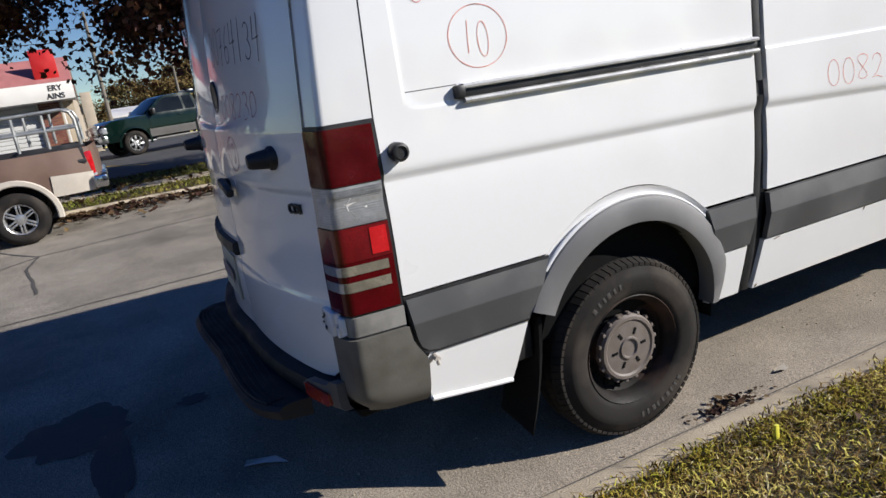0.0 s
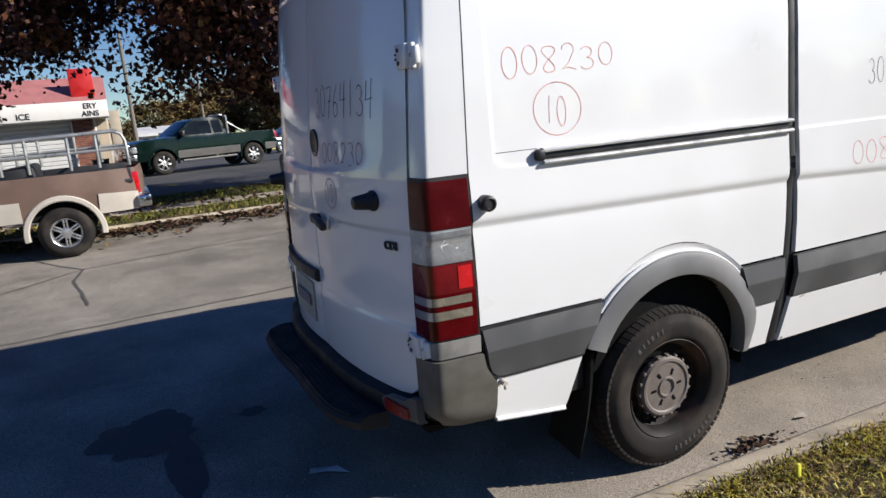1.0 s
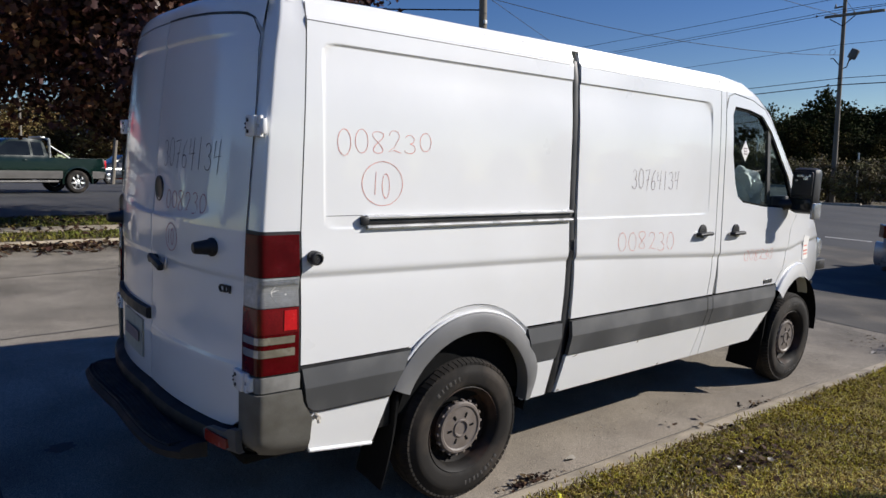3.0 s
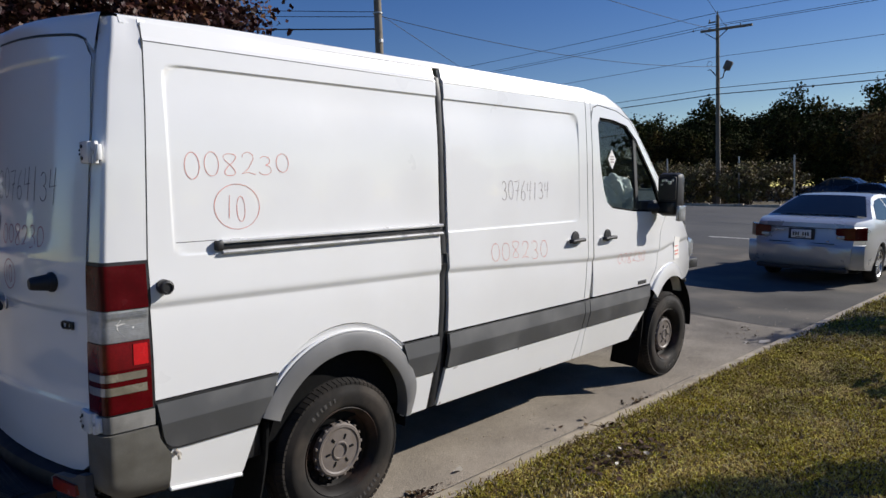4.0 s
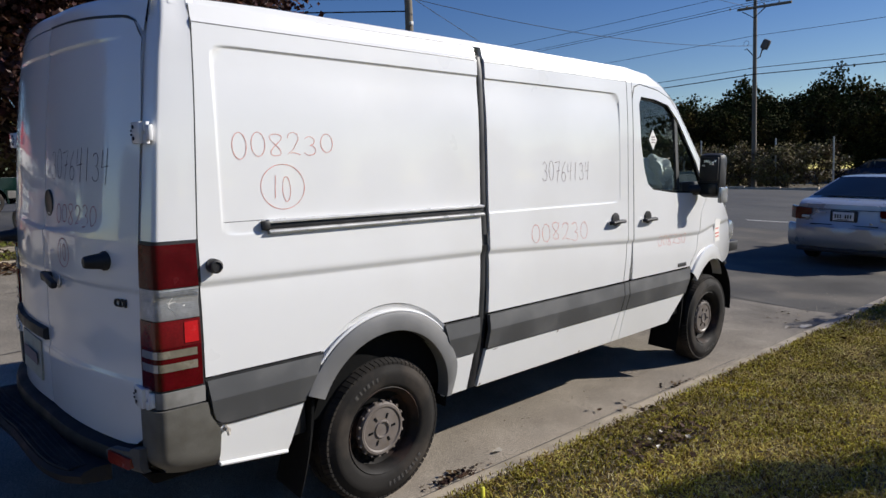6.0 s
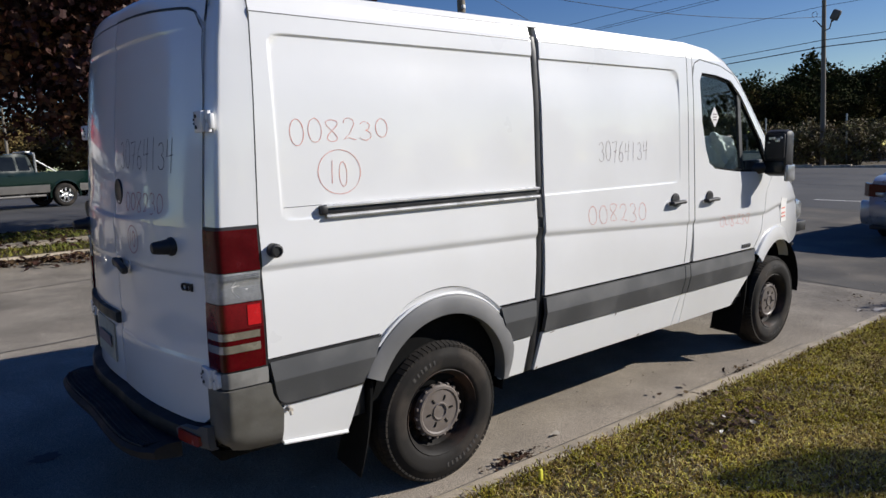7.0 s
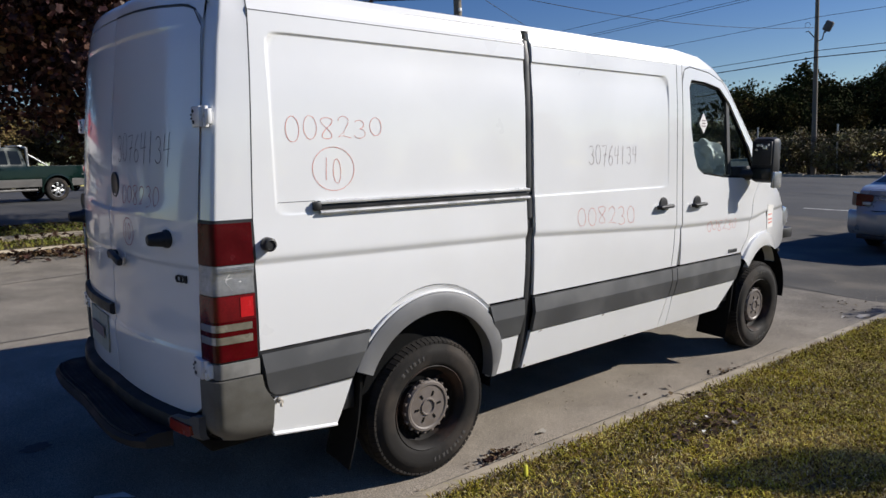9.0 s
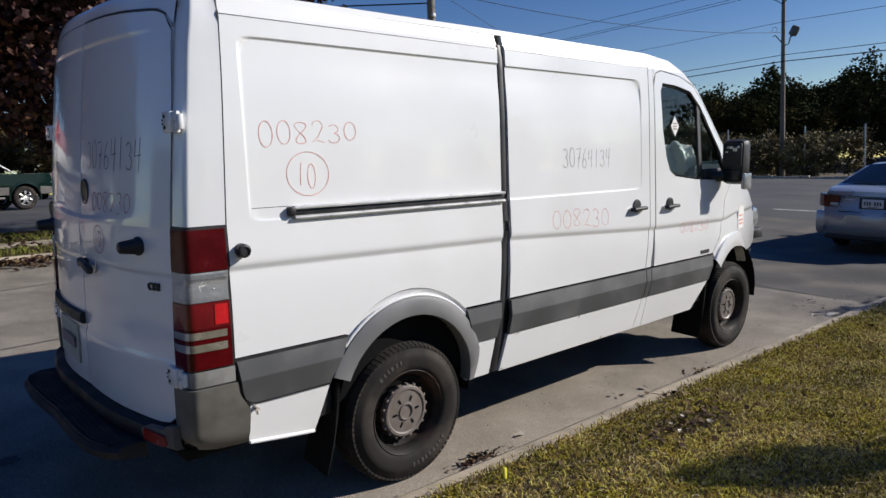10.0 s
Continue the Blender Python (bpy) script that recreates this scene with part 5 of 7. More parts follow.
marker("008230", 0.400, 1.795, 0.52, 0.108, side_ink, MARKRED, "red handwritten number", grow=0.03, slope=0.025)
marker("10", 0.575, 1.615, 0.105, 0.105, side_ink, MARKRED, "red handwritten number in a circle", circle=(0.634, 1.672, 0.108, 0.098))
marker("30764134", 2.45, 1.655, 0.515, 0.118, side_ink, MARKBLK, "dark handwritten number", width=0.004)
marker("008230", 2.326, 1.297, 0.61, 0.10, side_ink, MARKRED, "red handwritten number")
marker("008230", 3.87, 1.19, 0.45, 0.085, side_ink, MARKRED, "red handwritten number", width=0.004)
marker("30764134", -0.88, 1.700, 0.58, 0.13, rear_ink, INK, "dark handwritten number", width=0.005)
marker("008230", -0.81, 1.508, 0.42, 0.088, rear_ink, INKRED, "faint red handwritten number", width=0.006)
marker("10", -0.75, 1.345, 0.08, 0.075, rear_ink, INKRED, "faint red number in a circle", circle=(-0.705, 1.380, 0.062, 0.064), width=0.006)

# rear door fittings
for x, z, r in ((-0.925, 1.590, 0.060), (-1.70, 1.46, 0.045)):
    bm = bmesh.new()
    y = rear_y(x, z)
    lathe(bm, [(r + 0.004, -0.004), (r + 0.002, 0.0045), (r - 0.006, 0.0055), (r - 0.010, 0.0035), (0.001, 0.0035)], 24, Matrix.Translation((x, y, z)) @ Matrix.Rotation(radians(90), 4, "X"))
    bmesh.ops.recalc_face_normals(bm, faces=bm.faces[:])
    part("rear_lock_hole", bm, BLACK, van, "round black hole in the rear door")
for x in (-0.335, 2 * MID + 0.335):
    bm = bmesh.new()
    y = rear_y(x, 1.38)
    lathe(bm, [(0.041, -0.012), (0.041, 0.008), (0.038, 0.013), (0.034, 0.016), (0.027, 0.070), (0.024, 0.080), (0.019, 0.084), (0.001, 0.084)], 20,
          Matrix.Translation((x, y, 1.378)) @ Matrix.Rotation(radians(90), 4, "X"))
    bmesh.ops.recalc_face_normals(bm, faces=bm.faces[:])
    part("door_check", bm, BLACK, van, "black rubber door stop cup")
bm = bmesh.new()
x, z = -0.84, 1.245
y = rear_y(x, z)
box(bm, (x - 0.09, y - 0.048, z - 0.018), (x + 0.095, y - 0.016, z + 0.018), 0.012, Matrix.Translation((x, y, z)) @ Matrix.Rotation(radians(10), 4, "Y") @ Matrix.Translation((-x, -y, -z)))
box(bm, (x - 0.09, y - 0.045, z - 0.014), (x - 0.05, y + 0.01, z + 0.026), 0.008)
part("rear_handle", bm, BLACK, van, "black rear door handle")
bm = bmesh.new()
lathe(bm, [(0.045, 0.0), (0.042, 0.003), (0.001, -0.001)], 20, Matrix.Translation((x + 0.03, y, z + 0.005)) @ Matrix.Rotation(radians(90), 4, "X"))
bmesh.ops.recalc_face_normals(bm, faces=bm.faces[:])
part("handle_cup", bm, WHITE, van)
bm = bmesh.new()
rows = []
for k in range(13):
    x = -1.01 - 0.76 * k / 12
    rows.append([bm.verts.new((x, rear_y(x, z) - o, z)) for o, z in ((-0.01, 0.985), (0.022, 0.98), (0.026, 0.965), (0.026, 0.935), (0.018, 0.925), (-0.01, 0.922))])
for a, b in zip(rows, rows[1:]):
    for k in range(5):
        bm.faces.new((a[k], a[k + 1], b[k + 1], b[k]))
bm.faces.new(rows[0]), bm.faces.new(rows[-1])
bmesh.ops.recalc_face_normals(bm, faces=bm.faces[:])
part("plate_light_bar", bm, BLACK, van, "black trim bar over the number plate")
bm = sheet([(-1.10, 0.70), (-1.10, 0.90), (-1.48, 0.90), (-1.48, 0.70)], [], [], lambda x, z, d: (x, rear_y(x, z) - 0.012 + d, z), 0.008)
plate = part("number_plate", bm, PLATE, left_door, "faded number plate")
bm = sheet([(-1.15, 0.77), (-1.15, 0.83), (-1.43, 0.83), (-1.43, 0.77)], [], [], lambda x, z, d: (x, rear_y(x, z) - 0.016 + d, z), 0.002)
part("print_bar", bm, MARKBLK, left_door)
# model badges as plain bars
bm = bmesh.new()
for k in range(4):
    y = 4.20 + 0.035 * k
    x = side_x(y, 0.93)
    box(bm, (x - 0.003, y, 0.915), (x + 0.006, y + 0.028, 0.945), 0.002)
part("badge", bm, GREY, van, "small grey badge")
bm = sheet([(4.97, 1.08), (4.96, 1.31), (5.13, 1.29), (5.14, 1.08)], [5.05], [1.2], lambda y, z, d: on_side(y, z, d - 0.004), 0.003)
notice = part("paper_notice", bm, PAPER, van, "white paper notice stuck on the fender")
for dz in (0.0, 0.035, 0.08):
    bm = sheet([(4.99, 1.13 + dz), (4.99, 1.145 + dz), (5.10, 1.145 + dz), (5.10, 1.13 + dz)], [], [], lambda y, z, d: on_side(y, z, d - 0.008), 0.002)
    part("print_bar", bm, MARKRED, notice)


# the far rear corner stands a little further back than the near one
for ob in [o for o in van.children_recursive if o.type == "MESH" and o.parent.name.split(".")[0] != "wheel"]:
    for v in ob.data.vertices:
        if v.co.x < MID and v.co.y < 0.6:
            v.co.y -= 0.075 * (MID - v.co.x) * (1 - smooth(v.co.y, 0.25, 0.6))


# ---- other vehicles ----
def vehicle(name, label, m, outline, hw, arches, paint, ride, open_top=(), mark="car", belt=0.9):
    """A car body from its side outline (rear bottom, over the top, to front bottom), half widths by height, and wheel arches (y, z, radius)."""
    ob = root(name, label, mark, m)
    L0, L1 = outline[0][0], outline[-1][0]
    c, h = (L0 + L1) / 2, (L1 - L0) / 2

    def half(y, z):
        t = abs((y - c) / h)
        return interp(z, hw[0], hw[1]) * (1 - 0.16 * max(0, t - 0.72) ** 2 / 0.0784)

    poly = list(outline)
    base = outline[-1][1]
    for (ay, az, r) in sorted(arches, key=lambda a: -a[0]):
        a0 = math.degrees(math.asin(max(-1, min(1, (base - az) / r))))
        poly += arc(ay, az, r, a0, 180 - a0, 14)
    us = steps(L0, L1, 0.22)
    vs = steps(base, max(z for y, z in outline), 0.12)
    for s in (1, -1):
        part("body_side", sheet(poly, us, vs, lambda y, z, d, s=s: (s * (half(y, z) - d), y, z), 0.05), paint, ob)
    bm = bmesh.new()
    js = [-1, -0.97, -0.9, -0.6, 0, 0.6, 0.9, 0.97, 1]
    rows = []
    for i, (y, z) in enumerate(outline):
        end = 0.10 * (1 if i > len(outline) / 2 else -1) if z < belt * 1.15 else 0.03 * (1 if i > len(outline) / 2 else -1)
        rows.append([bm.verts.new((j * half(y, z), y + end * (1 - j * j), z + 0.02 * (1 - j ** 4))) for j in js])
    for i, (a, b) in enumerate(zip(rows, rows[1:])):
        if i in open_top:
            continue
        for k in range(len(js) - 1):
            bm.faces.new((a[k], a[k + 1], b[k + 1], b[k]))
    bmesh.ops.recalc_face_normals(bm, faces=bm.faces[:])
    part("body_shell", bm, paint, ob)
    bm = bmesh.new()
    box(bm, (-hw[1][1] * 0.86, L0 + 0.15, base - 0.02), (hw[1][1] * 0.86, L1 - 0.2, base + 0.22), 0.03)
    part("underbody", bm, DARK, ob)
    return ob, half


def side_pane(ob, half, poly, material=None, name="side_window", out=0.006, sides=(1, -1), us=(), vs=(), label=""):
    for s in sides:
        part(name, sheet(poly, us, vs, lambda y, z, d, s=s: (s * (half(y, z) + out - d), y, z), 0.012), material or CARGLASS, ob, label)


def cross_pane(ob, half, a, b, inset_, material, name, out=0.008, label="", n=4):
    """A panel across the car between two heights of the outline."""
    bm = bmesh.new()
    rows = []
    nrm = Vector((0, -(b[1] - a[1]), (b[0] - a[0]))).normalized()
    if (nrm.y > 0) != (a[0] + b[0] > 0) and abs(nrm.y) > 0.2:
        nrm = -nrm
    if nrm.z < -0.3:
        nrm = -nrm
    for k in range(n + 1):
        t = k / n
        y, z = a[0] + (b[0] - a[0]) * t, a[1] + (b[1] - a[1]) * t
        s = 1 if y > 0 else -1
        rows.append([bm.verts.new((j * (half(y, z) - inset_), y + nrm.y * out + s * 0.03 * (1 - j * j), z + nrm.z * out + 0.02 * (1 - j ** 4))) for j in (-1, -0.9, -0.6, 0, 0.6, 0.9, 1)])
    for p, q in zip(rows, rows[1:]):
        for k in range(6):
            bm.faces.new((p[k], p[k + 1], q[k + 1], q[k]))
    bmesh.ops.recalc_face_normals(bm, faces=bm.faces[:])
    part(name, bm, material, ob, label)


# silver sedan, seen from behind
SED = pose(-0.83, 13.85, land(-0.66, 13) - 0.002, 0, LEAN_VAN, -1.0)
so = [(-2.36, 0.30), (-2.44, 0.42), (-2.46, 0.62), (-2.42, 0.70), (-2.38, 0.86), (-2.36, 1.02), (-2.28, 1.065), (-1.95, 1.085), (-1.72, 1.10), (-1.30, 1.30), (-0.98, 1.42), (-0.62, 1.470), (-0.1, 1.475), (0.35, 1.44), (0.62, 1.36), (1.00, 1.16), (1.25, 1.02), (1.75, 0.96), (2.15, 0.86), (2.36, 0.70), (2.44, 0.52), (2.40, 0.24)]
sedan, sh = vehicle("sedan", "silver four-door sedan parked at the kerb", SED, so, ([0.2, 0.45, 0.7, 0.95, 1.10, 1.44, 1.5], [0.86, 0.915, 0.925, 0.905, 0.83, 0.60, 0.56]), [(-1.36, 0.33, 0.37), (1.44, 0.33, 0.37)], SILVER, 0.3)
side_pane(sedan, sh, [(-1.22, 1.06), (-1.50, 1.09), (-1.12, 1.30), (-0.86, 1.38), (-0.42, 1.415), (-0.38, 1.05)])
side_pane(sedan, sh, [(-0.32, 1.05), (-0.36, 1.415), (0.20, 1.40), (0.52, 1.31), (0.86, 1.10), (0.80, 1.05)])
cross_pane(sedan, sh, (-1.76, 1.10), (-1.00, 1.415), 0.07, CARGLASS, "rear_window", out=0.034, label="dark rear window", n=8)
cross_pane(sedan, sh, (1.22, 1.04), (0.60, 1.365), 0.07, CARGLASS, "windscreen")
for s in (1, -1):
    bm = bmesh.new()
    rows = []
    for k in range(7):
        t = k / 6
        x = 0.50 + 0.40 * t
        y = -2.475 + 0.10 * (x / 0.9) ** 2 + (0.16 * max(0, t - 0.7) / 0.3)
        top_, low_ = 0.965 + 0.02 * t, 0.775 + 0.0 * t if t > 0.25 else 0.775 + 0.10 * (0.25 - t) / 0.25
        rows.append([bm.verts.new((s * x, y - 0.012, z)) for z in (low_, (low_ + top_) / 2, top_)] + [bm.verts.new((s * x, y + 0.05, top_ + 0.006))])
    for a, b in zip(rows, rows[1:]):
        for k in range(3):
            bm.faces.new((a[k], a[k + 1], b[k + 1], b[k]))
    bmesh.ops.recalc_face_normals(bm, faces=bm.faces[:])
    tl = part("tail_light", bm, REDLENS, sedan, "red and clear tail light")
    bm = bmesh.new()
    box(bm, (s * 0.52, -2.498, 0.80), (s * 0.64, -2.46, 0.85), 0.008)
    part("clear_lens", bm, CLEARLENS, tl)
    bm = bmesh.new()
    box(bm, (s * 0.86, 0.74, 0.98), (s * 1.06, 0.86, 1.12), 0.03)
    part("door_mirror", bm, SILVER, sedan)
    for y in (-0.55, 0.42):
        bm = bmesh.new()
        box(bm, (s * (sh(y, 0.9) - 0.005), y - 0.08, 0.885), (s * (sh(y, 0.9) + 0.02), y + 0.08, 0.91), 0.008)
        part("door_handle", bm, SILVER, sedan)
side_pane(sedan, sh, [(-0.345, 0.30), (-0.345, 1.03), (-0.335, 1.03), (-0.335, 0.30)], DARK, "door_seam", 0.002)
side_pane(sedan, sh, [(-1.00, 0.60), (-1.12, 1.03), (-1.11, 1.03), (-0.99, 0.60)], DARK, "door_seam", 0.002)
bm = bmesh.new()
rows = []
for k in range(21):
    x = -0.90 + 1.8 * k / 20
    y = -2.47 - 0.055 + 0.20 * abs(x / 0.9) ** 3
    rows.append([bm.verts.new((x, y + o, z)) for o, z in ((0.08, 0.70), (0.005, 0.695), (-0.02, 0.66), (-0.02, 0.47), (0.01, 0.36), (0.08, 0.30))])
for a, b in zip(rows, rows[1:]):
    for k in range(5):
        bm.faces.new((a[k], a[k + 1], b[k + 1], b[k]))
bmesh.ops.recalc_face_normals(bm, faces=bm.faces[:])
part("rear_bumper", bm, SILVER, sedan, "silver rear bumper")
bm = bmesh.new()
box(bm, (-0.70, -2.50, 0.245), (0.70, -2.36, 0.32), 0.02)
part("bumper_valance", bm, BLACK, sedan)
bm = bmesh.new()
box(bm, (-0.50, -2.512, 0.705), (0.50, -2.492, 0.716), 0.003)
box(bm, (-0.52, -2.500, 0.955), (0.52, -2.478, 0.963), 0.003)
part("boot_seam", bm, DARK, sedan)
bm = bmesh.new()
box(bm, (-0.20, -2.515, 0.765), (0.20, -2.475, 0.945), 0.012)
pl = part("plate_recess", bm, BLACK, sedan)
bm = bmesh.new()
box(bm, (-0.155, -2.527, 0.785), (0.155, -2.514, 0.925), 0.006)
part("number_plate", bm, PAPER, pl, "white number plate with dark bars")
bm = bmesh.new()
for k in range(7):
    if k != 3:
        box(bm, (-0.125 + k * 0.037, -2.530, 0.825), (-0.125 + k * 0.037 + 0.022, -2.5265, 0.885), 0.002)
box(bm, (-0.08, -2.530, 0.795), (0.08, -2.5265, 0.806), 0.001)
part("print_bar", bm, NAVY, pl)
bm = bmesh.new()
box(bm, (-0.42, -2.510, 0.90), (-0.26, -2.49, 0.915), 0.003)
box(bm, (0.38, -2.510, 0.745), (0.42, -2.49, 0.765), 0.003)
part("badge", bm, CHROME, sedan)
for y in (-1.36, 1.44):
    for s in (1, -1):
        add_wheel(sedan, s * 0.80, y, 0.325, 0.325, 0.215, 0.215, 5, s < 0, tread=False, seg=48)
bm = bmesh.new()
box(bm, (-0.55, -0.75, 0.85), (0.55, -0.55, 1.22), 0.06)
for x in (-0.36, 0.36):
    box(bm, (x - 0.12, -0.72, 1.20), (x + 0.12, -0.62, 1.33), 0.03)
    box(bm, (x - 0.22, 0.10, 0.80), (x + 0.22, 0.22, 1.25), 0.05)
part("seat_row", bm, BLACK, sedan)


def pickup(name, label, m, paint, lower, glass_, k, wheel_r, rim, spokes, cab_len, bed_len, hood_len, rail_h, roof_h, wb, rear_over):
    """A pickup with an open bed; y forward, the rear axle at y = 0."""
    yr = -rear_over
    bed_f = yr + bed_len
    cab_f = bed_f + 0.03 + cab_len
    nose = cab_f + hood_len
    low = 0.42 * k
    ol = [(yr, low), (yr - 0.02, rail_h - 0.15), (yr, rail_h), (bed_f, rail_h), (bed_f + 0.02, rail_h + 0.03), (bed_f + 0.10, roof_h - 0.10), (bed_f + 0.20, roof_h), (bed_f + 0.5, roof_h + 0.03), (cab_f - 0.95, roof_h), (cab_f - 0.78, roof_h - 0.08), (cab_f - 0.12, rail_h + 0.06),
          (cab_f, rail_h + 0.03), (nose - 0.35, rail_h - 0.02), (nose - 0.08, rail_h - 0.14), (nose, rail_h - 0.35), (nose, low)]
    ob, half = vehicle(name, label, m, ol, ([0.3, low, 0.8, rail_h, roof_h], [0.86, 0.93, 0.96, 0.93, 0.70]), [(0, wheel_r, wheel_r + 0.09), (wb, wheel_r, wheel_r + 0.09)], paint, low, open_top=(2,), mark="pickup truck", belt=rail_h)
    side_pane(ob, half, [(yr + 0.02, low + 0.01), (yr, low + 0.20 * k), (-wheel_r - 0.12, low + 0.22 * k), (-wheel_r - 0.10, low + 0.01)], lower, "lower_trim", 0.012, us=steps(yr, -wheel_r - 0.1, 0.1), vs=steps(low, low + 0.22 * k, 0.05))
    side_pane(ob, half, [(wheel_r + 0.13, low + 0.01), (wheel_r + 0.13, low + 0.22 * k), (wb - wheel_r - 0.12, low + 0.22 * k), (wb - wheel_r - 0.12, low + 0.01)], lower, "lower_trim", 0.012, us=steps(0.3, wb, 0.2), vs=steps(low, low + 0.22 * k, 0.05))
    for cy in (0, wb):
        for s in (1, -1):
            bm = bmesh.new()
            rows = []
            for q in range(21):
                a = radians(-8 + 196 * q / 20)
                row = []
                for r, o in ((wheel_r + 0.085, -0.05), (wheel_r + 0.085, 0.02), (wheel_r + 0.10, 0.03), (wheel_r + 0.15, 0.025), (wheel_r + 0.165, 0.0)):
                    y, z = cy + r * math.cos(a), wheel_r + r * math.sin(a)
                    row.append(bm.verts.new((s * (half(y, max(z, low)) + o), y, z)))
                rows.append(row)
            for p, q in zip(rows, rows[1:]):
                for i in range(4):
                    bm.faces.new((p[i], p[i + 1], q[i + 1], q[i]))
            bmesh.ops.recalc_face_normals(bm, faces=bm.faces[:])
            part("wheel_arch_trim", bm, lower if paint is not GREEN else paint, ob)
            add_wheel(ob, s * 0.83, cy, wheel_r, wheel_r, 0.25, rim, spokes, s < 0, tread=False, seg=48)
    # bed, gap, windows
    bm = bmesh.new()
    box(bm, (-0.85, yr + 0.04, 0.72 * k), (0.85, bed_f - 0.02, 0.76 * k), 0.01)
    box(bm, (-0.85, bed_f - 0.05, 0.74 * k), (0.85, bed_f, rail_h - 0.01), 0.01)
    for s in (1, -1):
        box(bm, (s * 0.76, yr + 0.05, 0.74 * k), (s * 0.82, bed_f - 0.01, rail_h + 0.006), 0.01)
    part("bed_liner", bm, BLACK, ob)
    side_pane(ob, half, [(bed_f - 0.012, low), (bed_f - 0.012, rail_h), (bed_f + 0.012, rail_h), (bed_f + 0.012, low)], DARK, "bed_gap", 0.003)
    mid = bed_f + 0.12 + (cab_len - 0.7) * 0.32
    side_pane(ob, half, [(bed_f + 0.16, rail_h + 0.07), (bed_f + 0.20, roof_h - 0.10), (mid - 0.05, roof_h - 0.08), (mid - 0.05, rail_h + 0.07)], glass_, "rear_side_window")
    side_pane(ob, half, [(mid + 0.04, rail_h + 0.07), (mid + 0.04, roof_h - 0.08), (cab_f - 0.98, roof_h - 0.08), (cab_f - 0.80, roof_h - 0.16), (cab_f - 0.28, rail_h + 0.07)], glass_, "front_side_window")
    side_pane(ob, half, [(mid - 0.008, low + 0.2), (mid - 0.008, roof_h - 0.05), (mid + 0.008, roof_h - 0.05), (mid + 0.008, low + 0.2)], DARK, "door_seam", 0.002)
    side_pane(ob, half, [(cab_f - 0.20, low + 0.3), (cab_f - 0.22, rail_h), (cab_f - 0.205, rail_h), (cab_f - 0.185, low + 0.3)], DARK, "door_seam", 0.002)
    cross_pane(ob, half, (cab_f - 0.10, rail_h + 0.08), (cab_f - 0.76, roof_h - 0.07), 0.08, glass_, "windscreen")
    for s in (1, -1):
        bm = bmesh.new()
        box(bm, (s * (half(yr, rail_h - 0.2) - 0.12), yr - 0.035, rail_h - 0.42), (s * (half(yr, rail_h - 0.2) + 0.012), yr + 0.10, rail_h - 0.06), 0.02)
        t_ = part("tail_light", bm, REDLENS2, ob, "red tail light")
        bm = bmesh.new()
        box(bm, (s * (half(yr, rail_h - 0.2) - 0.10), yr - 0.04, rail_h - 0.44), (s * (half(yr, rail_h - 0.2) + 0.014), yr + 0.09, rail_h - 0.36), 0.01)
        part("reversing_lens", bm, CLEARLENS, t_)
        bm = bmesh.new()
        box(bm, (s * 0.90, cab_f - 0.42, rail_h + 0.02), (s * 1.15, cab_f - 0.30, rail_h + 0.24), 0.03)
        part("door_mirror", bm, BLACK, ob)
        bm = bmesh.new()
        box(bm, (s * 0.52, nose - 0.12, rail_h - 0.42), (s * 0.90, nose + 0.06, rail_h - 0.20), 0.03)
        part("headlight", bm, CLEARLENS, ob)
        for y in (mid + 0.15,):
            bm = bmesh.new()
            box(bm, (s * (half(y, rail_h - 0.1) - 0.005), y, rail_h - 0.12), (s * (half(y, rail_h - 0.1) + 0.025), y + 0.18, rail_h - 0.08), 0.01)
            part("door_handle", bm, paint, ob)
    bm = bmesh.new()
    box(bm, (-0.90, yr - 0.16, low + 0.03), (0.90, yr + 0.02, low + 0.20), 0.03)
    part("rear_bumper", bm, CHROME, ob, "metal rear bumper")
    bm = bmesh.new()
    box(bm, (-0.93, nose - 0.08, low + 0.02), (0.93, nose + 0.14, low + 0.28), 0.04)
    part("front_bumper", bm, CHROME, ob, "metal front bumper")
    bm = bmesh.new()
    box(bm, (-0.50, nose - 0.02, rail_h - 0.48), (0.50, nose + 0.09, rail_h - 0.12), 0.03)
    for q in range(3):
        box(bm, (-0.50, nose + 0.07, rail_h - 0.45 + 0.11 * q), (0.50, nose + 0.11, rail_h - 0.41 + 0.11 * q), 0.01)
    part("grille", bm, CHROME, ob)
    return ob, half, (yr, bed_f, cab_f, nose)


px = -9.28
brown, bh, (yr, bed_f, cab_f, nose) = pickup("pickup_truck", "faded copper brown pickup with a pipe rack", pose(px, -1.72, land(px, 0) - 0.002, 0, -LEAN_VAN, 180),
                                             BROWN, BEIGE, CARGLASS, 1.3, 0.352, 0.195, 6, 1.75, 1.88, 1.15, 1.14, 1.66, 3.33, 0.98)
bm = bmesh.new()
r = 0.022
for s in (0.84, -0.84):
    path_tube(bm, [(s, bed_f - 0.05, 1.62), (s, 0.0, 1.64), (s, yr + 0.20, 1.66), (s, yr + 0.10, 1.62), (s, yr + 0.06, 1.52), (s, yr + 0.05, 1.18)], r)
    path_tube(bm, [(s, bed_f - 0.05, 1.40), (s, yr + 0.06, 1.42)], r)
    for y in (bed_f - 0.08, bed_f - 0.28, 0.30, -0.2, -0.55):
        path_tube(bm, [(s, y, 1.18), (s, y, 1.62)], r)
path_tube(bm, [(0.84, bed_f - 0.05, 1.62), (-0.84, bed_f - 0.05, 1.62)], r)
path_tube(bm, [(0.84, yr + 0.15, 1.65), (-0.84, yr + 0.15, 1.65)], r)
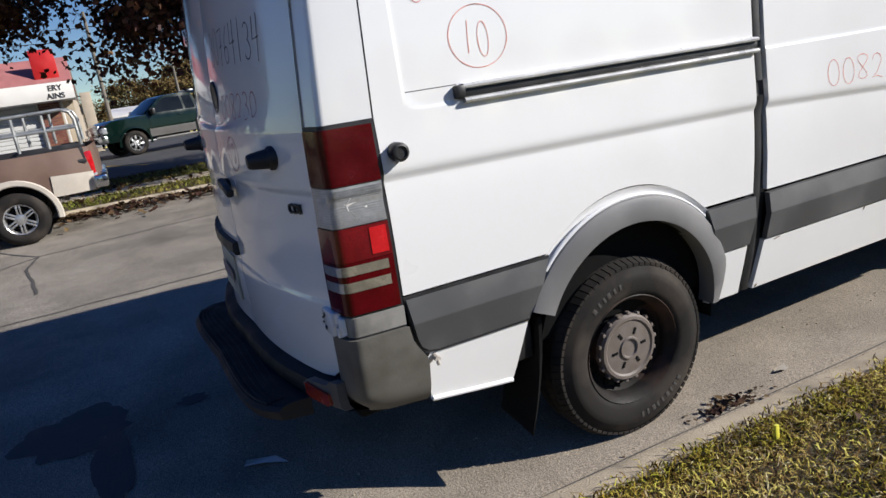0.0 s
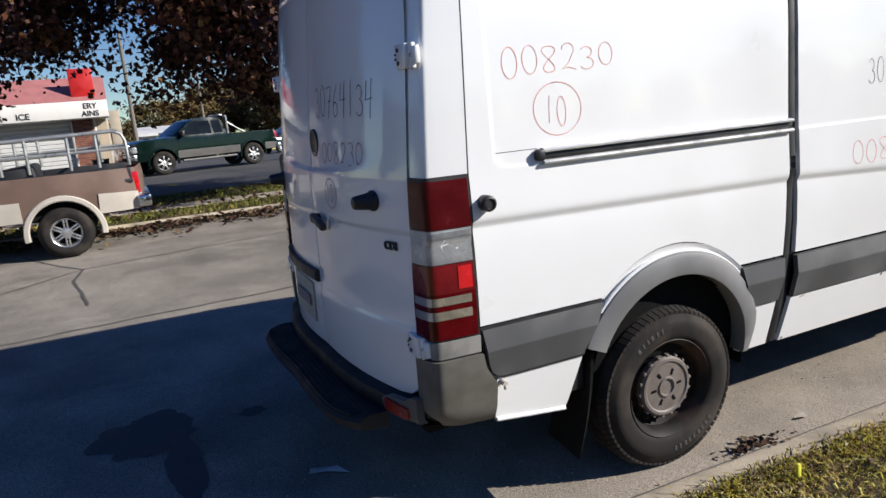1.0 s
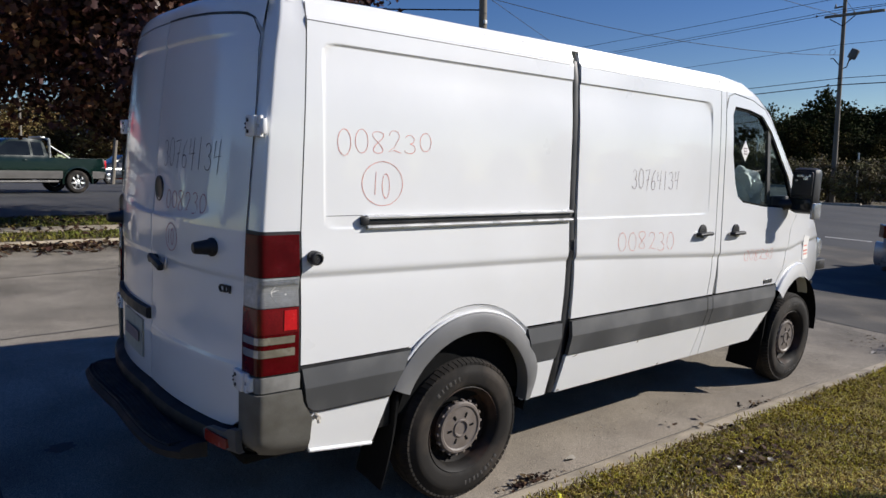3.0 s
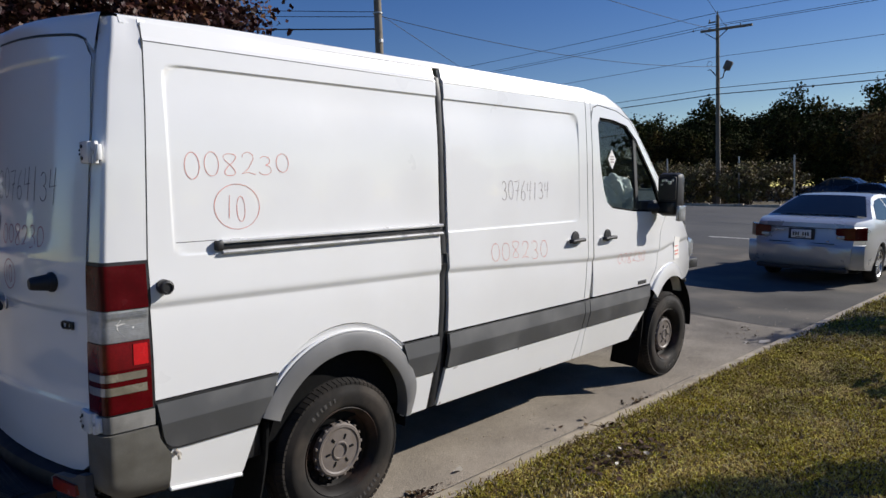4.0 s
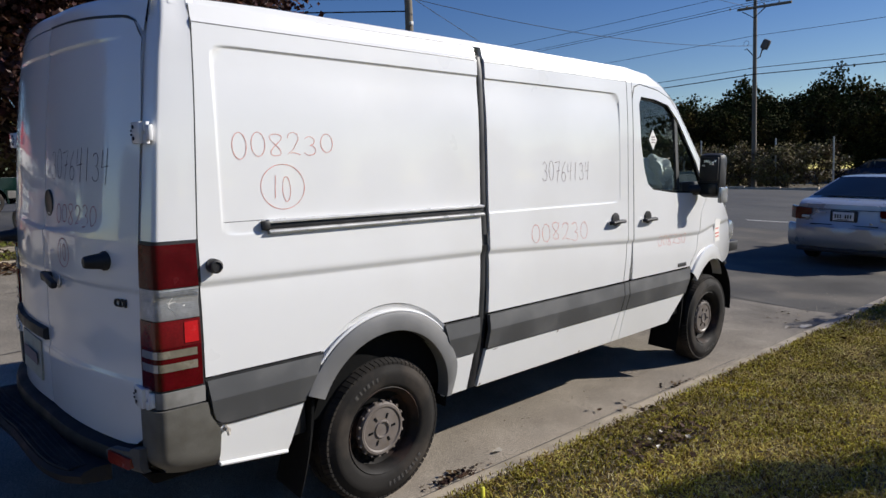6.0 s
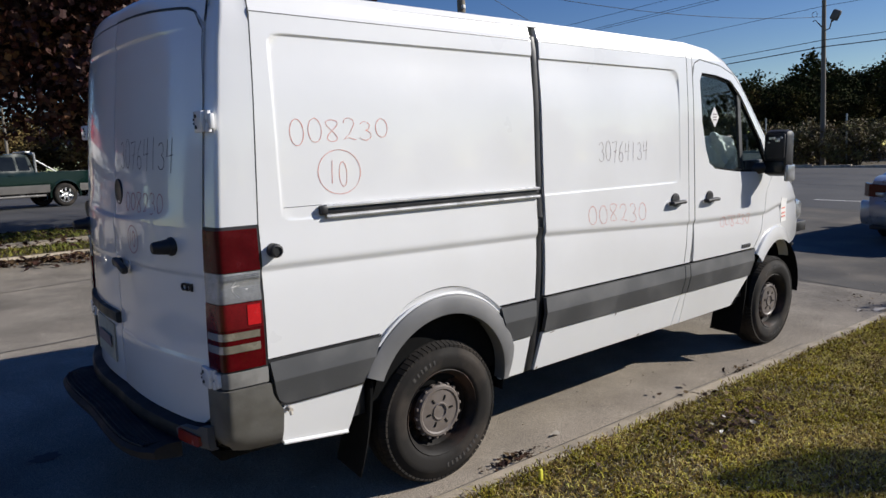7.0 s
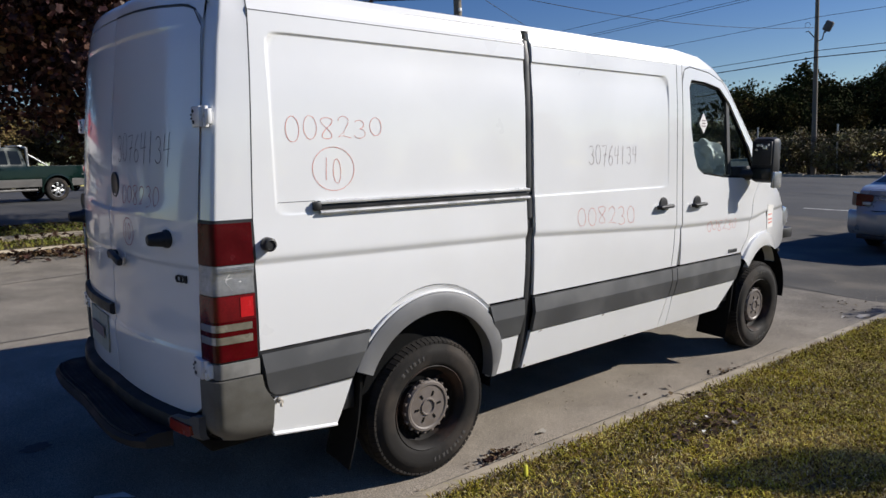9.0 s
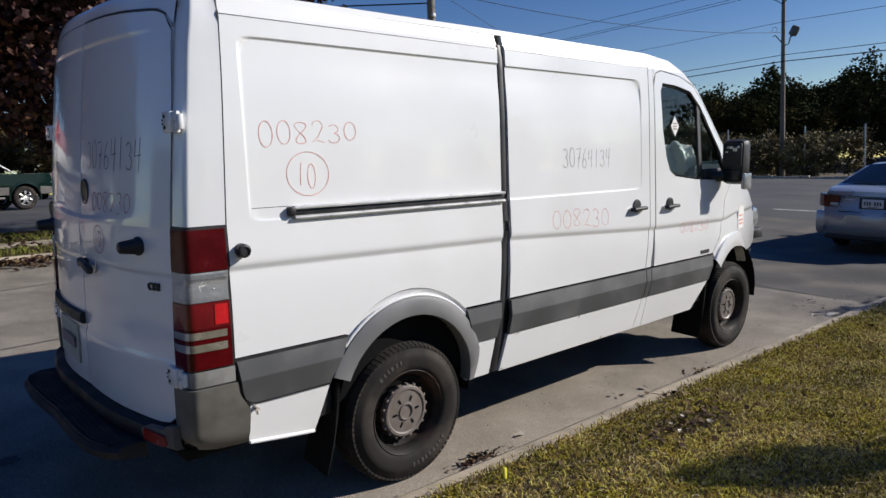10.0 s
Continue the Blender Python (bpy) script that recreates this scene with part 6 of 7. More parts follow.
part("pipe_rack", bm, GALV, brown, "galvanised pipe rack over the bed")
bm = bmesh.new()
box(bm, (-0.5, 0.1, 0.78), (0.4, 0.75, 1.32), 0.05, Matrix.Rotation(radians(-8), 4, "X"))
part("toolbox", bm, BLACK, brown)

gx = -26.7
green, gh, (yr, bed_f, cab_f, nose) = pickup("pickup_truck", "dark green pickup with chrome front bumper in the lot", pose(gx, 3.64, lot_z(gx, 4) + 0.043, -0.5, -1.5, 198),
                                             GREEN, TAUPE, CARGLASS, 1.30, 0.43, 0.26, 7, 2.15, 2.15, 1.42, 1.30, 1.93, 3.60, 1.15)
bm = bmesh.new()
for s in (0.85, -0.85):
    path_tube(bm, [(s, bed_f - 0.06, 1.26), (s, bed_f - 0.04, 1.96)], 0.045)
    path_tube(bm, [(s, bed_f - 0.04, 1.75), (s, bed_f - 0.75, 1.30)], 0.03)
path_tube(bm, [(0.85, bed_f - 0.04, 1.96), (-0.85, bed_f - 0.04, 1.96)], 0.045)
box(bm, (-0.45, bed_f - 0.12, 1.99), (0.45, bed_f + 0.06, 2.06), 0.02)
part("headache_rack", bm, GALV, green, "pale metal rack behind the cab")
for s in (1, -1):
    bm = bmesh.new()
    path_tube(bm, [(s * 0.98, 0.75, 0.45), (s * 0.98, 2.9, 0.45)], 0.045)
    part("side_step", bm, TAUPE, green)

# dark cars across the far street
no = [(-2.3, 0.30), (-2.38, 0.60), (-2.30, 0.92), (-1.75, 0.98), (-1.15, 1.32), (-0.5, 1.40), (0.2, 1.38), (0.95, 1.00), (1.9, 0.88), (2.3, 0.65), (2.3, 0.28)]
for x, y, rz, hgt, lb, pt in ((-7.0, 42.4, 84, 1.0, "black sedan parked across the far street", NAVY), (-2.6, 44.0, 78, 1.0, "dark blue sedan parked across the far street", NAVY), (-9.0, 45.6, 80, 1.22, "tall dark car behind the shrubs", NAVY)):
    oo = [(a, b * hgt) for a, b in no]
    cr, ch_ = vehicle("parked_car", lb, pose(x, y, land(x, y) - 0.06, 0, 0, rz), oo, ([0.2, 0.5, 0.95, 1.4], [0.84, 0.9, 0.86, 0.58]), [(-1.35, 0.32, 0.37), (1.4, 0.32, 0.37)], pt, 0.3)
    side_pane(cr, ch_, [(-1.35, 1.0 * hgt), (-1.05, 1.27 * hgt), (-0.15, 1.32 * hgt), (-0.15, 0.99 * hgt)])
    side_pane(cr, ch_, [(-0.08, 0.99 * hgt), (-0.08, 1.32 * hgt), (0.2, 1.30 * hgt), (0.72, 1.02 * hgt)])
    cross_pane(cr, ch_, (-1.72, 1.0 * hgt), (-1.18, 1.30 * hgt), 0.08, CARGLASS, "rear_window")
    for yy in (-1.35, 1.4):
        for s in (1, -1):
            add_wheel(cr, s * 0.80, yy, 0.32, 0.32, 0.2, 0.2, 5, s < 0, tread=False, seg=32)


# ---- shop across the street ----
BX = -27.0
shop = root("shop_building", "small brick shop with white roller door and sign band", "building")
gz = lot_z(BX, -4) + 0.02
bm = bmesh.new()
box(bm, (BX - 9, -16, gz - 0.3), (BX - 0.25, -1.75, gz + 3.1), 0.0)
part("back_wall", bm, TAN, shop)
shop.location.y, shop.location.z = 0.55, -0.42


def brick_wall(y0, y1, z0, z1, x, holder):
    """Courses of bricks on a mortar bed, facing +x."""
    bm = bmesh.new()
    box(bm, (x - 0.24, y0, z0), (x - 0.008, y1, z1))
    part("mortar_bed", bm, MORTAR, holder)
    bw, bh_, g = 0.20, 0.065, 0.012
    rows = int((z1 - z0) / (bh_ + g))
    bm = bmesh.new()
    for r in range(rows):
        y = y0 - (bw / 2 if r % 2 else 0)
        while y < y1 - 0.02:
            a, b = max(y, y0) + g / 2, min(y + bw, y1) - g / 2
            if b - a > 0.03:
                box(bm, (x - 0.06, a, z0 + r * (bh_ + g)), (x + 0.004 * random.random(), b, z0 + r * (bh_ + g) + bh_))
            y += bw
    tagged(part("brickwork", bm, mat_brick_island, holder, "weathered red bricks", angle=0), kind="stuff")


mat_brick_island = mat("red bricks", (0.25, 0.095, 0.065), 0.9, var=0.25, scale=8, fine=60, bump=0.4, per_island=0.35)
pier = tagged(new("brick_pier"), "red brick pier beside the roller door")
pier.parent = shop
brick_wall(-2.92, -2.22, gz - 0.2, gz + 2.75, BX, pier)
wall_l = tagged(new("brick_wall"), "red brick shop wall")
wall_l.parent = shop
brick_wall(-9.5, -5.95, gz - 0.2, gz + 2.75, BX, wall_l)
low_wall = tagged(new("brick_sill"), "low brick sill under the roller door")
low_wall.parent = shop
brick_wall(-5.85, -3.02, gz - 0.2, gz + 0.42, BX - 0.02, low_wall)
roller = tagged(new("roller_door"), "closed white slatted roller door")
roller.parent = shop
for k in range(15):
    z = gz + 0.5 + 0.155 * k
    bm = bmesh.new()
    rows = [[bm.verts.new((BX - 0.10 + o, y, z + dz)) for o, dz in ((-0.02, 0.0), (0.016, 0.02), (0.016, 0.13), (-0.02, 0.152))] for y in (-5.88, -4.4, -3.0)]
    for a, b in zip(rows, rows[1:]):
        for i in range(3):
            bm.faces.new((a[i], b[i], b[i + 1], a[i + 1]))
    bmesh.ops.recalc_face_normals(bm, faces=bm.faces[:])
    part("slat", bm, DOORWHITE, roller)
for y in (-5.95, -2.98, -2.18):
    bm = bmesh.new()
    box(bm, (BX - 0.12, y, gz - 0.2), (BX + 0.03, y + 0.07, gz + 2.78), 0.008)
    part("door_post", bm, SIGNWHITE, shop)
bm = bmesh.new()
box(bm, (BX - 0.25, -16, gz + 2.72), (BX + 0.62, -1.62, gz + 2.80), 0.01)
part("soffit", bm, DOORWHITE, shop)
bm = bmesh.new()
box(bm, (BX + 0.55, -16, gz + 2.74), (BX + 0.66, -1.60, gz + 3.36), 0.012)
sign = part("sign_band", bm, SIGNWHITE, shop, "white sign band with black lettering")
bm = bmesh.new()
rows = [[bm.verts.new((x, y, z)) for x, z in ((BX + 0.60, gz + 3.37), (BX + 0.45, gz + 3.45), (BX - 0.75, gz + 4.35), (BX - 0.9, gz + 4.35), (BX - 0.9, gz + 3.0))] for y in [-16 + 0.45 * k for k in range(33)]]
for a, b in zip(rows, rows[1:]):
    for i in range(4):
        bm.faces.new((a[i], a[i + 1], b[i + 1], b[i]))
bm.faces.new(rows[-1])
bmesh.ops.recalc_face_normals(bm, faces=bm.faces[:])
part("roof", bm, ROOFRED, shop, "faded pink red sloping roof")
bm = bmesh.new()
box(bm, (BX + 0.25, -2.75, gz + 3.45), (BX + 0.33, -1.95, gz + 4.55), 0.02)
part("roof_sign", bm, SIGNRED, shop, "red sign board on the roof edge")


def lettering(text, size, m, material, parent, label=""):
    cu = bpy.data.curves.new("letters", "FONT")
    cu.body, cu.size, cu.extrude, cu.offset = text, size, 0.006, size * 0.015
    ob = bpy.data.objects.new("letters", cu)
    scene.collection.objects.link(ob)
    dg = bpy.context.evaluated_depsgraph_get()
    me = bpy.data.meshes.new_from_object(ob.evaluated_get(dg))
    bpy.data.objects.remove(ob)
    bpy.data.curves.remove(cu)
    me.name = "lettering"
    me.materials.clear()
    me.materials.append(material)
    o = new("lettering", me)
    o.parent = parent
    o.matrix_basis = m
    return tagged(o, label)


lettering("CDI", 0.046, Matrix.Translation((-0.285, rear_y(-0.285, 1.2) - 0.003, 1.195)) @ Matrix.Rotation(radians(16), 4, "Z") @ Matrix(((1, 0, 0, 0), (0, 0, -1, 0), (0, 1, 0, 0), (0, 0, 0, 1))), BLACK, van, "small black model letters")
FACE = Matrix(((0, 0, 1, 0), (1, 0, 0, 0), (0, 1, 0, 0), (0, 0, 0, 1)))
for txt, y, z, sz in (("R & SODA", -6.35, 2.80, 0.30), ("ICE", -4.60, 2.82, 0.30), ("ERY", -2.42, 3.08, 0.27), ("AINS", -2.50, 2.80, 0.27)):
    lettering(txt, sz, Matrix.Translation((BX + 0.668, y, gz + z)) @ FACE, BLACK, shop, "black sign lettering")

# things further off behind the shop
annex = root("annex_building", "plain tan stucco building behind the shop", "building", pose(0, 0.9, 0))
bm = bmesh.new()
az = lot_z(-45, -4)
box(bm, (-52, -14, az - 0.3), (-45, -2.35, az + 2.75), 0.02)
part("wall", bm, TAN, annex)
bm = bmesh.new()
box(bm, (-44.9, -2.1, az - 0.3), (-44.5, -1.5, az + 3.6), 0.02)
part("pilaster", bm, TAN, annex)
bm = bmesh.new()
box(bm, (-44.98, -4.3, az + 1.9), (-44.9, -3.2, az + 2.3), 0.02)
part("wall_sign", bm, SIGNRED, annex, "small red wall sign")
bm = bmesh.new()
box(bm, (-52.3, -14, az + 2.7), (-44.8, -2.2, az + 2.95), 0.02)
part("roof_edge", bm, BLACK, annex)

bin_ = root("waste_bin", "dark waste bin beside the shop", "bin", pose(-25.8, -1.6, lot_z(-25.8, -1.6) + 0.043))
bm = bmesh.new()
lathe(bm, [(0.24, 0.0), (0.29, 0.75), (0.31, 0.78), (0.27, 0.78), (0.23, 0.05), (0.001, 0.05)], 24)
bmesh.ops.recalc_face_normals(bm, faces=bm.faces[:])
part("tub", bm, BLACK, bin_)

hall = root("white_hall", "long low white building with dark windows, far off", "building")
hz = land(-60, 0) + 0.1
bm = bmesh.new()
box(bm, (-70, 0.6, hz - 0.4), (-60, 5.6, hz + 2.2), 0.02)
rows = [[bm.verts.new((x, y, z)) for x, z in ((-59.6, hz + 2.2), (-59.6, hz + 2.4), (-65, hz + 3.2), (-70.4, hz + 2.4))] for y in (0.4, 5.8)]
for i in range(3):
    bm.faces.new((rows[0][i], rows[0][i + 1], rows[1][i + 1], rows[1][i]))
part("wall", bm, SIGNWHITE, hall)
for k in range(4):
    bm = bmesh.new()
    box(bm, (-59.98, 1.0 + 0.75 * k, hz + 1.2), (-59.93, 1.5 + 0.75 * k, hz + 2.0), 0.01)
    part("window", bm, CARGLASS, hall)

# more vehicles far back in the lot, seen over the green pickup
for x, y, rz, lb, pt, hgt in ((-44, 9.6, 200, "dark blue van far back in the lot", NAVY, 1.3), (-47, 12.2, 170, "red car far back in the lot", SIGNRED, 1.0), (-41, -0.6, 185, "pale grey car far back in the lot", SILVER, 1.0), (-50, 14.5, 180, "black car far back in the lot", NAVY, 1.0)):
    oo = [(a, b * hgt) for a, b in no]
    cr, ch_ = vehicle("parked_car", lb, pose(x, y, lot_z(x, y) + 0.043, 0, 0, rz), oo, ([0.2, 0.5, 0.95, 1.4], [0.84, 0.9, 0.86, 0.58]), [(-1.35, 0.32, 0.37), (1.4, 0.32, 0.37)], pt, 0.3)
    side_pane(cr, ch_, [(-1.35, 1.0 * hgt), (-1.05, 1.27 * hgt), (-0.15, 1.32 * hgt), (-0.15, 0.99 * hgt)])
    side_pane(cr, ch_, [(-0.08, 0.99 * hgt), (-0.08, 1.32 * hgt), (0.2, 1.30 * hgt), (0.72, 1.02 * hgt)])
    for yy in (-1.35, 1.4):
        for s in (1, -1):
            add_wheel(cr, s * 0.80, yy, 0.32, 0.32, 0.2, 0.2, 5, s < 0, tread=False, seg=24)
sg = root("road_sign", "small white sign board on a post", "sign", pose(-40, 10.6, lot_z(-40, 10.6)))
bm = bmesh.new()
tube(bm, (0, 0, 0), (0, 0, 2.6), 0.04)
part("post", bm, GALV, sg)
bm = bmesh.new()
box(bm, (0.03, -0.35, 1.9), (0.07, 0.35, 2.7), 0.02)
part("board", bm, SIGNWHITE, sg)


# ---- poles and wires ----
def pole_thing(x, y, z0, h, label, r=0.16):
    ob = root("utility_pole", label, "utility pole", pose(x, y, z0), "utility poles")
    bm = bmesh.new()
    n = 14
    lathe(bm, [(0.001, -0.4)] + [(r * (1 - 0.35 * k / n), -0.4 + (h + 0.4) * k / n) for k in range(n + 1)] + [(0.001, h + 0.03)], 14)
    bmesh.ops.recalc_face_normals(bm, faces=bm.faces[:])
    part("post", bm, POLEWOOD, ob)
    return ob


PA = (-15.55, 44.0)
za = land(PA[0], 44)
pa = pole_thing(*PA, za, 12.2, "weathered wooden utility pole with crossarm and lamp")
bm = bmesh.new()
box(bm, (-1.65, -0.20, 11.15), (1.65, -0.06, 11.30), 0.01, Matrix.Rotation(radians(3), 4, "Y"))
part("crossarm", bm, POLEWOOD, pa)
bm = bmesh.new()
path_tube(bm, [(-0.75, -0.13, 11.12), (0, -0.16, 10.6), (0.75, -0.13, 11.18)], 0.03, 6)
part("arm_brace", bm, WIRE, pa)
for x in (-1.55, -0.5, 0.6, 1.5):
    bm = bmesh.new()
    lathe(bm, [(0.02, 0), (0.05, 0.04), (0.03, 0.08), (0.05, 0.11), (0.02, 0.16), (0.001, 0.16)], 10, Matrix.Translation((x, -0.13, 11.28 - x * 0.05)))
    bmesh.ops.recalc_face_normals(bm, faces=bm.faces[:])
    part("insulator", bm, TAUPE, pa)
bm = bmesh.new()
tube(bm, (0, 0, 12.15), (0, 0, 12.45), 0.03)
box(bm, (-0.55, -0.14, 11.72), (-0.10, -0.04, 11.80), 0.01)
tube(bm, (-0.48, -0.09, 11.80), (-0.48, -0.09, 11.98), 0.05, 0.03)
part("top_bracket", bm, TAUPE, pa, "small bracket with an insulator")
bm = bmesh.new()
path_tube(bm, [(0.08, -0.1, 8.05), (0.45, -0.3, 8.1), (0.62, -0.45, 8.5)], 0.035, 8)
part("lamp_bracket", bm, TAUPE, pa)
bm = bmesh.new()
box(bm, (-0.24, -0.14, -0.30), (0.24, 0.14, 0.30), 0.09, Matrix.Translation((0.86, -0.5, 8.78)) @ Matrix.Rotation(radians(28), 4, "Y"))
tube(bm, (0.62, -0.45, 8.45), (0.74, -0.48, 8.58), 0.06, 0.08)
part("flood_lamp", bm, TAUPE, pa, "grey floodlight on a bracket")
bm = bmesh.new()
path_tube(bm, [(-0.08, -0.1, 8.3), (-0.4, -0.2, 8.75), (-0.55, -0.22, 8.7)], 0.03, 8)
lathe(bm, [(0.16 + 0.012 * math.cos(a), 0.012 * math.sin(a)) for a in [k * math.tau / 6 for k in range(6)]], 20, pose(-0.45, -0.2, 9.1, 90), closed=True)
bmesh.ops.recalc_face_normals(bm, faces=bm.faces[:])
part("cable_loop", bm, WIRE, pa)

PB = (-19.05, 18.0)
pb = pole_thing(*PB, land(PB[0], 18), 12.8, "thick wooden utility pole at the street corner", 0.21)
bm = bmesh.new()
lathe(bm, [(0.19, 0), (0.205, 0.01), (0.205, 0.06), (0.19, 0.07)], 16, Matrix.Translation((0, 0, 8.55)))
bmesh.ops.recalc_face_normals(bm, faces=bm.faces[:])
part("pole_band", bm, GALV, pb)
bm = bmesh.new()
box(bm, (0.14, -0.12, 7.35), (0.26, 0.02, 7.50), 0.02)
part("junction_box", bm, SIGNWHITE, pb)


def wire(a, b, sag, r=0.012, label="thin black overhead wire", n=18):
    a, b = Vector(a), Vector(b)
    bm = bmesh.new()
    path_tube(bm, [a.lerp(b, k / n) - Vector((0, 0, sag * 4 * (k / n) * (1 - k / n))) for k in range(n + 1)], r, 5)
    return thing("overhead_wire", bm, WIRE, label, "overhead wire", "overhead wires")


Ax, Ay = PA
PC, PD = (-78.0, 41.5), (34.0, 41.5)
for dx, h, sag, r in ((0.0, 12.3, 0.5, 0.016), (-0.9, 11.6, 0.6, 0.016), (0.9, 11.45, 0.6, 0.016), (0, 9.5, 0.5, 0.014), (0, 7.5, 0.5, 0.02), (0.1, 7.1, 0.55, 0.03)):
    wire((Ax + dx * 0.6, Ay - 0.15, za + h), (PC[0] + dx, PC[1], 1.5 + h), sag, r)
    wire((Ax + dx * 0.6, Ay - 0.15, za + h), (PD[0] + dx, PD[1], 0.2 + h), sag, r)
wire((Ax, Ay, za + 8.9), (PB[0], PB[1], land(PB[0], 18) + 8.5), 0.6, 0.014)
wire((Ax, Ay, za + 11.2), (-16.0, 4.0, 12.0), 0.5, 0.014)
wire((Ax + 0.5, Ay, za + 11.4), (-6.0, 6.0, 15.0), 0.5, 0.014)
Bx, By, zb = PB[0], PB[1], land(PB[0], 18)
for h, sag, r in ((10.6, 0.2, 0.016), (8.65, 0.2, 0.014), (8.45, 0.25, 0.014)):
    wire((Bx, By, zb + h), (-36.0, -6.0, 1.2 + h * 1.02), sag, r)
wire((Bx, By, zb + 10.6), (12.0, 22.0, 10.9), 0.3, 0.014)
wire((Bx, By, zb + 8.6), (-40.0, 70.0, 7.0), 0.4, 0.012)
wire((Bx, By, zb + 7.95), (-36.0, -6.0, 9.2), 0.25, 0.03, "thick black cable with a splice case")
bm = bmesh.new()
tube(bm, (-24.0, 11.6, zb + 7.98), (-22.7, 13.5, zb + 7.95), 0.11, 0.11, 12)
tube(bm, (-22.7, 13.5, zb + 7.95), (-22.5, 13.8, zb + 7.95), 0.11, 0.03, 12)
tube(bm, (-24.2, 11.3, zb + 7.98), (-24.0, 11.6, zb + 7.98), 0.03, 0.11, 12)
thing("splice_case", bm, BLACK, "black cable splice case hanging on a cable", "splice case")

for x, y, h, tl in ((-45.0, 0.15, 8.2, 0), (-58, -1.6, 6.5, 0), (-60, 6.0, 7.0, 0), (-42, 8.6, 5.2, 6)):
    p_ = root("lamp_post" if tl == 0 else "leaning_post", "slim grey pole beyond the parking lot", "pole", pose(x, y, lot_z(x, y), 0, 0, 0) @ pose(0, 0, 0, -tl, 0, 0))
    bm = bmesh.new()
    tube(bm, (0, 0, -0.2), (0, 0, h), 0.14, 0.09, 10)
    part("post", bm, POLEWOOD, p_)
    if tl == 0 and x < -50:
        bm = bmesh.new()
        path_tube(bm, [(0, 0, h - 0.1), (0.1, -0.6, h + 0.2), (0.1, -1.3, h + 0.2)], 0.05, 6)
        box(bm, (0.0, -1.7, h + 0.12), (0.25, -1.1, h + 0.26), 0.03)
        part("lamp_arm", bm, GALV, p_)
wire((-45, 0.15, 8.6), (-30, -30, 8.5), 0.4, 0.02), wire((-45, 0.15, 7.9), (-30, -30, 7.9), 0.4, 0.02), wire((-45, 0.15, 7.5), (-70, 40, 7.0), 0.4, 0.02)


# ---- leaves, trees, shrubs ----
def leaf_cloud(pts, size, seed, flat=0.0, lobed=True, spread=0.4):
    """Many single leaves, each a small folded shape, at the given points."""
    g = np.random.default_rng(seed)
    n = len(pts)
    if lobed:
        ang = np.array([-90, -30, 10, 50, 90, 130, 170, 210]) * np.pi / 180
        rad = np.array([0.35, 0.75, 0.42, 0.95, 1.05, 0.95, 0.42, 0.75]) * 0.5
    else:
        ang = np.array([-90, 0, 90, 180]) * np.pi / 180
        rad = np.array([0.5, 0.28, 0.5, 0.28])
    base = np.stack([rad * np.cos(ang), rad * np.sin(ang), 0.12 * np.abs(np.cos(ang)) * rad], 1)
    a = g.normal(size=(n, 3))
    a[:, 2] += flat * 3
    a /= np.linalg.norm(a, axis=1, keepdims=True)
    b = np.cross(a, g.normal(size=(n, 3)))
    b /= np.linalg.norm(b, axis=1, keepdims=True)
    c = np.cross(a, b)
    s = size * g.uniform(1 - spread, 1 + spread, (n, 1, 1))
    v = (base[None, :, 0:1] * b[:, None, :] + base[None, :, 1:2] * c[:, None, :] + base[None, :, 2:3] * a[:, None, :]) * s + np.asarray(pts)[:, None, :]
    k = len(ang)
    faces = np.arange(n * k).reshape(n, k)
    me = bpy.data.meshes.new("leaves")
    me.from_pydata(v.reshape(-1, 3).tolist(), [], faces.tolist())
    return me


def crown_points(n, centre, radii, clumps, seed, clump_r=0.6, hollow=0.35, low=0.0):
    """Leaf places gathered in clumps inside an uneven crown."""
    g = np.random.default_rng(seed)
    d = g.normal(size=(clumps, 3))
    d /= np.linalg.norm(d, axis=1, keepdims=True)
    r = (hollow + (1 - hollow) * g.random((clumps, 1)) ** 0.6) * (0.85 + 0.3 * g.random((clumps, 1)))
    cc = np.asarray(centre) + d * r * np.asarray(radii)
    if low:
        cc = cc[cc[:, 2] > low]
    idx = g.integers(0, len(cc), n)
    w = clump_r * (0.6 + 0.8 * g.random((len(cc), 1)))
    return cc[idx] + g.normal(size=(n, 3)) * w[idx] * np.array([0.5, 0.5, 0.38]), cc


def limb(bm, a, b, r0, r1, seed, n=7, wob=0.12):
    g = random.Random(seed)
    a, b = Vector(a), Vector(b)
    last, lr = a, r0
    L = (b - a).length
    for k in range(1, n + 1):
        t = k / n
        p = a.lerp(b, t) + Vector((g.uniform(-1, 1), g.uniform(-1, 1), g.uniform(-0.5, 0.5))) * wob * L * 0.12 * (1 if k < n else 0.4)
        r = r0 + (r1 - r0) * t
        tube(bm, last, p, lr, r, 8, cap=False)
        last, lr = p, r


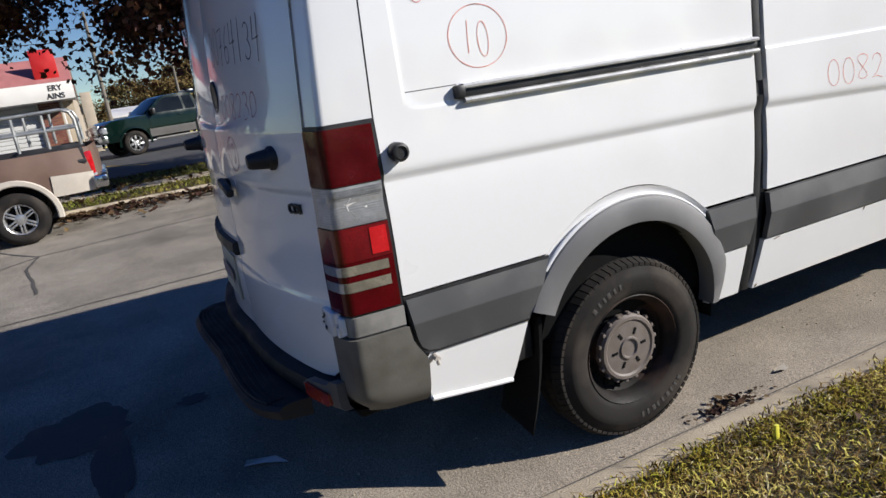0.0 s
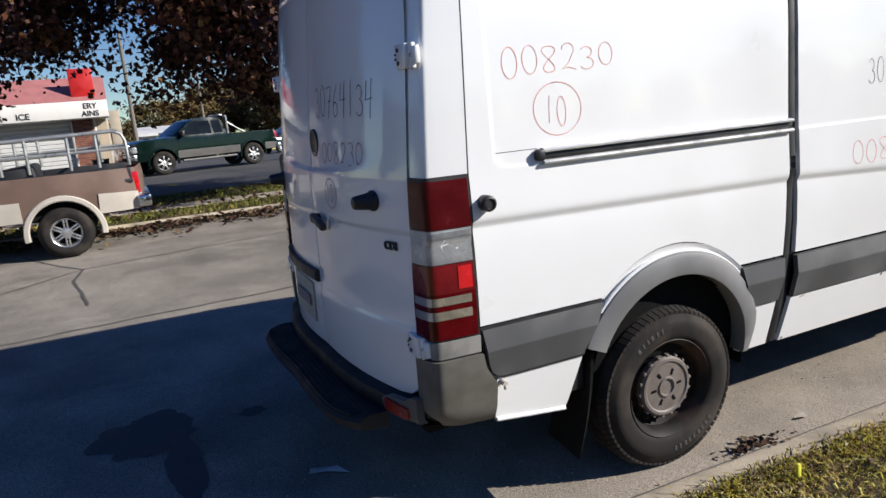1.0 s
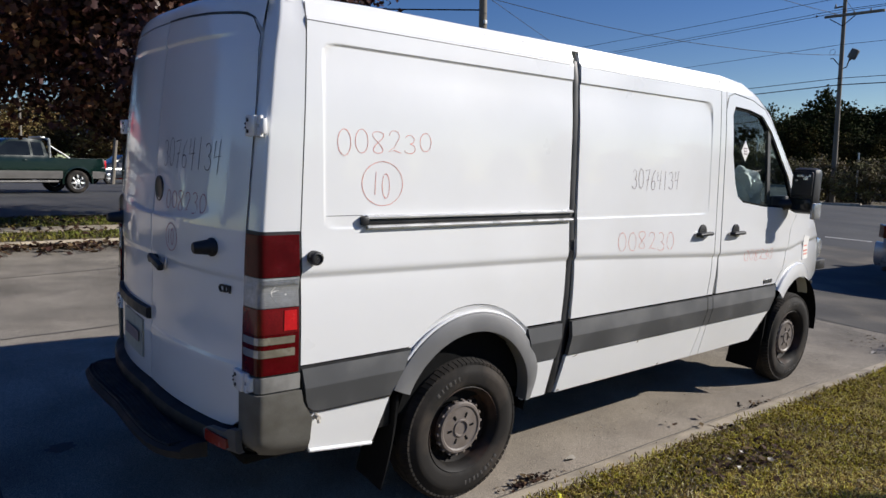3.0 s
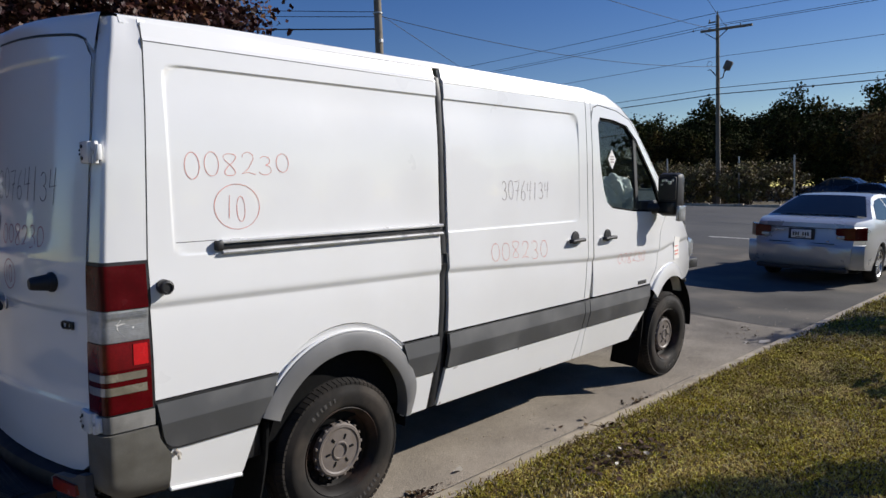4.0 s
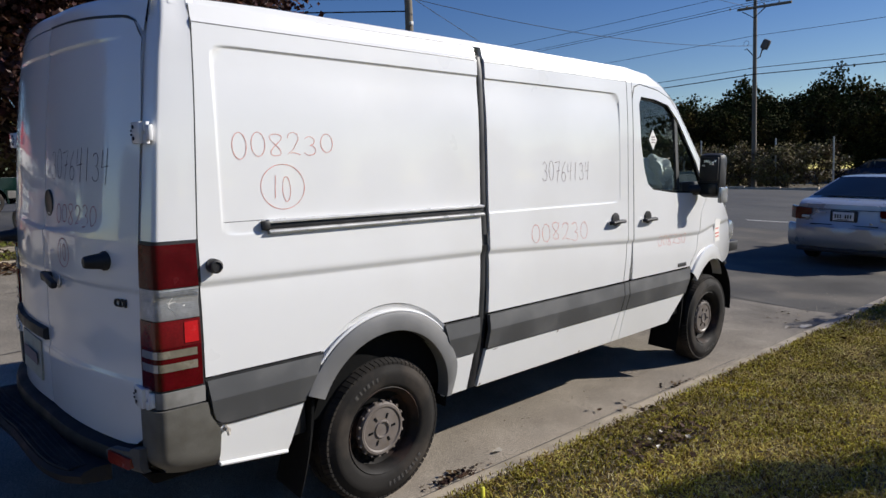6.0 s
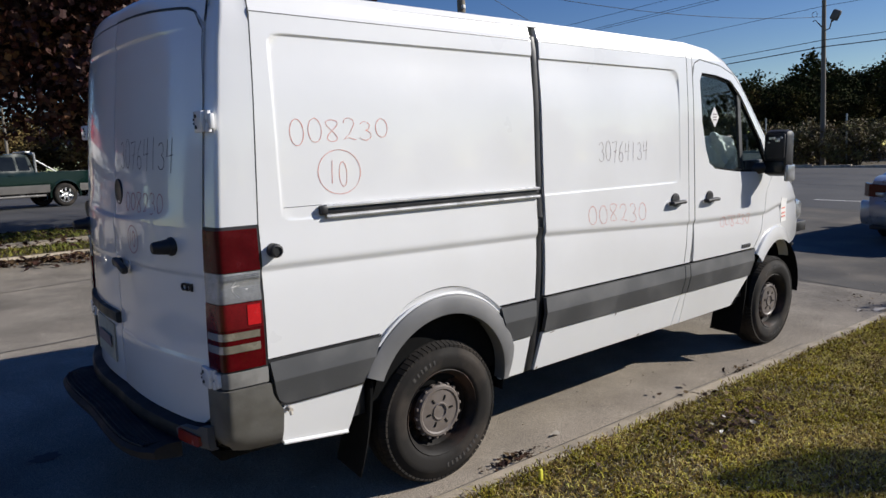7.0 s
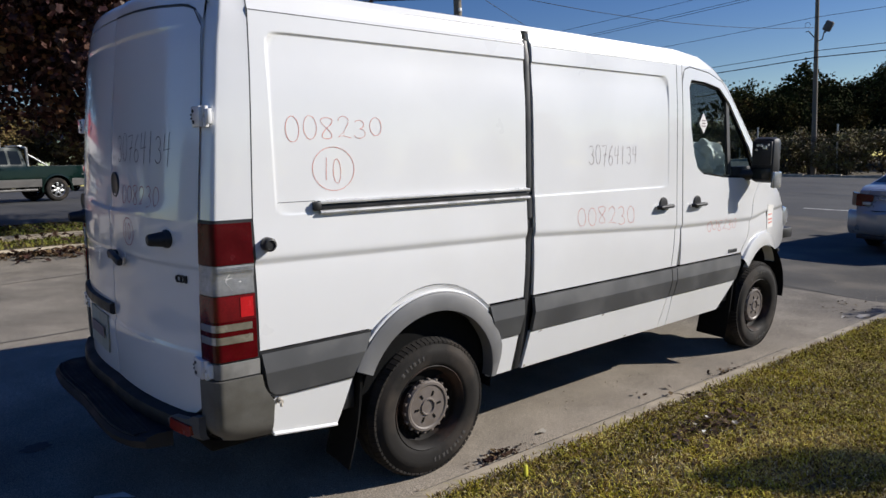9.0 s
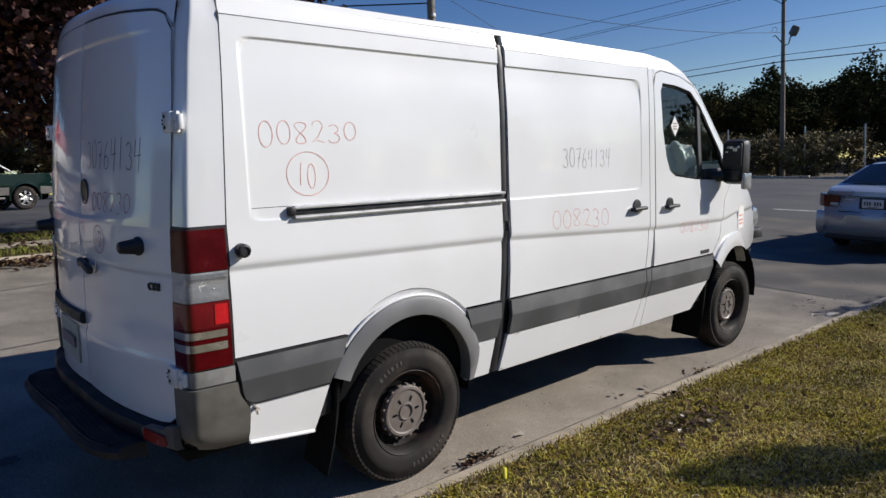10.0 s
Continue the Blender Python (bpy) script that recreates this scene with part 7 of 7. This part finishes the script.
def tree(name, label, m, trunk_h, trunk_r, centre, radii, n, clumps, leaf, leaf_size, seed, clump_r=0.6, limbs=14, low=0.0, group="trees"):
    ob = root(name, label, "tree", m, group)
    pts, cc = crown_points(n, centre, radii, clumps, seed, clump_r, low=low)
    bm = bmesh.new()
    limb(bm, (0, 0, -0.2), (0, 0, trunk_h), trunk_r * 1.15, trunk_r * 0.75, seed)
    lathe(bm, [(trunk_r * 1.7, -0.15), (trunk_r * 1.3, 0.1), (trunk_r * 1.1, 0.4)], 12)
    limb(bm, (0, 0, trunk_h), (centre[0], centre[1], centre[2] + radii[2] * 0.6), trunk_r * 0.7, 0.03, seed + 1)
    for k in range(limbs):
        c = cc[(k * 7) % len(cc)]
        h = trunk_h * (0.8 + 0.5 * (k % 5) / 5)
        limb(bm, (0, 0, h), tuple(c), trunk_r * 0.35, 0.015, seed + 2 + k)
    part("trunk", bm, BARK, ob)
    me = leaf_cloud(pts, leaf_size, seed + 5)
    me.materials.append(leaf)
    cr = new("crown", me)
    cr.parent = ob
    return ob


tree("maple_tree", "dark red maple tree with a low wide crown", pose(-14.3, 2.95, verge_z(-14.3, 2.95)), 2.0, 0.115, (1.5, 0.42, 4.6), (4.0, 4.2, 3.0), 85000, 300, MAPLE, 0.145, 11, 0.75, low=1.95, group="street maples")
tree("maple_tree", "dark red maple tree overhanging the far pavement", pose(-14.2, -6.4, verge_z(-14.2, -6.4)), 2.2, 0.16, (0.2, 1.15, 4.5), (4.4, 4.4, 3.0), 80000, 290, MAPLE, 0.145, 23, 0.75, low=2.15, group="street maples")

# woods across the far street: a few kinds, many copies
kinds = []
for k in range(4):
    kinds.append(tree("wood_tree", "dense autumn woodland tree", pose(-30 + 9 * k, 78, land(-30, 78)), 3.0, 0.22, (0, 0, 6.0), (3.2, 3.2, 4.6), 9000, 110, WOODS, 0.34, 40 + k, 1.0, 6, group="woodland trees"))
for k in range(2):
    kinds.append(tree("wood_tree", "russet autumn woodland tree", pose(-88, -20 + 12 * k, land(-88, 0)), 3.0, 0.22, (0, 0, 6.0), (3.4, 3.4, 4.4), 9000, 110, RUSSET, 0.34, 50 + k, 1.0, 6, group="woodland trees"))
rng = random.Random(5)
for row, (y0, n, sc) in enumerate(((62, 24, 0.63), (69, 24, 0.75), (78, 24, 0.86), (90, 26, 1.0))):
    for k in range(n):
        x = -85 + 120 * (k + rng.uniform(-0.3, 0.3)) / n
        y = y0 + rng.uniform(-3, 3)
        s_ = sc * rng.uniform(0.85, 1.12) * (0.82 if x > -9 else 0.97)
        t_ = copy_thing(kinds[4 + k % 2 if x > -14 and rng.random() < 0.4 else rng.randrange(4)], pose(x, y, land(x, y), 0, 0, rng.uniform(0, 360)))
        t_.scale = (s_ * 1.15, s_ * 1.15, s_)
        t_.location = (x, y, land(x, y))
# unseen trees added beyond lawn and behind walk, which the paint and glass see
for k in range(13):
    a = radians(14 + 66 * k / 12)
    d_ = rng.uniform(40, 52)
    s_ = rng.uniform(0.38, 0.5)
    t_ = copy_thing(kinds[rng.randrange(4)], pose(3 + d_ * math.cos(a), d_ * math.sin(a), land(0, 0), 0, 0, rng.uniform(0, 360)))
    t_.scale = (s_ * 1.2, s_ * 1.2, s_)
# these, out of view as well, also hold back some sky light
for k in range(26):
    a = radians(-150 + 175 * k / 25)
    x, y = 4 + rng.uniform(30, 42) * math.cos(a), -2 + rng.uniform(30, 42) * math.sin(a)
    if x < -3 and y > -12 or y > -4:
        continue
    s_ = rng.uniform(0.45, 0.65)
    t_ = copy_thing(kinds[rng.randrange(4)], pose(x, y, land(x, y), 0, 0, rng.uniform(0, 360)))
    t_.scale = (s_ * 1.2, s_ * 1.2, s_)
for k in range(22):
    x, y = -75 - rng.uniform(0, 25), -25 + 3.6 * k + rng.uniform(-1, 1)
    s_ = rng.uniform(0.50, 0.70) if y < 9 else rng.uniform(0.85, 1.05)
    t_ = copy_thing(kinds[4 + rng.randrange(2) if rng.random() < 0.8 else rng.randrange(4)], pose(x, y, land(x, y), 0, 0, rng.uniform(0, 360)))
    t_.scale = (s_ * 1.3, s_ * 1.3, s_)


def shrub(name, label, m, radii, n, seed, leaf=None, size=0.16, clumps=26, cr=0.45, group="roadside shrubs", stems=9):
    ob = root(name, label, "shrub", m, group)
    pts, cc = crown_points(n, (0, 0, radii[2] * 0.9), radii, clumps, seed, cr, hollow=0.2, low=0.05)
    bm = bmesh.new()
    for k in range(stems):
        limb(bm, (0.1 * math.cos(k), 0.1 * math.sin(k), -0.1), tuple(cc[k % len(cc)]), 0.03, 0.008, seed + k, 5)
    part("woody_base", bm, BARK, ob)
    me = leaf_cloud(pts, size, seed, lobed=False)
    me.materials.append(leaf or SHRUB)
    c_ = new("foliage", me)
    c_.parent = ob
    return ob


sk = [shrub("shrub", "brown and olive roadside shrub", pose(-20 + 4 * k, 44.5, land(-20, 44) - 0.05), (1.9, 1.5, 1.5), 3600, 70 + k) for k in range(3)]
for k in range(34):
    x = -46 + 1.0 * k + rng.uniform(-0.5, 0.5)
    y = 44.2 + rng.uniform(-2.2, 4.5)
    s_ = rng.uniform(0.6, 1.05)
    t_ = copy_thing(sk[k % 3], pose(x, y, land(x, y) - 0.05, 0, 0, rng.uniform(0, 360)))
    t_.scale = (s_, s_, s_ * rng.uniform(0.8, 1.15))
for x, y in ((-18.6, 43.0), (-13.9, 43.2), (-10.7, 43.4)):
    p_ = root("fence_post", "thin grey metal post among the shrubs", "post", pose(x, y, land(x, y)), "fence posts")
    bm = bmesh.new()
    tube(bm, (0, 0, -0.2), (0, 0, 3.0), 0.05, 0.05, 8)
    part("post", bm, GALV, p_)
bm = bmesh.new()
for k in range(60):
    x0 = -90 + 2 * k
    box(bm, (x0 + 0.01, FAR_Y, land(x0, 41) - 0.2), (x0 + 1.99, FAR_Y + 0.2, land(x0 + 1, 41) + 0.13), 0.02)
thing("far_street_kerb", bm, CONCRETE, "pale kerb on the far side of the cross street", "kerb", kind="structure")
thing("road_dash", ribbon([(-5.5, 18.78), (-4.35, 18.9)], 0.14, wob=0.05), LINEWHITE, "worn white dash on the cross street", "road marking")
thing("lot_line", ribbon([(-21.0, -0.8), (-18.0, 0.4)], 0.12, lambda x, y: lot_z(x, y) + 0.045, wob=0.05), YELLOW, "faded yellow parking lot line", "road marking")

# garden shrubs beside the lawn, outside the walk, whose shade falls on the grass
shrub("conical_shrub", "tall slim evergreen shrub on the lawn", pose(3.72, 6.02, 0.05), (0.17, 0.17, 1.35), 8000, 91, WOODS, 0.08, 60, 0.13, "lawn shrubs")
shrub("round_shrub", "broad round evergreen shrub on the lawn", pose(4.0, 8.25, 0.05), (0.65, 0.65, 1.0), 12000, 92, WOODS, 0.11, 60, 0.3, "lawn shrubs")
shrub("conical_shrub", "tall slim evergreen shrub on the lawn", pose(3.45, 11.9, 0.05), (0.5, 0.5, 1.55), 10000, 93, WOODS, 0.10, 60, 0.24, "lawn shrubs")


# ---- grass and fallen leaves ----
def blades(n, place, height, width, seed, material, name, label):
    """n bent grass blades, each two faces."""
    g = np.random.default_rng(seed)
    xy = place(g, n)
    n = len(xy)
    z = np.array([lawn_z(x, y) if x > 0 else verge_z(x, y) for x, y in xy])
    h = height * g.uniform(0.5, 1.35, n)
    a = g.uniform(0, 2 * np.pi, n)
    lean = g.uniform(0.5, 1.9, n)
    la = g.uniform(0, 2 * np.pi, n)
    p = np.stack([xy[:, 0], xy[:, 1], z], 1)
    d = np.stack([np.cos(a), np.sin(a), 0 * a], 1) * (width / 2)
    o = np.stack([np.cos(la), np.sin(la), 0 * la], 1)
    m1 = p + o * (h * lean * 0.35)[:, None] + np.array([0, 0, 1]) * (h * 0.6)[:, None]
    tip = p + o * (h * lean)[:, None] + np.array([0, 0, 1]) * (h * (1 - 0.35 * lean))[:, None]
    v = np.stack([p - d, p + d, m1 + d * 0.8, m1 - d * 0.8, tip], 1).reshape(-1, 3)
    i = np.arange(n)[:, None] * 5
    f = (i + np.array([[0, 1, 2, 3]])).tolist() + (i + np.array([[3, 2, 4]])).tolist()
    me = bpy.data.meshes.new(name)
    me.from_pydata(v.tolist(), [], f)
    me.materials.append(material)
    return tagged(new(name, me), label, "grass", kind="stuff")


def lawn_place(x_span, y0, y1, power=1.0):
    def f(g, n):
        y = y0 + (y1 - y0) * g.random(n) ** power
        x = kerb_x(y) + 0.15 + x_span * g.random(n) + 0.03 * g.normal(size=n)
        keep = np.array([noise.noise((a * 2.2, b * 2.2, 5.0)) + 0.5 * noise.noise((a * 9, b * 9, 2.0)) > -0.15 or g.random() < 0.45 for a, b in zip(x, y)])
        return np.stack([x, y], 1)[keep]
    return f


blades(150000, lawn_place(2.6, 0.6, 6.5), 0.032, 0.0066, 1, GRASS, "grass", "short patchy green and straw grass on the lawn")
blades(40000, lawn_place(4.5, -6.0, 0.7), 0.032, 0.008, 4, GRASS, "grass", "thin straw-coloured grass on the open lawn")
blades(90000, lawn_place(3.6, 4.5, 12.0), 0.038, 0.0100, 2, GRASS, "grass", "short patchy green and straw grass on the lawn")
blades(36000, lawn_place(2.8, 0.6, 9.0), 0.028, 0.0070, 6, STRAW, "dead_grass", "pale dead grass stalks lying in the lawn")


def verge_place(g, n):
    y = g.uniform(-9, 9, n)
    x = far_kerb(y) - 0.2 - 4.4 * g.random(n)
    e = far_kerb(y) - x
    keep = (e < 1.38) | (e > 2.42)
    return np.stack([x, y], 1)[keep]


blades(22000, verge_place, 0.08, 0.022, 3, VERGEGRASS, "grass", "grass of the far verge")


def fallen(n, place, zf, size, seed, label, material=None, flat=1.0):
    g = np.random.default_rng(seed)
    xy = place(g, n)
    pts = np.array([(x, y, zf(x, y) + size * 0.25 + abs(g.normal()) * size * 0.3) for x, y in xy])
    me = leaf_cloud(pts, size, seed, flat)
    me.materials.append(material or LEAFDRY)
    return tagged(new("fallen_leaves", me), label, "leaves", kind="stuff")


def heap(cx, cy, sx, sy):
    return lambda g, n: np.stack([cx + sx * g.normal(size=n), cy + sy * g.normal(size=n)], 1)


def near_z(x, y):
    return lawn_z(x, y) if x > kerb_x(y) + 0.16 else land(x, y) + (0.04 if x > kerb_x(y) else 0)


fallen(90, heap(0.055, 1.64, 0.03, 0.10), near_z, 0.033, 1, "small dark leaf heap in the gutter")
fallen(170, heap(0.72, 2.78, 0.09, 0.20), near_z, 0.042, 2, "brown leaf heap on the lawn")
fallen(14, heap(0.74, 2.74, 0.08, 0.16), near_z, 0.04, 12, "pale dry leaves on the leaf heap", BEIGE)
fallen(60, heap(0.55, 3.05, 0.2, 0.25), near_z, 0.05, 3, "scattered brown leaves on the lawn")
fallen(40, heap(0.16, 3.98, 0.04, 0.10), near_z, 0.03, 4, "small leaf heap by the kerb")
fallen(26, heap(-0.10, 7.2, 0.14, 0.25), near_z, 0.035, 5, "leaves and litter on the road edge")
fallen(260, lambda g, n: np.stack([kerb_x(0) + 0.3 + 3.2 * g.random(n), 0.4 + 13 * g.random(n)], 1), near_z, 0.045, 6, "scattered dry leaves on the lawn")
fallen(24, lambda g, n: np.stack([-0.1 + 0.35 * g.random(n) - 0.05, 0.2 + 9 * g.random(n)], 1), near_z, 0.016, 7, "leaf bits on the road edge")


def gutter(g, n):
    y = g.uniform(-9, 9, n)
    return np.stack([far_kerb(y) + 0.05 + np.abs(g.normal(size=n)) * 0.42, y], 1)


fallen(3600, gutter, land, 0.11, 8, "brown leaves banked in the far gutter")
fallen(1500, lambda g, n: np.stack([far_kerb(0) - 0.3 - 4.3 * g.random(n), g.uniform(-9, 9, n)], 1), verge_z, 0.11, 9, "leaves scattered on the far verge")

# ---- marks on the road ----
for pts, w in (([(-8.9, -2.35), (-8.0, -1.95), (-7.3, -1.55), (-6.6, -1.62), (-5.9, -1.5), (-5.3, -1.42)], 0.032), ([(-7.3, -1.55), (-6.9, -1.95), (-6.5, -2.4), (-6.2, -3.2), (-6.0, -5.0)], 0.035),
               ([(-7.3, -1.55), (-7.5, -0.6), (-7.8, 1.0), (-8.1, 3.0), (-8.3, 6.0)], 0.03), ([(-4.6, -6.0), (-4.4, -2.0), (-4.7, 3.0), (-4.5, 9.0), (-4.7, 16.0)], 0.03),
               ([(-1.6, 7.8), (-1.1, 7.75), (-0.3, 7.62), (0.25, 7.55)], 0.02), ([(0.05, -1.0), (0.08, 1.0), (0.12, 3.0), (0.16, 5.0)], 0.007)):
    thing("road_crack", ribbon(pts, w), TAR, "dark filled crack in the asphalt", "road crack", "road cracks")


def patch(cx, cy, rx, ry, seed, material, name, label, lift=0.004, n=40):
    bm = bmesh.new()
    ring_ = []
    for k in range(n):
        a = k * math.tau / n
        r = 1 + 0.55 * noise.noise((math.cos(a) * 1.4 + seed, math.sin(a) * 1.4, seed)) + 0.2 * noise.noise((math.cos(a) * 5 + seed, math.sin(a) * 5, seed))
        x, y = cx + rx * r * math.cos(a), cy + ry * r * math.sin(a)
        ring_.append(bm.verts.new((x, y, land(x, y) + lift)))
    c = bm.verts.new((cx, cy, land(cx, cy) + lift))
    for k in range(n):
        bm.faces.new((c, ring_[k], ring_[(k + 1) % n]))
    bmesh.ops.recalc_face_normals(bm, faces=bm.faces[:])
    return thing(name, bm, material, label, "road mark")


patch(-1.88, -1.00, 0.26, 0.27, 2.0, STAIN, "oil_stain", "dark wet stain on the asphalt")
patch(-1.35, -0.83, 0.40, 0.075, 5.0, STAIN, "oil_stain", "dark dribbled stain on the asphalt", 0.007)
patch(-1.81, -0.41, 0.06, 0.08, 8.0, STAIN, "oil_stain", "small dark drip on the asphalt")
bm = bmesh.new()
ring_ = [bm.verts.new((x, y, land(x, y) + 0.006 + h)) for x, y, h in ((-0.95, -0.28, 0.0), (-0.88, -0.16, 0.012), (-0.80, -0.12, 0.004), (-0.85, -0.22, 0.015), (-0.90, -0.30, 0.002))]
bm.faces.new(ring_)
bmesh.ops.solidify(bm, geom=bm.faces[:], thickness=0.003)
thing("plastic_scrap", bm, PAPER, "small pale plastic scrap on the road", "litter")
for cx, cy, seed in ((0.17, 6.72, 1), (0.05, 6.55, 2), (-0.02, 2.05, 3)):
    bm = bmesh.new()
    ring_ = [bm.verts.new((cx + 0.05 * math.cos(a) * (1 + 0.4 * math.sin(3 * a + seed)), cy + 0.10 * math.sin(a), land(cx, cy) + 0.012 + 0.012 * math.sin(2 * a + seed))) for a in [k * math.tau / 9 for k in range(9)]]
    bm.faces.new(ring_)
    bmesh.ops.solidify(bm, geom=bm.faces[:], thickness=0.003)
    if seed > 1:
        bmesh.ops.scale(bm, vec=(0.45, 0.45, 1), space=Matrix.Translation((-cx, -cy, 0)), verts=bm.verts[:])
    thing("plastic_scrap", bm, BEIGE, "crumpled pale plastic scrap in the gutter", "litter")
bm = bmesh.new()
box(bm, (0.41, 1.455, 0.05), (0.425, 1.475, 0.12), 0.003, None)
thing("yellow_stub", bm, mat("yellow plastic", (0.75, 0.70, 0.08), 0.5), "small yellow plastic stub in the grass", "marker")
rng = random.Random(9)
bm = bmesh.new()
for k in range(420):
    y = rng.uniform(-1.0, 9.0)
    x = kerb_x(y) - abs(rng.gauss(0, 0.35)) - 0.01
    r = rng.uniform(0.002, 0.006)
    bmesh.ops.create_icosphere(bm, subdivisions=1, radius=r, matrix=Matrix.Translation((x, y, land(x, y) + r * 0.4)) @ Matrix.Diagonal((1.3, 1, 0.7, 1)))
thing("grit", bm, CONCRETE, "loose grit and small stones along the gutter", "gravel", kind="stuff")
